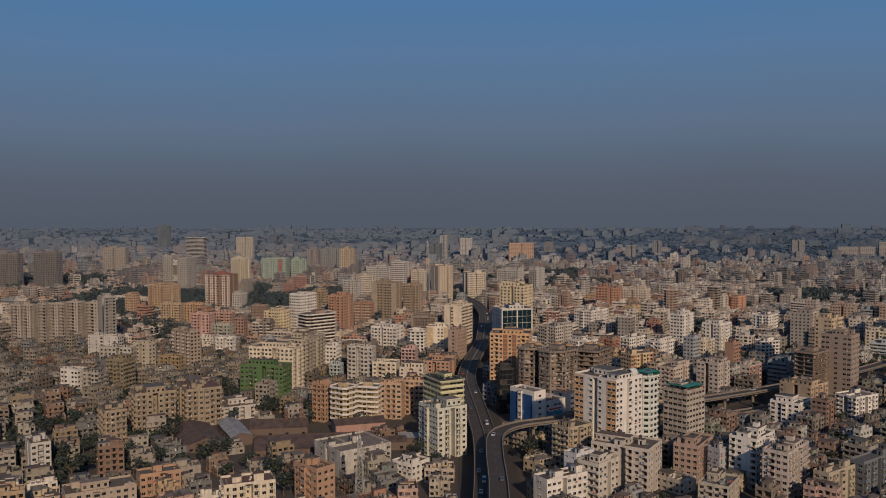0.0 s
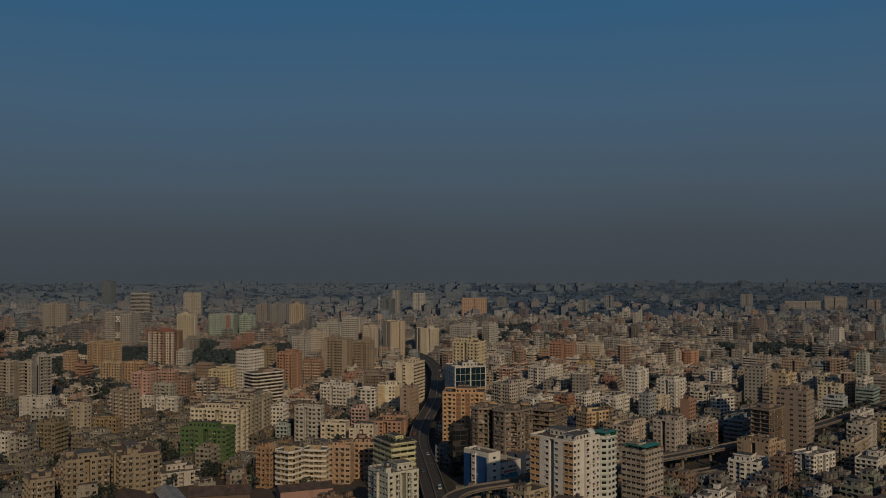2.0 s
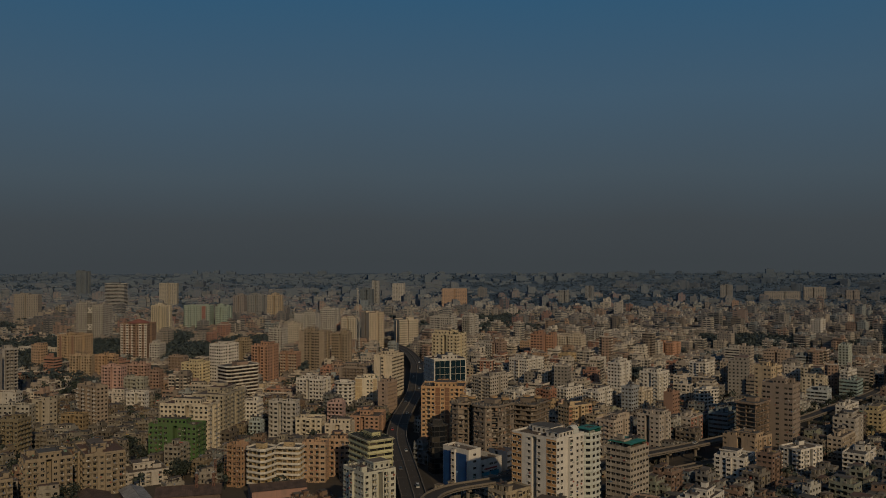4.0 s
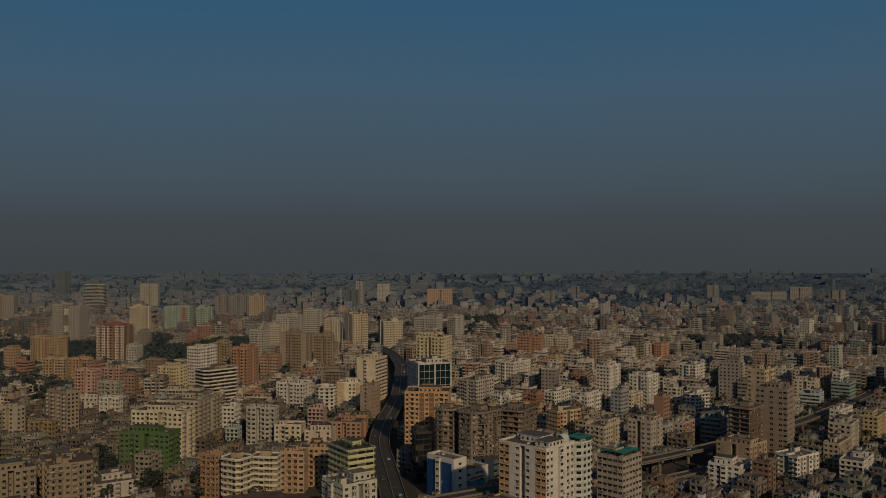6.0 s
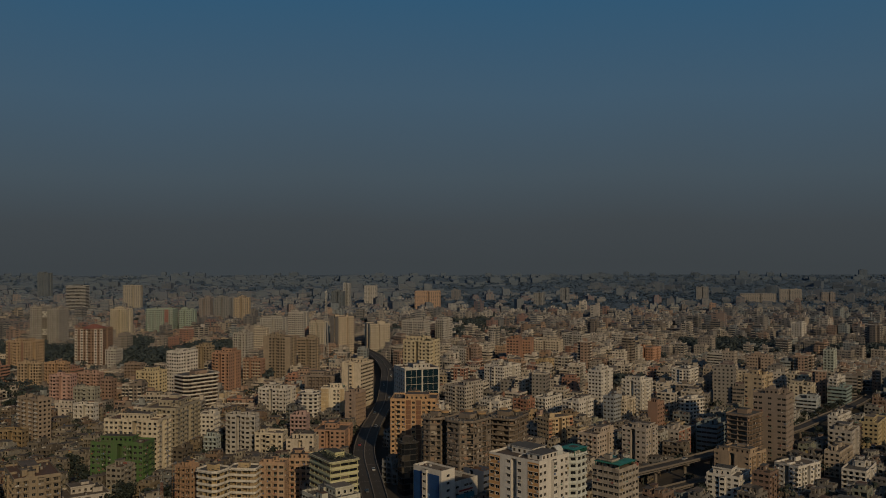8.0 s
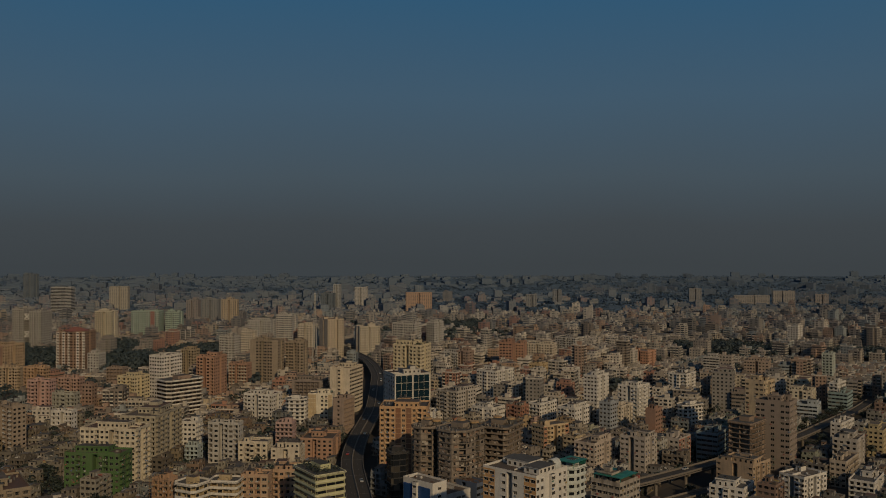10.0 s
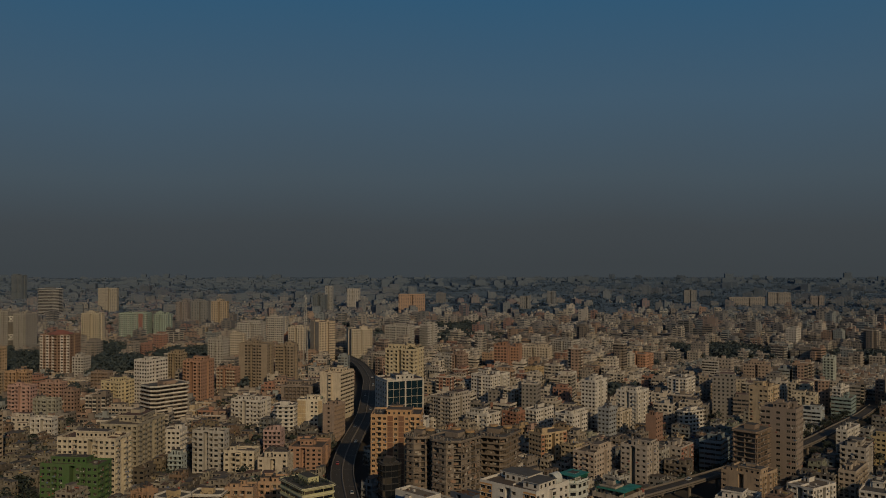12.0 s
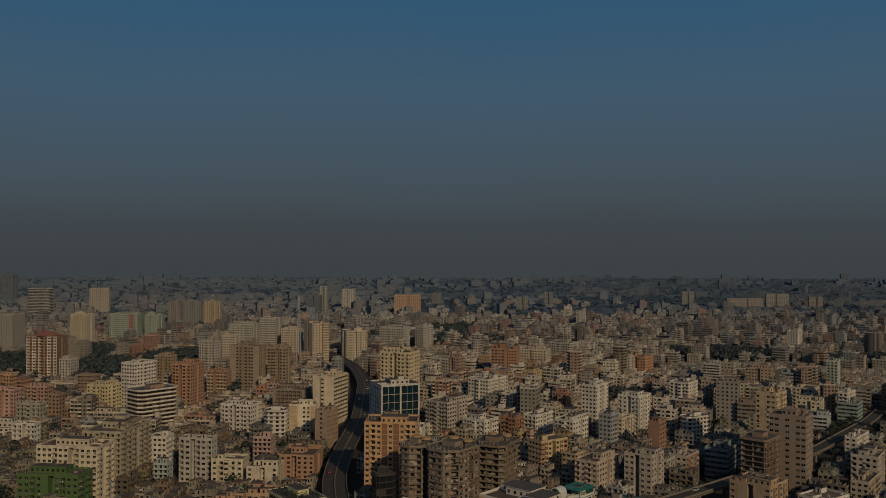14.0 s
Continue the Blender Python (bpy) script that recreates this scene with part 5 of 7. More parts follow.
block("tall glass tower with a stepped crown in the haze", -1022.4, 2515.4, -15.0, 32.7, 23.0, 24, (0.156, 0.18, 0.198), front="W", side="w", fh=3.08, bay=4.5, houses=1, tanks=0, category="tower block", name="tower_block")
frame_tower("round office tower with white bands in the haze", -704.8, 1914.7, -12.0, 46.0, 30.0, 20, (0.13, 0.15, 0.17), front="r", fh=3.07, cut=8.0, lip=1.6, rail=1.0, slab_colour=(0.36, 0.36, 0.355), dirt=0.15, bay=9.0, category="tower block", name="tower_block")
block("tan public building with ribbed front in the haze", -756.0, 1609.5, -8.0, 48.2, 12.5, 17, (0.29, 0.259, 0.221), front="w", side="w", fh=3.14, bay=4.5, houses=1, tanks=0, category="tower block", name="tower_block")
block("pale block on the hazy skyline", 986.6, 2207.8, -8.0, 55.4, 8.0, 12, (0.27, 0.25, 0.23), front="W", side="w", fh=3.16, bay=4.5, houses=1, tanks=0, category="tower block", name="tower_block")
block("long pale slab on the hazy skyline", 881.3, 2157.8, -5.0, 88.4, 8.0, 9, (0.26, 0.24, 0.22), front="W", side="w", fh=3.21, bay=4.5, houses=1, tanks=0, category="tower block", name="tower_block")
block("tan tower on the hazy skyline", 790.9, 2305.4, -5.0, 32.6, 8.0, 13, (0.22, 0.209, 0.198), front="W", side="w", fh=3.07, bay=4.5, houses=1, tanks=0, category="tower block", name="tower_block")
block("brown block on the hazy skyline", 1054.8, 2146.3, -8.0, 33.4, 8.0, 10, (0.225, 0.199, 0.189), front="W", side="w", fh=3.2, bay=4.5, houses=1, tanks=0, category="tower block", name="tower_block")
block("orange stepped tower in the haze", 602.4, 1705.5, -15.0, 12.7, 8.0, 11, (0.316, 0.214, 0.17), front="w", side="w", fh=3.06, bay=4.5, houses=1, tanks=0, category="tower block", name="tower_block")
block("cream stepped tower in the haze", -296.2, 1612.1, -12.0, 24.8, 19.5, 17, (0.42, 0.34, 0.24), front="w", side="w", fh=3.04, bay=4.5, houses=1, tanks=0, category="tower block", name="tower_block")
block("grey-blue tower in the haze", 402.7, 2205.6, -8.0, 22.9, 8.0, 13, (0.176, 0.189, 0.208), front="W", side="w", fh=3.21, bay=4.5, houses=1, tanks=0, category="tower block", name="tower_block")
block("brown apartment slab in the haze", -383.6, 1709.1, -10.0, 22.6, 14.4, 15, (0.24, 0.214, 0.202), front="w", side="w", fh=3.02, bay=4.5, houses=1, tanks=0, category="tower block", name="tower_block")
block("grey apartment slab in the haze", -354.7, 1730.7, -8.0, 33.1, 17.0, 15, (0.202, 0.208, 0.214), front="w", side="w", fh=3.02, bay=4.5, houses=1, tanks=0, category="tower block", name="tower_block")
block("grey office slab in the haze", 315.0, 2065.7, -8.0, 25.6, 8.0, 12, (0.21, 0.214, 0.218), front="w", side="w", fh=3.08, bay=4.5, houses=1, tanks=0, category="tower block", name="tower_block")
block("brown slab beside the orange slab in the haze", 135.3, 2362.6, -8.0, 24.9, 22.0, 9, (0.185, 0.175, 0.174), front="W", side="w", fh=3.27, bay=4.5, houses=1, tanks=0, category="tower block", name="tower_block")
block("grey apartment tower above dark trees", -731.1, 1310.0, -8.0, 43.2, 14.1, 20, (0.19, 0.18, 0.18), front="b", side="w", fh=3.05)
block("grey apartment tower among dark trees", -808.3, 1329.6, -8.0, 42.3, 13.4, 19, (0.19, 0.18, 0.18), front="b", side="w", fh=3.05)


# ---- woods ----
PARKS = [(438, 1205, 95, 72, 430), (610, 1130, 52, 55, 170), (-500, 1120, 105, 165, 820), (-326, 1115, 36, 62, 300), (-378, 1250, 46, 85, 240), (-262, 1215, 34, 50, 130), (-155, 950, 18, 14, 30), (118, 1560, 60, 85, 260), (218, 915, 24, 16, 36), (-760, 1420, 120, 60, 180)]
woodland("park_trees", "dark park trees between the houses, tinted haze blue", PARKS, 3)
woodland("forest", "belt of trees towards the horizon, tinted haze blue", [(230, 2130, 130, 150, 260), (1000, 2350, 900, 430, 1300), (1250, 3200, 1250, 430, 900), (1500, 4150, 1700, 450, 500), (-450, 2350, 330, 300, 380), (-1000, 3000, 1100, 350, 600), (-1400, 3900, 1700, 450, 500)], 4, False)

# the closed canopy under them: one rolling sheet of tree tops
crown_rng = random.Random(8)
canopy = Shape(CANOPY)
nx, ny, step = 220, 108, 25.0
for j in range(ny):
    for i in range(nx):
        x, y = (i - 85) * step, 1960 + j * step
        x = x * (1 + j / ny * 0.5)
        wooded = x > 30 + 60 * math.sin(y / 210) or math.sin(x / 240 + 1) * math.sin(y / 260) > 0.1
        canopy.v.append((x + crown_rng.uniform(-6, 6), y + crown_rng.uniform(-6, 6), crown_rng.uniform(2.5, 9.0) if wooded else crown_rng.uniform(0.5, 4.0)))
for j in range(ny - 1):
    for i in range(nx - 1):
        k = j * nx + i
        canopy.f.append((k, k + 1, k + nx + 1, k + nx))
        canopy.m.append(0)
tagged(new("canopy", canopy.mesh("canopy")), "closed canopy of the far woods, tinted haze blue-green", "trees", kind="stuff")


# ---- sheds, masts, signs and other single things ----
def shed(label, x, y, turn, w, d, eaves, rise, roof, wall=None):
    """A long shed: brick walls with openings under a ribbed gable roof with overhanging eaves."""
    root = tagged(new("shed"), label, "shed")
    root.matrix_basis = pose(x, y, 0, 0, 0, turn)
    s = Shape(wall or paint((0.10, 0.068, 0.055)), GLASS)
    found = []
    for o, u, n in (((-w / 2, -d / 2), (1, 0), w), ((w / 2, -d / 2), (0, 1), d), ((w / 2, d / 2), (-1, 0), w), ((-w / 2, d / 2), (0, -1), d)):
        found += facade(s, o, u, n, 1, eaves, "w.", 5.0, shade=False)
    for y0 in (-w / 2, w / 2):
        s.quad((y0, -d / 2, eaves), (y0, d / 2, eaves), (y0, 0, eaves + rise), (y0, 0, eaves + rise))
    panes(s, found, 1)
    part("wall", s, root)
    r = Shape(roof)
    n, e = int(w / 0.6), 0.6 * rise / (d / 2)
    for k in range(n + 1):
        x0, lift = -w / 2 - 0.5 + (w + 1) * k / n, 0.09 if k % 2 else 0.0
        r.v += [(x0, -d / 2 - 0.6, eaves - e + lift), (x0, 0, eaves + rise + lift), (x0, d / 2 + 0.6, eaves - e + lift)]
    for k in range(n):
        i, j = 3 * k, 3 * k + 3
        r.f += [(i, j, j + 1, i + 1), (i + 1, j + 1, j + 2, i + 2)]
        r.m += [0, 0]
    part("roof", r, root, "ribbed weathered sheet roof")
    ridge = Shape(roof)
    ridge.beam((-w / 2 - 0.5, 0, eaves + rise + 0.1), (w / 2 + 0.5, 0, eaves + rise + 0.1), 0.4)
    part("ridge_cap", ridge, root)
    FOOT.append((x, y, radians(turn), w / 2 + 1, d / 2 + 1))


shed("long workshop shed with a rusty brown sheet roof", -106, 448, 12, 64, 30, 4.5, 3.6, RUST)
shed("broad warehouse shed with a rusty brown sheet roof", -134, 480, 12, 34, 20, 5.5, 2.8, RUST)
shed("wide workshop with a dark brown sheet roof", -177, 458, -58, 46, 22, 4.5, 3.2, RUST)
shed("grey sheet-roofed store between the workshops", -158, 468, -60, 40, 12, 5.5, 2.0, TIN)
shed("workshop with a weathered brown roof and pink walls", -86, 482, 20, 30, 16, 7.5, 1.8, RUST, paint((0.34, 0.20, 0.165)))
shed("low shed with a blue-grey sheet roof", -42, 462, 10, 34, 12, 5.0, 1.4, TIN)
shed("low shed with a rusty roof behind the blocks", -62, 452, 10, 16, 12, 5.0, 1.4, RUST)

for k, (x, y) in enumerate([(-150, 543), (-143, 541), (-136, 544), (-160, 546), (-128, 540), (-118, 530), (-172, 548), (-178, 540), (-196, 470), (-200, 486), (58, 500), (172, 430), (163, 420), (156, 412), (181, 418), (196, 424), (205, 470), (212, 480), (-152, 425), (-160, 418), (-133, 408), (-186, 392), (-196, 402), (-207, 396), (-60, 410), (-48, 404)]):
    tree(x, y, k, k * 53.0, 0.8 + 0.06 * (k % 5))


def lattice_mast(label, x, y, height, foot, z0=0.0, thick=0.14, paint_=None):
    """Four tapering legs with cross bracing, a top platform and aerials."""
    root = tagged(new("lattice_mast"), label, "radio mast")
    root.matrix_basis = pose(x, y, z0)
    n = 9
    corners = [(-1, -1), (1, -1), (1, 1), (-1, 1)]

    def at(c, k):
        t = k / n
        r = foot / 2 * (1 - t) + 0.5 * t
        return (c[0] * r, c[1] * r, height * t)

    for c in corners:
        leg = Shape(paint_ or STEEL)
        leg.beam(at(c, 0), at(c, n), thick * 2)
        part("leg", leg, root)
    braces = Shape(paint_ or STEEL)
    for k in range(n):
        for a, b in zip(corners, corners[1:] + corners[:1]):
            braces.beam(at(a, k), at(b, k + 1), thick)
            braces.beam(at(b, k), at(a, k + 1), 0.14)
            braces.beam(at(a, k + 1), at(b, k + 1), 0.14)
    tagged(part("bracing", braces, root), kind="stuff")
    plat = Shape(STEEL)
    plat.box(-0.9, -0.9, height - 0.1, 0.9, 0.9, height + 0.1)
    part("platform", plat, root)
    size = min(1.0, foot / 5)
    for k in range(5):
        a = k * 1.257
        dish = Shape(WHITE)
        dish.drum(size * 1.1 * math.cos(a), size * 1.1 * math.sin(a), height - size * (3 - k * 0.8), height - size * (1.6 - k * 0.8), size * 0.3, 0, 8)
        part("aerial", dish, root)
    top = Shape(STEEL)
    top.beam((0, 0, height), (0, 0, height + 5), 0.16)
    part("spike", top, root)


lattice_mast("grey steel lattice radio mast among the houses", -63.5, 352, 33, 5.0)
lattice_mast("tall pale lattice radio mast between towers", -95, 1085, 88, 6.0, thick=0.2, paint_=plain("mast_paint", (0.33, 0.33, 0.32), 0.6))
rusty_mast = plain("rusty_mast", (0.20, 0.105, 0.08), 0.7)
lattice_mast("thin rusty lattice mast beside the green block", -126, 505, 17, 1.6, thick=0.05, paint_=rusty_mast)
lattice_mast("thin rusty lattice mast among the workshop sheds", -129.4, 478.5, 15.5, 1.4, thick=0.05, paint_=rusty_mast)
lattice_mast("thin rusty lattice mast among the workshop sheds", -120.8, 480.5, 15.5, 1.4, thick=0.05, paint_=rusty_mast)


def scaffold(x, y, turn, w, h):
    """Bamboo poles and ledgers lashed in front of a wall."""
    root = tagged(new("scaffold"), "brown bamboo scaffold lashed to the terracotta block", "scaffold")
    root.matrix_basis = pose(x, y, 0, 0, 0, turn)
    for k in range(int(w / 1.5) + 1):
        p = Shape(BAMBOO)
        p.beam((k * 1.5 - w / 2, 0, 0), (k * 1.5 - w / 2 + 0.15, 0.05, h + (k % 3)), 0.12)
        part("pole", p, root)
    for k in range(int(h / 1.8)):
        p = Shape(BAMBOO)
        p.beam((-w / 2 - 0.4, -0.1, 1.5 + k * 1.8), (w / 2 + 0.5, -0.1, 1.6 + k * 1.8), 0.12)
        part("ledger", p, root)


BAMBOO = plain("bamboo", (0.30, 0.19, 0.10), 0.8)
root, w, d, h = BUILT["terracotta apartment block wrapped in bamboo scaffolding"]
p = root.matrix_basis @ Vector((0, -d / 2 - 1.6, 0))
scaffold(p.x, p.y, math.degrees(root.matrix_basis.to_euler().z), w + 1.5, h + 1.5)

# the blue advertising wall, with a plain pale mark on it
root, w, d, h = BUILT["white commercial block with a blue advertising wall"]
sign = Shape(SIGNBLUE)
sign.box(-w / 2 + 0.6, -d / 2 - 0.35, 1.0, w / 2 - 1.6, -d / 2 - 0.05, h - 1.8)
panel = part("advertising_panel", sign, root, "deep blue advertising sheet")
wing, ww, wd, wh = BUILT["low white shop wing with a roof terrace"]
board = Shape(paint((0.55, 0.50, 0.46)), plain("cyan_sign_sheet", (0.03, 0.20, 0.30), 0.5), plain("red_sign_sheet", (0.30, 0.04, 0.03), 0.5))
board.box(ww / 2 + 0.05, -wd * 0.40, wh * 0.62, ww / 2 + 0.3, wd * 0.30, wh * 0.80, 0)
board.box(ww / 2 + 0.32, -wd * 0.36, wh * 0.67, ww / 2 + 0.38, wd * 0.26, wh * 0.73, 2)
board.box(ww / 2 + 0.05, -wd * 0.46, wh * 0.36, ww / 2 + 0.3, wd * 0.34, wh * 0.58, 1)
part("shop_sign", board, wing, "cyan and white shop board with a red strip")
mark = Shape(SIGNPALE)
mark.box(-2.6, -d / 2 - 0.40, h * 0.42, 2.2, -d / 2 - 0.36, h * 0.42 + 1.1)
mark.box(-1.6, -d / 2 - 0.40, h * 0.42 - 1.0, 1.6, -d / 2 - 0.36, h * 0.42 - 0.6)
part("mark", mark, panel, "plain pale bars")

# framed glass front of the office block
root, w, d, h = BUILT["white and dark glass office block with framed panes"]
for y0, y1 in ((-d / 2 + 0.8, -0.35), (0.6, d / 2 - 0.8)):
    cells, rows = 3, max(3, round((h - 4) / 5.5))
    for i in range(cells):
        for j in range(rows):
            a, b = y0 + (y1 - y0) * i / cells + 0.12, y0 + (y1 - y0) * (i + 1) / cells - 0.12
            z0, z1 = 3.0 + (h - 3.2) * j / rows + 0.15, 3.0 + (h - 3.2) * (j + 1) / rows - 0.15
            s = Shape(CURTAIN)
            s.box(w / 2 + 0.02, a, z0, w / 2 + 0.16, b, z1)
            part("pane", s, root)

# teal roof rooms
for label in ("white stair tower with curved balconies and teal roof room", "grey concrete apartment frame with a teal roof shelter"):
    root, w, d, h = BUILT[label]
    s = Shape(TEAL, ROOF)
    a, b = w * 0.45, d * 0.40
    for px in (-a, a - 0.2):
        for py in (-b, b - 0.2):
            s.box(px, py, h, px + 0.2, py + 0.2, h + 2.4)
    s.box(-a, b - 0.2, h, a, b, h + 2.4)
    s.box(-a - 0.4, -b - 0.4, h + 2.4, a + 0.4, b + 0.4, h + 2.65)
    part("roof_shelter", s, root, "teal painted roof shelter")

# roof rooms and a barrel-vaulted shelter on the white tower
root, w, d, h = BUILT["white apartment tower with orange balcony panels"]
white = paint((0.6, 0.575, 0.53), 0.3)
for x0, y0, x1, y1, high, over in ((-w * 0.30, -d * 0.08, w * 0.12, d * 0.36, 3.0, 0.35), (w * 0.16, -d * 0.30, w * 0.44, d * 0.20, 2.6, 0.5), (-w * 0.46, d * 0.05, -w * 0.33, d * 0.40, 2.2, 0.2)):
    s = Shape(white, GLASS, ROOF)
    s.box(x0, y0, h, x1, y1, h + high)
    s.box(x0 - over, y0 - over, h + high, x1 + over, y1 + over, h + high + 0.18, 0, 2)
    lights(s, x0, y0, x1, h - 0.2)
    lights(s, x1, y0, y1, h - 0.2, True)
    part("roof_room", s, root)
s = Shape(paint((0.50, 0.52, 0.50), 0.3), ROOF)
vx, vy, vr, vl = w * 0.33, d * 0.36, 2.3, 4.5
arc = [(vx + vr * math.cos(math.pi * k / 10), h + 1.6 + vr * math.sin(math.pi * k / 10)) for k in range(11)]
for (xa, za), (xb, zb) in zip(arc, arc[1:]):
    s.quad((xa, vy - vl / 2, za), (xb, vy - vl / 2, zb), (xb, vy + vl / 2, zb), (xa, vy + vl / 2, za))
    s.quad((xb, vy - vl / 2, zb - 0.3), (xa, vy - vl / 2, za - 0.3), (xa, vy - vl / 2, za), (xb, vy - vl / 2, zb))
    s.quad((xb, vy - vl / 2, zb - 0.3), (xb, vy + vl / 2, zb - 0.3), (xa, vy + vl / 2, za - 0.3), (xa, vy - vl / 2, za - 0.3))
for px in (vx - vr, vx + vr - 0.25):
    s.box(px, vy - vl / 2, h, px + 0.25, vy + vl / 2, h + 1.6)
part("vaulted_shelter", s, root, "pale barrel-vaulted roof shelter")

# domed round tanks of ochre brick on the half-finished tower
for label in ("half-finished dark concrete apartment tower", "rounded wing of the half-finished concrete tower", "bare concrete frame tower with open floors"):
    root, w, d, h = BUILT[label]
    for k in range(2):
        s = Shape(paint((0.42, 0.27, 0.13)), ROOF)
        x, y = (k - 0.4) * w * 0.45, d * 0.18
        s.drum(x, y, h, h + 2.4, 2.0, 1, 14)
        s.drum(x, y, h + 2.4, h + 3.4, 2.6, 0, 14)
        part("roof_tank", s, root, "round ochre roof tank")
    for k in range(14):
        s = Shape(CONCRETE)
        x, y = -w / 2 + 3 + (k % 7) * (w - 6) / 6, (-d / 2 + 0.8) if k < 7 else d * 0.05
        s.box(x - 0.2, y - 0.2, h, x + 0.2, y + 0.2, h + 1.0 + (k * 5 % 7) * 0.25)
        part("column_stub", s, root)
    rubble, chance = Shape(CONCRETE, RUST, ROOF, PATCH), random.Random(len(label))
    for _ in range(46):
        x, y, q = chance.uniform(-w * 0.42, w * 0.42), chance.uniform(-d * 0.42, d * 0.42), chance.uniform(0.3, 1.5)
        rubble.box(x, y, h, x + q, y + q * chance.uniform(0.3, 1.2), h + chance.uniform(0.15, 0.9), chance.choice([0, 1, 2, 2, 3]))
    tagged(part("roof_rubble", rubble, root, "building rubble and stacked material on the roof"), kind="stuff")

# red hipped roof of the brown tower
root, w, d, h = BUILT["red-roofed brown apartment tower with white balcony strips"]
s = Shape(paint((0.24, 0.085, 0.06)))
s.drum(0, 0, h + 0.9, h + 5.0, w * 0.42, 0, 8, w * 0.08)
part("hipped_roof", s, root, "dull red hipped roof")


def greenery(label, seed):
    """Potted shrubs on a roof."""
    root, w, d, h = BUILT[label]
    rng = random.Random(seed)
    s = Shape(LEAF)
    for _ in range(420):
        p = Vector((rng.uniform(-w / 2 + 1, w / 2 - 1), rng.uniform(-d / 2 + 1, d / 2 - 1), h + abs(rng.gauss(0.7, 0.6))))
        e = Vector((rng.gauss(0, 1), rng.gauss(0, 1), rng.gauss(0, 1))).normalized() * rng.uniform(0.3, 0.7)
        f_ = e.cross(Vector((rng.gauss(0, 1), rng.gauss(0, 1), 1))).normalized() * 0.4
        s.quad(tuple(p - e), tuple(p + f_), tuple(p + e), tuple(p - f_))
    tagged(part("roof_garden", s, root, "dark green roof plants"), kind="stuff")


greenery("pale yellow block with ribbon windows and a roof garden", 1)
greenery("cream apartment tower with a green roof garden", 2)


# ---- vehicles on the flyover ----
def car(paint_colour, length=4.4, width=1.75, height=1.45, van=False):
    body = Shape(plain("car_paint", paint_colour, 0.3, 0.0, 0.1), CURTAIN)
    hw, hl = width / 2, length / 2
    body.box(-hw, -hl, 0.3, hw, hl, 0.85 if not van else 1.0)
    cab = Shape(CURTAIN)
    k0, k1 = (-0.52, 0.34) if not van else (-0.95, 0.62)
    z0, z1 = (0.85, height) if not van else (1.0, height)
    lo = [(-hw + 0.05, hl * k0, z0), (hw - 0.05, hl * k0, z0), (hw - 0.05, hl * k1, z0), (-hw + 0.05, hl * k1, z0)]
    hi = [(-hw + 0.2, hl * k0 + 0.35, z1), (hw - 0.2, hl * k0 + 0.35, z1), (hw - 0.2, hl * k1 - 0.4, z1), (-hw + 0.2, hl * k1 - 0.4, z1)]
    for i in range(4):
        j = (i + 1) % 4
        cab.quad(lo[i], lo[j], hi[j], hi[i])
    roof = Shape(body.materials[0])
    roof.quad(*[(x, y, z + 0.02) for x, y, z in hi])
    wheel = Shape(TANK)
    n = 10
    for x in (-0.1, 0.1):
        wheel.v += [(x, 0.31 * math.cos(6.283 * k / n), 0.31 * math.sin(6.283 * k / n)) for k in range(n)]
    wheel.f += [(k, (k + 1) % n, n + (k + 1) % n, n + k) for k in range(n)] + [tuple(range(n)), tuple(range(2 * n - 1, n - 1, -1))]
    wheel.m += [0] * (n + 2)
    return body.mesh("body"), cab.mesh("cabin"), roof.mesh("roof_panel"), wheel.mesh("wheel"), hw, hl


CARS = [car((0.42, 0.42, 0.41)), car((0.10, 0.10, 0.11)), car((0.35, 0.06, 0.05)), car((0.45, 0.45, 0.44), 5.0, 1.9, 2.1, True), car((0.18, 0.2, 0.24))]
NAMES = ["white saloon car driving on the flyover", "dark saloon car driving on the flyover", "red saloon car driving on the flyover", "white van driving on the flyover", "grey-blue saloon car driving on the flyover"]


def put_car(line, at, lane, k, back=False):
    run = 0.0
    for p, q in zip(line, line[1:]):
        step = (q - p).length
        if run + step > at:
            w = (q - p).normalized()
            pos = p + w * (at - run) + Vector((w.y, -w.x, 0)) * lane
            body, cab, roof, wheel, hw, hl = CARS[k]
            root = tagged(new("car"), NAMES[k], "car", "vehicles on the flyover")
            root.matrix_basis = Matrix.Translation(pos + Vector((0, 0, 0.01))) @ Matrix.Rotation(math.atan2(w.y, w.x) - math.pi / 2 + (math.pi if back else 0), 4, "Z")
            part("body", body, root)
            part("cabin", cab, root, "dark car windows")
            part("roof_panel", roof, root)
            for x in (-hw + 0.1, hw - 0.1):
                for y in (-hl * 0.6, hl * 0.6):
                    part("wheel", wheel, root, at=Matrix.Translation((x, y, 0.31)))
            return
        run += step


for at, lane, k in ((142, -3.4, 0), (158, -2.0, 3), (172, -4.6, 1), (205, -3.0, 4), (262, 3.4, 3), (300, -3.2, 1), (345, 3.6, 0), (410, -3.4, 2), (470, 3.2, 0), (520, -3.3, 1), (590, 3.4, 4), (660, -3.2, 0), (720, 3.3, 3), (770, 3.0, 0)):
    put_car(MAIN, at, lane, k, lane < 0)
for at, lane, k in ((150, 1.6, 1), (222, -1.5, 0), (330, 1.5, 4), (450, -1.6, 0)):
    put_car(RAMP, at, lane, k, lane < 0)


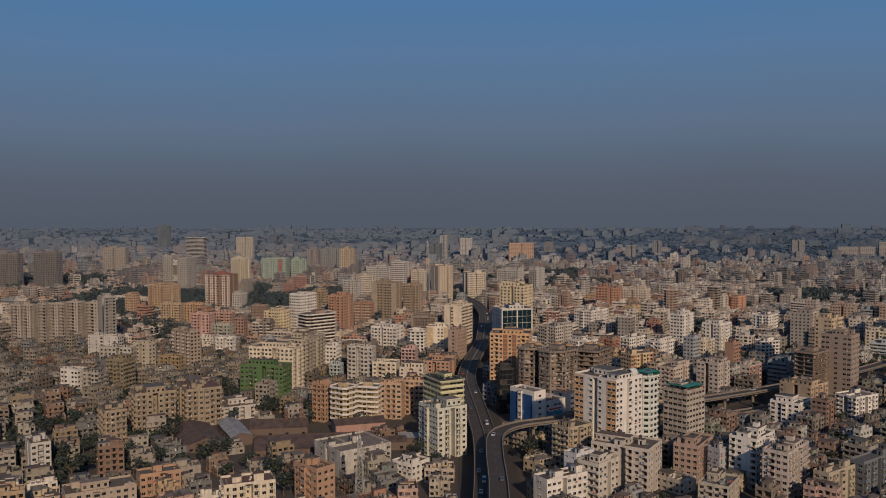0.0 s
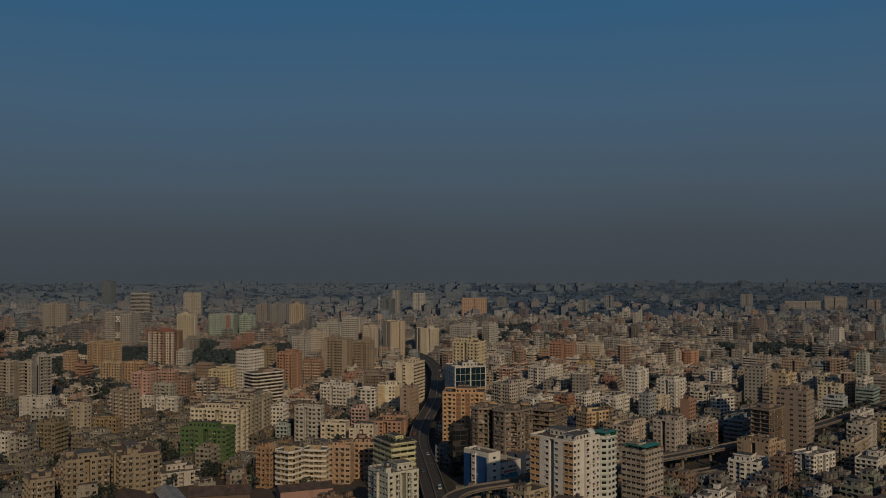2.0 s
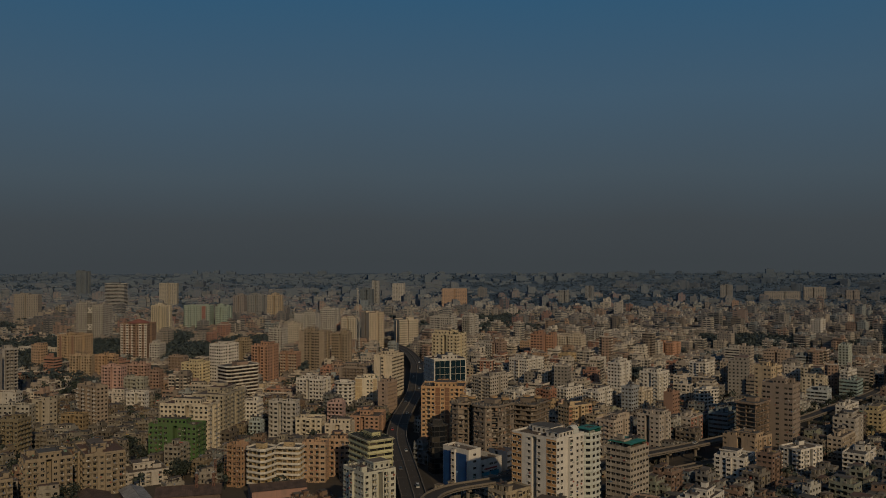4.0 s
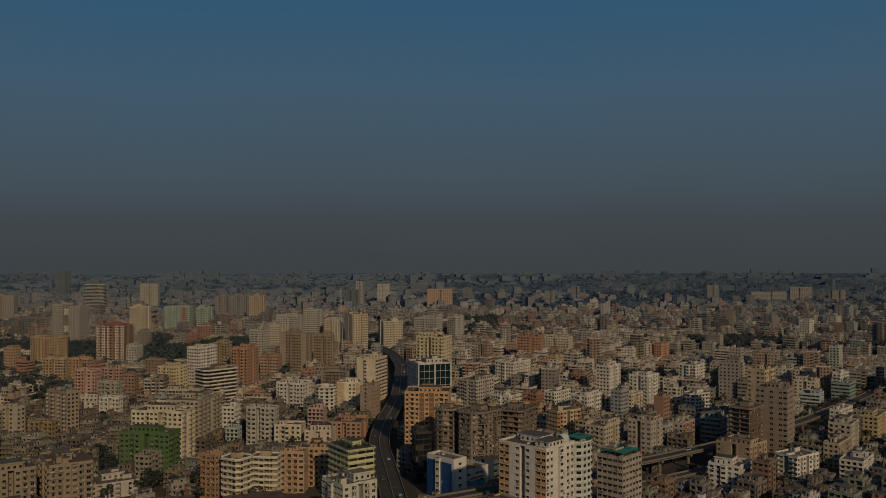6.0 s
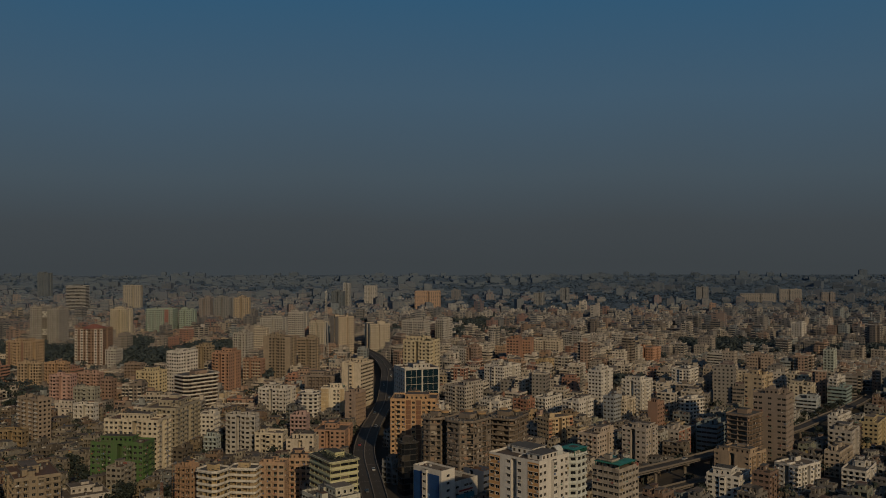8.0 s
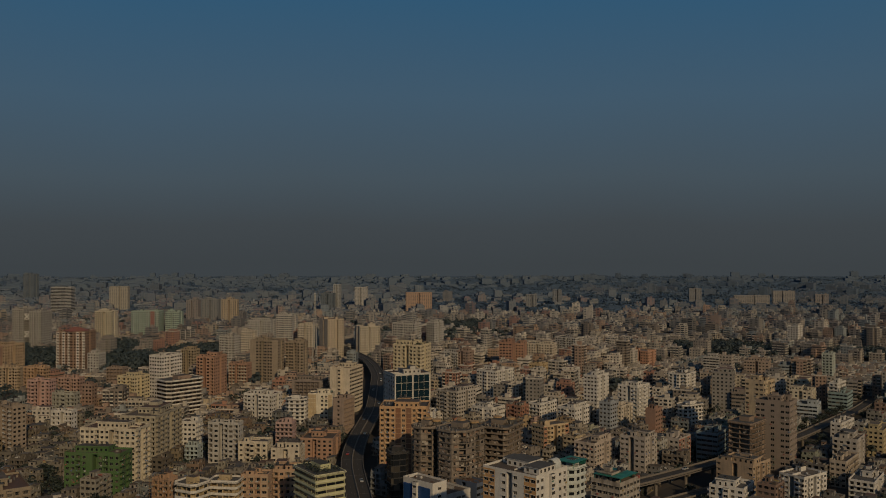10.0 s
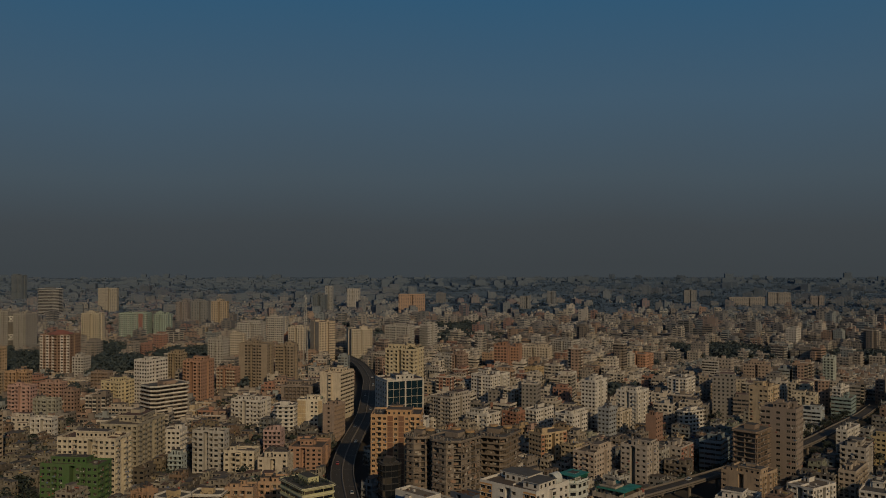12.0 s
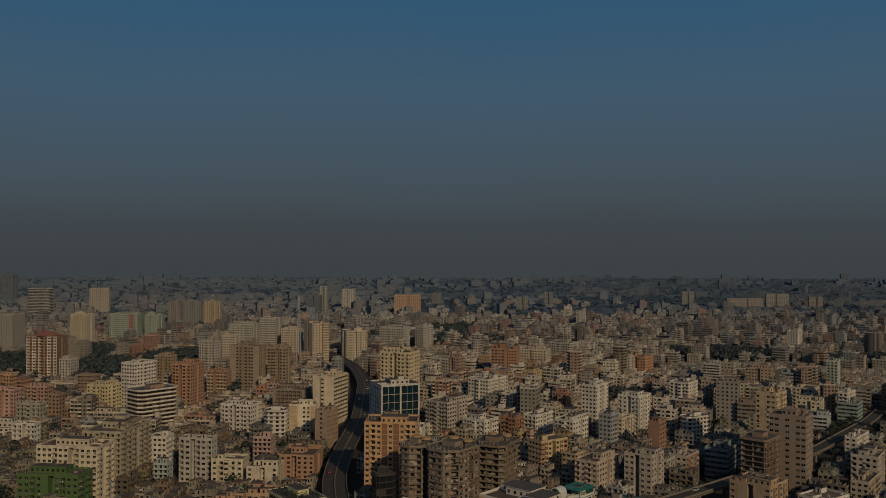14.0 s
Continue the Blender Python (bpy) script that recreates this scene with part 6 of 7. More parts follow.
# ---- the dense town between ----
def taken(x, y, r):
    for fx, fy, a, hw, hd in FOOT:
        dx, dy = x - fx, y - fy
        if abs(dx) < hw + hd + r and abs(dy) < hw + hd + r:
            c, s_ = math.cos(a), math.sin(a)
            if abs(c * dx + s_ * dy) < hw + r and abs(c * dy - s_ * dx) < hd + r:
                return True
    return False


WAY_POINTS = np.array([(p.x, p.y, w) for line, w in WAYS for p in line])


def on_way(x, y, r):
    d = np.hypot(WAY_POINTS[:, 0] - x, WAY_POINTS[:, 1] - y)
    return bool((d < WAY_POINTS[:, 2] + r).any())


def in_sight(x, y, slack=0.0):
    """Whether a place lies in the fan of ground that the flight looks over."""
    return y > 205 and abs(x) < 0.70 * (y + 24) + 12 + slack


# dark groves in the yards between the low houses
grove_rng = random.Random(77)
for x, y, many in ((-236, 409, 4), (-222, 398, 4), (-218, 381, 3), (-230, 438, 3), (-214, 424, 3), (-204, 408, 3), (-194, 446, 3), (-160, 424, 2), (-146, 418, 2), (-112, 386, 2), (-103, 370, 2), (-262, 470, 3), (-279, 483, 2), (-277, 438, 2), (-209, 446, 2), (-252, 500, 3), (-240, 545, 3), (-262, 560, 2), (-178, 545, 3), (-209, 599, 4), (-192, 565, 4), (-158, 518, 4), (-150, 524, 4), (-136, 519, 4)):
    for k in range(many):
        u, v = x + grove_rng.uniform(-5.5, 5.5), y + grove_rng.uniform(-5.5, 5.5)
        if not taken(u, v, 1.0):
            tree(u, v, grove_rng.randrange(5), grove_rng.uniform(0, 360), grove_rng.uniform(0.8, 1.15))
    FOOT.append((x, y, 0.7, 4.5, 4.5))


def house_body(seed, w, d, floors, fh=3.05):
    rng = random.Random(seed)
    s, g = Shape(TOWN, GLASS, ROOF, CONCRETE, RUST, TIN, CLUTTER), Shape(GLASS)
    letters = rng.choice(["wW", "wbw", "bw", "bB", "wb", "oWn", "bWb", "BW", "bo", "w"])
    other = rng.choice(["w", "bw", "wn", "wb", "Wb", "Bw", "w."])
    found = []
    for o, u, length, p in (((-w / 2, -d / 2), (1, 0), w, letters), ((w / 2, -d / 2), (0, 1), d, other), ((w / 2, d / 2), (-1, 0), w, ""), ((-w / 2, d / 2), (0, -1), d, "")):
        if p:
            found += facade(s, o, u, length, floors, fh, p, 3.2, band=seed % 3 == 0)
            continue
        s.quad((*o, 0), (o[0] + u[0] * length, o[1] + u[1] * length, 0), (o[0] + u[0] * length, o[1] + u[1] * length, floors * fh), (*o, floors * fh))
        for k in range(floors):
            for i in range(int(length / 3.5)):
                t = (i + 0.5) * length / int(length / 3.5)
                found.append(("w", (o[0] + u[0] * t + u[1] * 0.04, o[1] + u[1] * t - u[0] * 0.04, k * fh + 0.9), math.atan2(u[1], u[0]), 1.4, 1.3))
    panes(g, found)
    balconies(s, found, 0, 2)
    h = floors * fh
    unfinished = rng.random() < 0.35
    spots = roof_top(s, w, d, h, rng, parapet=rng.choice([0.5, 0.9, 1.0]), houses=rng.choice([1, 1, 2]))
    if unfinished:
        for x in np.linspace(-w / 2 + 0.3, w / 2 - 0.3, 3):
            for y in (-d / 2 + 0.3, 0, d / 2 - 0.3):
                s.box(x - 0.17, y - 0.17, h, x + 0.17, y + 0.17, h + rng.uniform(1.2, 2.6), 3)
    if rng.random() < 0.75:
        a, b = w * rng.uniform(0.35, 0.65), d * rng.uniform(0.35, 0.65)
        x, y = rng.choice([-1, 1]) * (w / 2 - a / 2 - 0.2), rng.choice([-1, 1]) * (d / 2 - b / 2 - 0.2)
        s.box(x - a / 2, y - b / 2, h, x + a / 2, y + b / 2, h + 2.6, rng.choice([0, 0, 3]), 2)
        lights(s, x - a / 2, y - b / 2, x + a / 2, h)
        lights(s, x + a / 2, y - b / 2, y + b / 2, h, True)
        s.box(x - a / 2 - 0.3, y - b / 2 - 0.3, h + 2.6, x + a / 2 + 0.3, y + b / 2 + 0.3, h + 2.72, 3, 2)
    if rng.random() < 0.45:
        a, b = w * rng.uniform(0.2, 0.42), d * rng.uniform(0.2, 0.42)
        x, y, m = rng.uniform(-1, 1) * (w / 2 - a / 2 - 0.3), rng.uniform(-1, 1) * (d / 2 - b / 2 - 0.3), rng.choice([4, 4, 5])
        for px in (x - a / 2, x + a / 2 - 0.15):
            for py in (y - b / 2, y + b / 2 - 0.15):
                s.box(px, py, h, px + 0.15, py + 0.15, h + 2.2, 3)
        s.quad((x - a / 2 - 0.3, y - b / 2 - 0.3, h + 2.2), (x + a / 2 + 0.3, y - b / 2 - 0.3, h + 2.2), (x + a / 2 + 0.3, y + b / 2 + 0.3, h + 2.55), (x - a / 2 - 0.3, y + b / 2 + 0.3, h + 2.55), m)
        s.box(x - a / 2, y + b / 2 - 0.15, h, x + a / 2, y + b / 2, h + 2.3, 3)
    for _ in range(rng.randint(1, 3)):
        x, y = rng.uniform(-w / 2 + 1, w / 2 - 1), rng.uniform(-d / 2 + 1, d / 2 - 1)
        s.box(x - 0.6, y - 0.6, h, x + 0.6, y + 0.6, h + rng.uniform(0.6, 1.4), 3)
    for _ in range(rng.randint(4, 7)):
        x, y = rng.uniform(-w / 2 + 0.4, w / 2 - 1.4), rng.uniform(-d / 2 + 0.4, d / 2 - 1.4)
        a, b, m = rng.uniform(0.4, 1.8), rng.uniform(0.3, 1.2), rng.choice([0, 0, 2, 3, 4, 5, 6, 6, 6])
        s.box(x, y, h, x + a, y + b, h + rng.uniform(0.3, 1.6), m)
    for _ in range(rng.randint(1, 4)):
        x, y, a = rng.uniform(-w / 2 + 0.3, w / 2 - 3), rng.uniform(-d / 2 + 0.3, d / 2 - 0.5), rng.uniform(1.2, 2.6)
        s.box(x, y, h + 0.9, x + a, y + 0.05, h + 1.6, 6)
    for k in range(floors):
        for _ in range(rng.randint(0, 2)):
            if rng.random() < 0.5:
                x = rng.uniform(-w / 2 + 0.3, w / 2 - 1.2)
                s.box(x, -d / 2 - 0.5, k * fh + rng.uniform(0.2, 0.9), x + rng.uniform(0.5, 0.9), -d / 2 - 0.02, k * fh + rng.uniform(1.1, 1.6), 6)
            else:
                y = rng.uniform(-d / 2 + 0.3, d / 2 - 1.2)
                s.box(w / 2 + 0.02, y, k * fh + rng.uniform(0.2, 0.9), w / 2 + 0.5, y + rng.uniform(0.5, 0.9), k * fh + rng.uniform(1.1, 1.6), 6)
    return s, g, spots


def house_meshes(seed, w, d, floors):
    """A house of one body, or of two of unlike height and depth side by side."""
    rng = random.Random(seed * 7 + 1)
    if w < 9.5 or rng.random() < 0.25:
        s, g, spots = house_body(seed, w, d, floors)
        return s.mesh("town_house"), g.mesh("windows"), spots
    c, low = rng.uniform(-0.16, 0.16) * w, max(1, floors - rng.choice([0, 1, 1, 2]))
    back, front = rng.choice([0.0, 0.0, 1.5, 2.5]), rng.choice([0.0, 1.2, 2.4])
    bodies = [(-w / 2, c, -d / 2, d / 2, floors), (c, w / 2, -d / 2 + front, d / 2 - back, low)]
    if rng.random() < 0.5:
        bodies = [(-b, -a, y0, y1, n) for a, b, y0, y1, n in bodies]
    s, g, spots = Shape(TOWN, GLASS, ROOF, CONCRETE, RUST, TIN, CLUTTER), Shape(GLASS), []
    for k, (x0, x1, y0, y1, n) in enumerate(bodies):
        mx, my = (x0 + x1) / 2, (y0 + y1) / 2
        one, glass, tops = house_body(seed + 1000 * k, x1 - x0, y1 - y0, n)
        for into, piece in ((s, one), (g, glass)):
            at = len(into.v)
            into.v += [(p[0] + mx, p[1] + my, p[2]) for p in piece.v]
            into.f += [tuple(i + at for i in q) for q in piece.f]
            into.m += piece.m
        spots += [(p[0] + mx, p[1] + my, p[2], p[3]) for p in tops]
    return s.mesh("town_house"), g.mesh("windows"), spots


TEMPLATES = []
trng = random.Random(5)
for k in range(24):
    TEMPLATES.append((trng.uniform(8, 15.5), trng.uniform(8, 13.5), trng.choice([1, 2, 2, 2, 3, 3, 3, 3])))
LOW = len(TEMPLATES)
for k in range(24):
    TEMPLATES.append((trng.uniform(9, 14), trng.uniform(9, 14), trng.choice([3, 4, 4, 4, 5, 5, 6])))
TEMPLATES = [(w, d, n, *house_meshes(100 + k, w, d, n)) for k, (w, d, n) in enumerate(TEMPLATES)]
LABELS = {1: "single-storey plaster house with a flat cluttered roof", 2: "low plastered house of two storeys with a flat cluttered roof", 3: "weathered plaster house of three storeys with a flat roof", 4: "stained four-storey plaster house with a stair house on its roof",
          5: "five-storey plaster apartment house with a flat parapet roof", 6: "six-storey plaster apartment house with roof tanks", 7: "seven-storey plaster apartment house with a flat roof"}


def town_house(x, y, turn, k):
    w, d, n, wall, glass, spots = TEMPLATES[k]
    root = tagged(new("town_house", wall), LABELS[n], "house", "dense town houses")
    root.matrix_basis = pose(x, y, 0, 0, 0, turn)
    tagged(part("windows", glass, root), kind="stuff")
    if spots and k % 3 == 0:
        px, py, pz, _ = spots[0]
        part("water_tank", TANK_MESH, root, at=Matrix.Translation((px, py, pz)))


def plots(turn, y0, y1, cell, seed):
    """Plots along narrow lanes, in a grid turned by some degrees."""
    rng = random.Random(seed)
    c, s_ = math.cos(radians(turn)), math.sin(radians(turn))
    n = int(2.2 * y1 / cell)
    for i in range(-n, n):
        for j in range(-n, n):
            u = i * cell + (i // 4) * 4.0
            v = j * cell + (j // 2) * 4.0
            x, y = c * u - s_ * v + rng.uniform(-1, 1), s_ * u + c * v + rng.uniform(-1, 1)
            if y0 <= y < y1 and in_sight(x, y):
                yield x, y, rng


REST = {}
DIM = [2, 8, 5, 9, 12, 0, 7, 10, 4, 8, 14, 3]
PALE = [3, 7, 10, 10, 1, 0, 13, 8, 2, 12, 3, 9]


def joined_house(x, y, turn, k, rng):
    """A house of the dense town that is no longer counted by itself: its walls go to the mesh of its colour."""
    w, d, n, wall, glass, spots = TEMPLATES[k]
    m = np.array(pose(x, y, 0, 0, 0, turn))
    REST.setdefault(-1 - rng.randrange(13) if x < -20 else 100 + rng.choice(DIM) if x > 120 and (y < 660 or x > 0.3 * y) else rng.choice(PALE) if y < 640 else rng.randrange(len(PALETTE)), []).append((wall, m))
    REST.setdefault("glass", []).append((glass, m))


two_storeys = [k for k in range(LOW) if TEMPLATES[k][2] == 2]
for x, y, turn, k in ((21, 413, 40, 0), (24, 392, 30, 1), (20, 372, 20, 2), (-31, 398, 5, 3), (-29, 376, 0, 4), (-27, 352, 5, 5), (-30, 332, 0, 6), (-44, 368, 10, 7)):
    k = two_storeys[k % len(two_storeys)]
    town_house(x, y, turn, k)
    FOOT.append((x, y, radians(turn), TEMPLATES[k][0] / 2, TEMPLATES[k][1] / 2))


def mesh_arrays(me, memo={}):
    if me.name not in memo:
        v, f, mi = np.zeros(len(me.vertices) * 3), np.zeros(len(me.loops), int), np.zeros(len(me.polygons), int)
        me.vertices.foreach_get("co", v)
        me.loops.foreach_get("vertex_index", f)
        me.polygons.foreach_get("material_index", mi)
        memo[me.name] = (v.reshape(-1, 3), f.reshape(-1, 4), mi)
    return memo[me.name]


def join(name, pieces, materials):
    vs, fs, ms, n = [], [], [], 0
    for me, m in pieces:
        v, q, mi = mesh_arrays(me)
        vs.append(v @ m[:3, :3].T + m[:3, 3])
        fs.append(q + n)
        ms.append(mi)
        n += len(v)
    v, q, mi = np.concatenate(vs), np.concatenate(fs), np.concatenate(ms)
    me = bpy.data.meshes.new(name)
    me.vertices.add(len(v))
    me.vertices.foreach_set("co", v.ravel())
    me.loops.add(q.size)
    me.loops.foreach_set("vertex_index", q.ravel())
    me.polygons.add(len(q))
    me.polygons.foreach_set("loop_start", np.arange(0, q.size, 4))
    for mat in materials:
        me.materials.append(mat)
    me.polygons.foreach_set("material_index", mi)
    me.update(calc_edges=True)
    me.shade_flat()
    return me


NEAR_END, FAR_START = 760.0, 760.0
garden_trees = Shape(LEAF)
COUNTED = 362.0  # up to here every house is a thing of its own
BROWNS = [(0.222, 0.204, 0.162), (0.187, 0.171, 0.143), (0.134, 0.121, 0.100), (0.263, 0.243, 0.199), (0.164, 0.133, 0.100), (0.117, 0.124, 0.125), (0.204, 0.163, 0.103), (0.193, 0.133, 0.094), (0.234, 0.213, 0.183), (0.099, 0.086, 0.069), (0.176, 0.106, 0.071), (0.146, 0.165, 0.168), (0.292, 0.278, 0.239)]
for turn, keep in ((-57, lambda x, y: x < -20 and y < 525), (-12, lambda x, y: x < -20 and y >= 525), (-43, lambda x, y: x >= -20)):
    for x, y, rng in plots(turn, 205, NEAR_END, 14.4, 11 + turn):
        yard = -190 < x < -24 and 320 < y < 500
        low = rng.random() < (1.0 if yard or -270 < x < -140 and 540 < y < 780 else 0.85 if x < -20 else 0.78 if y < 480 else 0.9 if y < 560 else 0.7)
        k = rng.randrange(LOW) if low else rng.randrange(LOW, len(TEMPLATES))
        if yard and TEMPLATES[k][2] > 2:
            k = (k + 1) % LOW
        if x < -20 and not yard and TEMPLATES[k][2] == 1:
            k = (k + 1) % LOW
        w, d, n, *_ = TEMPLATES[k]
        if not keep(x, y) or on_way(x, y, max(w, d) * 0.55) or taken(x, y, min(w, d) * 0.46):
            continue
        head = turn + rng.uniform(-7, 7)
        if rng.random() < (0.22 if yard else 0.62 if x < -150 else 0.34 if x < -20 else 0.46 if x > 0.38 * y else 0.36 if y < 580 and x > 100 else 0.22 if y < 560 else 0.12):
            c, s_ = math.cos(radians(turn)), math.sin(radians(turn))
            u, v = (x, y) if yard else (x + c * 7.6 - s_ * 7.6, y + s_ * 7.6 + c * 7.6)
            if not on_way(u, v, 3.0) and not taken(u, v, 1.0):
                if v < 470:
                    tree(u, v, rng.randrange(5), rng.uniform(0, 360), rng.uniform(0.75, 1.05))
                else:
                    crown(garden_trees, rng, u, v, rng.uniform(7, 12), rng.uniform(3, 5.5), 64, 0.95)
            if yard:
                continue
        if y < COUNTED:
            town_house(x, y, head, k)
        else:
            joined_house(x, y, head, k, rng)
# trees in the strips beside the ramp
strip_rng = random.Random(21)
for line, far_side in ((RAMP, 12.5), (SLIP, 10.5)):
    for k in range(2, len(line) - 1, 2):
        p, w = line[k], (line[k + 1] - line[k]).normalized()
        if p.y < 436:
            continue
        for side in (-1, 1):
            q = p + Vector((w.y, -w.x, 0)) * side * (far_side + strip_rng.uniform(-2, 4))
            if not taken(q.x, q.y, 1.5) and not on_way(q.x, q.y, 3.0) and strip_rng.random() < 0.75:
                tree(q.x, q.y, strip_rng.randrange(5), strip_rng.uniform(0, 360), strip_rng.uniform(0.7, 1.05), "dark green broad-leaved tree beside the ramp")
for key, pieces in REST.items():
    if key == "glass":
        tagged(new("town_windows", join("town_windows", pieces, [GLASS])), "small dark windows of the dense town", "windows", kind="stuff")
    else:
        # keys from 100: palette darkened and cooled, bluish shade painted into the walls
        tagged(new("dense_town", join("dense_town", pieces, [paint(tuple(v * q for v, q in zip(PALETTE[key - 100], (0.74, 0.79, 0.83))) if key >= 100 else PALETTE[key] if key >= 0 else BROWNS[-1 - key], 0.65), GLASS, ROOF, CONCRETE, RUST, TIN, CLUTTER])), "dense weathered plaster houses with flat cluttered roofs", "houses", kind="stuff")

# farther off the houses can no longer be counted: belts of them, haze painted into their colours, more in the outer
# ones
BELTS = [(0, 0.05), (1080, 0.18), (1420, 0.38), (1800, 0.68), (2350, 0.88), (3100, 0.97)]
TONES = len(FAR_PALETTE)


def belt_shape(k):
    walls = [masonry("far_plaster", hazed(c, k), 0.5 * (1 - k * 0.7), grime=hazed((0.13, 0.11, 0.09), k)) for c in FAR_PALETTE]
    roofs = [masonry("far_roof", hazed(c, k), 0.4, grime=hazed((0.06, 0.05, 0.04), k)) for c in ((0.10, 0.08, 0.062), (0.07, 0.058, 0.048), (0.13, 0.07, 0.047), (0.17, 0.145, 0.118))]
    glass = [pane_glass("far_glass", hazed((0.014, 0.016, 0.018), min(0.85, k * 0.9)), hazed((0.13, 0.115, 0.09), k), 0.35, 0.25 + k * 0.4, True)]
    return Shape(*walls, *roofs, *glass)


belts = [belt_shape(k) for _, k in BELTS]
town_trees = [Shape(LEAF), Shape(PARKLEAF), Shape(FOREST)]


def far_house(x, y, turn, w, d, floors, near, rng, fh=3.1):
    """Main body, wing, set-back top floor, roof rooms, parapets, windows and balcony columns of a house far off."""
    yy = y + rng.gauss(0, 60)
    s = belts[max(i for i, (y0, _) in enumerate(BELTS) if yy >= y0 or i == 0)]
    tone = rng.choice([0, 1, 1, 2, 3, 3, 4, 6, 6, 7, 9, 9, 9, 10, 11, 5] if x < -20 else [0, 1, 1, 4, 4, 6, 6, 9, 9, 11, 11, 5, 3] if x > 0.3 * y else [0, 0, 1, 2, 3, 4, 5, 5, 6, 7, 8, 8, 9, 10])
    trim = rng.choice([tone, 5, 8, 0])
    roof, glass = TONES + rng.randrange(4), TONES + 4
    c, n = math.cos(radians(turn)), math.sin(radians(turn))

    def at(a, b, z):
        return (x + c * a - n * b, y + n * a + c * b, z)

    def body(a0, b0, a1, b1, z0, z1, m=tone, top=roof):
        k = len(s.v)
        s.v += [at(a, b, z) for z in (z0, z1) for a, b in ((a0, b0), (a1, b0), (a1, b1), (a0, b1))]
        s.f += [(k, k + 1, k + 5, k + 4), (k + 1, k + 2, k + 6, k + 5), (k + 2, k + 3, k + 7, k + 6), (k + 3, k, k + 4, k + 7), (k + 4, k + 5, k + 6, k + 7)]
        s.m += [m] * 4 + [top]

    def openings(a0, b0, a1, b1, f0, f1, style):
        """Windows and balconies on the three sides that can be seen of one body."""
        for side in (0, 1, 2):
            if side == (2 if x < 0 else 3):
                continue
            length = a1 - a0 if side == 0 else b1 - b0
            bays = max(2, round(length / 3.4)) if near else max(1, round(length / 9))
            step = length / bays
            for b in range(bays):
                kind = style[b % len(style)]
                ww = step * {"w": 0.45, "b": 0.8, "r": 0.94, ".": 0.0}[kind] / 2
                if not ww:
                    continue
                u = (a0 if side == 0 else b0) + (b + 0.5) * step

                def face(e0, e1, z0, z1, out, m):
                    if side == 0:
                        s.quad(at(e0, b0 - out, z0), at(e1, b0 - out, z0), at(e1, b0 - out, z1), at(e0, b0 - out, z1), m)
                    elif side == 1:
                        s.quad(at(a1 + out, e0, z0), at(a1 + out, e1, z0), at(a1 + out, e1, z1), at(a1 + out, e0, z1), m)
                    else:
                        s.quad(at(a0 - out, e1, z0), at(a0 - out, e0, z0), at(a0 - out, e0, z1), at(a0 - out, e1, z1), m)

                for f in range(f0, f1):
                    z = f * fh
                    if kind == "b":
                        face(u - ww, u + ww, z + 0.2, z + 2.6, 0.06, glass)
                        if f:
                            q = 0.9
                            face(u - ww, u + ww, z - 0.12, z + 0.85, q, trim)
                            if side == 0:
                                s.quad(at(u - ww, b0 - q, z + 0.85), at(u + ww, b0 - q, z + 0.85), at(u + ww, b0, z + 0.85), at(u - ww, b0, z + 0.85), trim)
                            elif side == 1:
                                s.quad(at(a1, u - ww, z + 0.85), at(a1 + q, u - ww, z + 0.85), at(a1 + q, u + ww, z + 0.85), at(a1, u + ww, z + 0.85), trim)
                    else:
                        face(u - ww, u + ww, z + 0.9, z + 2.3, 0.06, glass)

    hw, hd = w / 2, d / 2
    h = floors * fh
    style = rng.choice(["w", "wb", "bw", "bbw", "b", "wwb", "r", "w.b", "ww"])
    body(-hw, -hd, hw, hd, 0, h)
    openings(-hw, -hd, hw, hd, 0, floors, style)
    top = h
    if floors > 3 and rng.random() < 0.45:
        a0, b0 = -hw + rng.uniform(0, 0.35) * w, -hd + rng.uniform(0.1, 0.4) * d
        a1, b1 = min(hw, a0 + 0.65 * w), hd - 0.2
        body(a0, b0, a1, b1, h, h + fh)
        openings(a0, b0, a1, b1, floors, floors + 1, "w")
    for _ in range(rng.choice([1, 1, 2])):
        q, r = rng.uniform(1.3, 2.4), rng.uniform(1.2, 2.2)
        a0, b0 = rng.uniform(-hw + q, hw - q), rng.uniform(-hd + r, hd - r)
        body(a0 - q, b0 - r, a0 + q, b0 + r, h, h + rng.uniform(2.2, 4.6))
    if near:
        if rng.random() < 0.6:
            e0 = rng.uniform(-hw, 0)
            e1, deep, lower = e0 + rng.uniform(0.4, 0.6) * w, rng.uniform(2, 5), max(1, floors - rng.randint(0, 3))
            body(e0, -hd - deep, e1, -hd, 0, lower * fh)
            openings(e0, -hd - deep, e1, -hd, 0, lower, "w")
        light = rng.choice([tone, tone, 5])
        body(-hw - 0.15, -hd - 0.15, hw + 0.15, -hd + 0.15, h, h + 0.95, light, light)
        body(hw - 0.15, -hd + 0.15, hw + 0.15, hd, h, h + 0.95, light, light)
        body(-hw - 0.15, -hd + 0.15, -hw + 0.15, hd, h, h + 0.95, light, light)
        for _ in range(rng.randint(1, 4)):
            a0, b0, q = rng.uniform(-hw + 0.5, hw - 1.6), rng.uniform(-hd + 0.5, hd - 1.6), rng.uniform(0.6, 1.6)
            body(a0, b0, a0 + q, b0 + q, h, h + rng.uniform(0.5, 1.6), rng.randrange(TONES), rng.randrange(TONES))


def before_park(x, y):
    """Whether a house stands low in front of one of the parks."""
    return any(0 < cy - b - y < 190 and abs(x - cx * y / cy) < a + 15 for cx, cy, a, b, _ in PARKS)


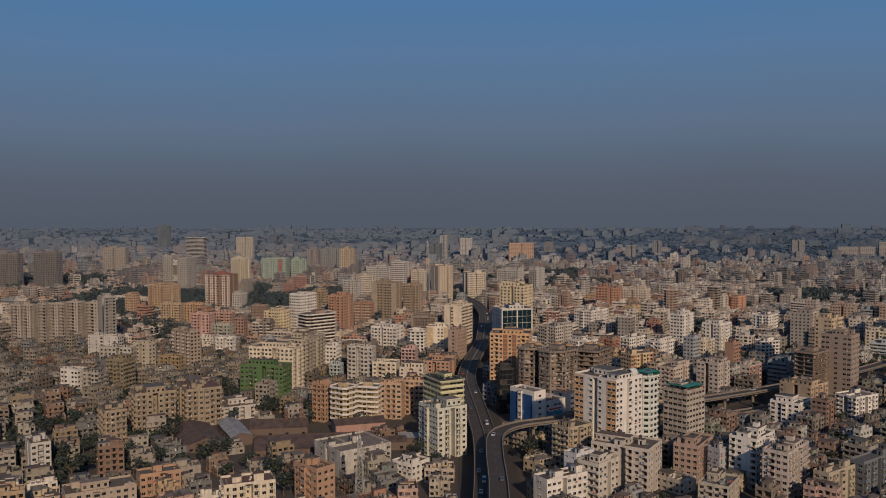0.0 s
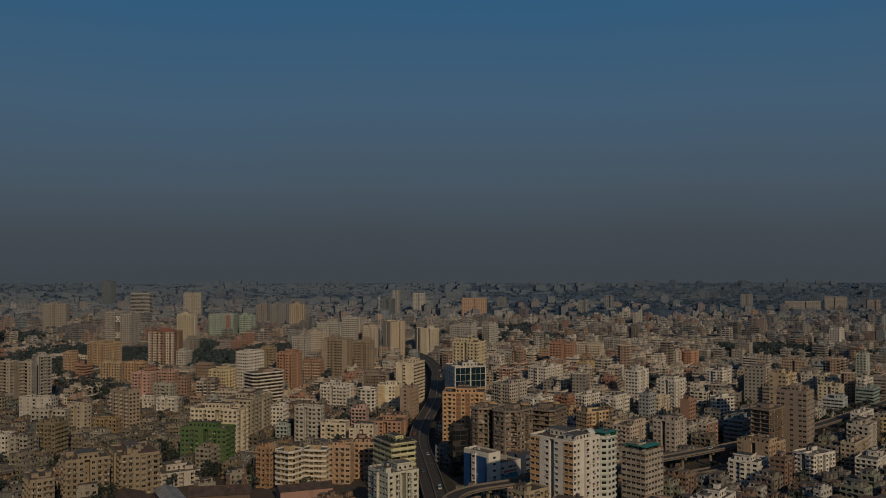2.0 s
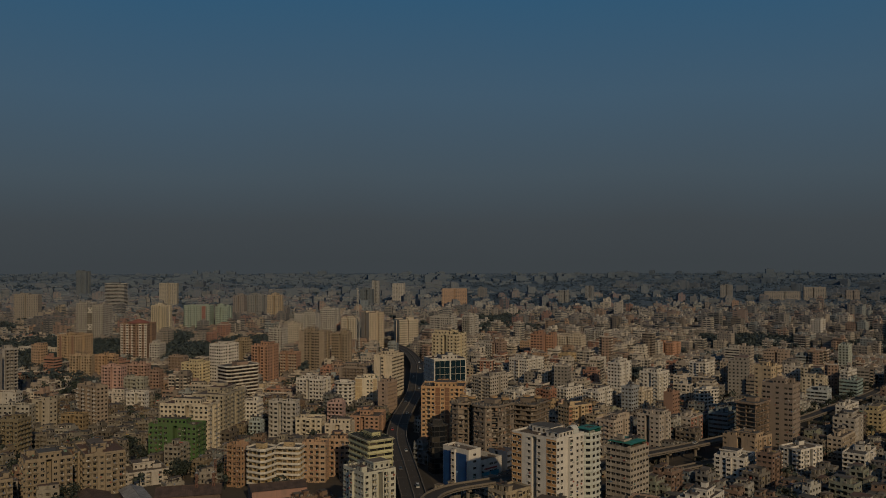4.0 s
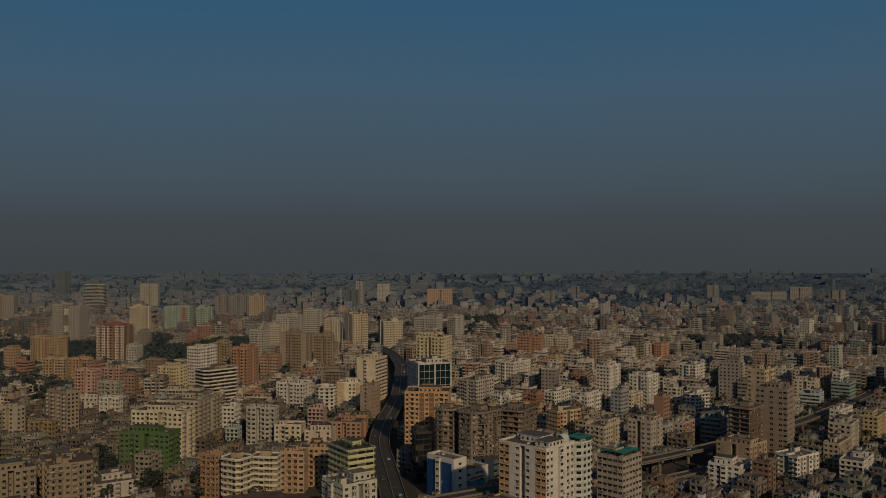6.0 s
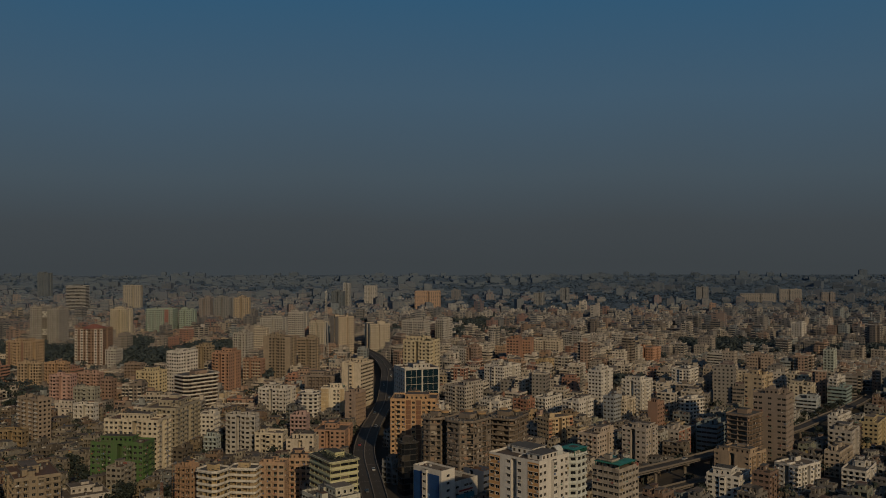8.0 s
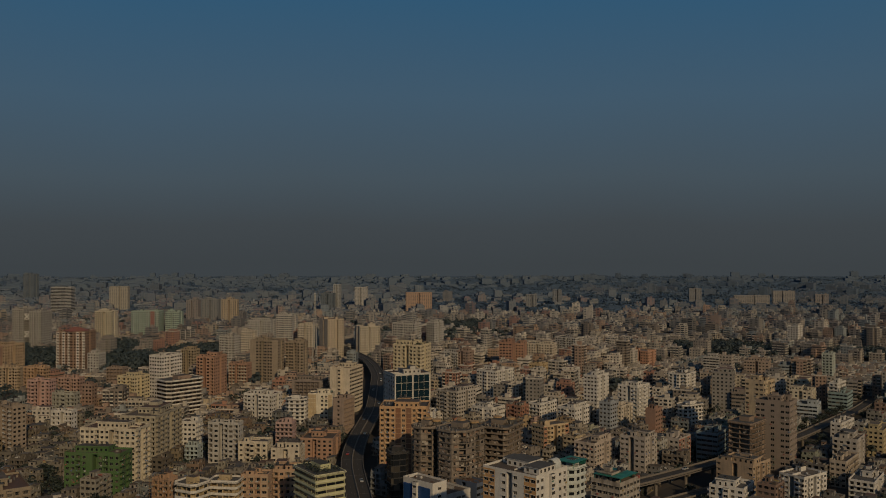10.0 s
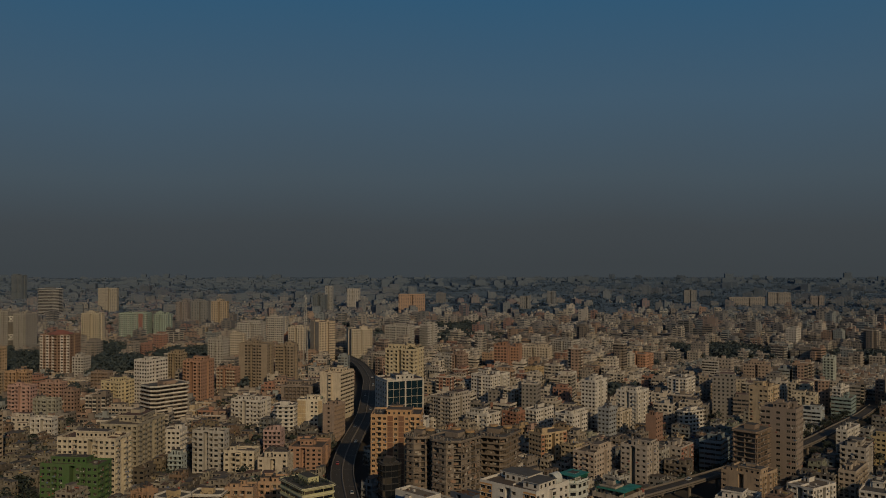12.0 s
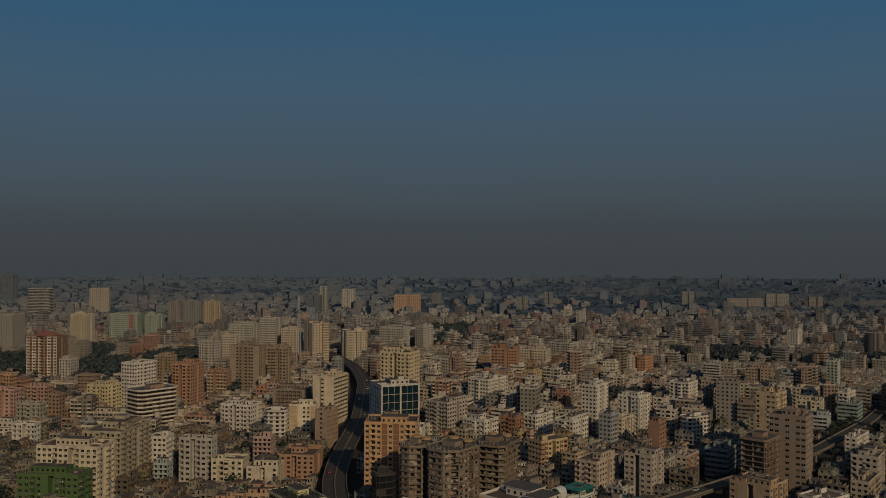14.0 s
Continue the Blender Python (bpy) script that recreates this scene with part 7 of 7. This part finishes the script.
def far_belt(y0, y1, cell, near, seed, tall, gaps, green):
    for turn, keep in ((-14, lambda x: x < -20), (-43, lambda x: x >= -20)):
        for x, y, rng in plots(turn, y0, y1, cell, seed + turn):
            big = 1.4 if rng.random() < 0.15 else 1.0
            w, d = rng.uniform(0.7, 1.05) * cell * big, rng.uniform(0.6, 1.0) * cell
            floors = (rng.choice(tall) if x > -20 else rng.choice([2, 3, 3, 3, 4, 4, 4])) + (rng.choice([1, 2, 3, 5]) if rng.random() < 0.16 else 0)
            open_share = gaps[0] + (0.13 if x < -180 and y < 1200 else 0) if x < 60 else gaps[1]
            if not keep(x) or on_way(x, y, max(w, d) * 0.6) or taken(x, y, w * 0.5):
                continue
            if rng.random() < open_share + 0.25 * math.sin(x / 130 + 2) * math.sin(y / 170):
                if rng.random() < green:
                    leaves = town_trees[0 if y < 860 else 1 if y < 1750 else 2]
                    for _ in range(2 if near else 3):
                        crown(leaves, rng, x + rng.uniform(-0.4, 0.4) * cell, y + rng.uniform(-0.4, 0.4) * cell, rng.uniform(8, 15), rng.uniform(3, 6) * (1 if near else 1.4), 36 if near else 16, 1.25 if near else 2.6, spread=y > 1750)
                continue
            if before_park(x, y):
                floors = min(floors, 2)
            far_house(x, y, (turn if y < 1750 else -math.degrees(math.atan2(x, y))) + 12 * math.sin(x / 310 + 1) + 9 * math.sin(y / 270) + rng.uniform(-6, 6), w, d, floors, near, rng)


far_belt(FAR_START, 1300, 14.5, True, 40, [2, 3, 3, 3, 4, 4, 4, 5, 5, 6, 6, 7], (0.27, 0.13), 0.6)
far_belt(1300, 1880, 17, False, 50, [2, 3, 3, 3, 4, 4, 5, 5, 6, 7], (0.26, 0.27), 0.7)
far_belt(1880, 2600, 24, False, 60, [2, 2, 2, 3, 3, 4, 4, 6], (0.45, 0.86), 0.6)
far_belt(2600, 4400, 34, False, 70, [1, 2, 2, 3, 3, 4, 5, 8], (0.62, 0.86), 0.3)
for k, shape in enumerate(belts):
    tagged(new("distant_houses", shape.mesh("distant_houses")), "mass of weathered plaster apartment houses with flat roofs" if k < 3 else "houses tinted smog grey towards the horizon", "houses", kind="stuff")
for shape in [garden_trees] + town_trees:
    tagged(new("town_trees", shape.mesh("town_trees")), "green trees scattered between the houses, the far ones tinted haze blue", "trees", kind="stuff")
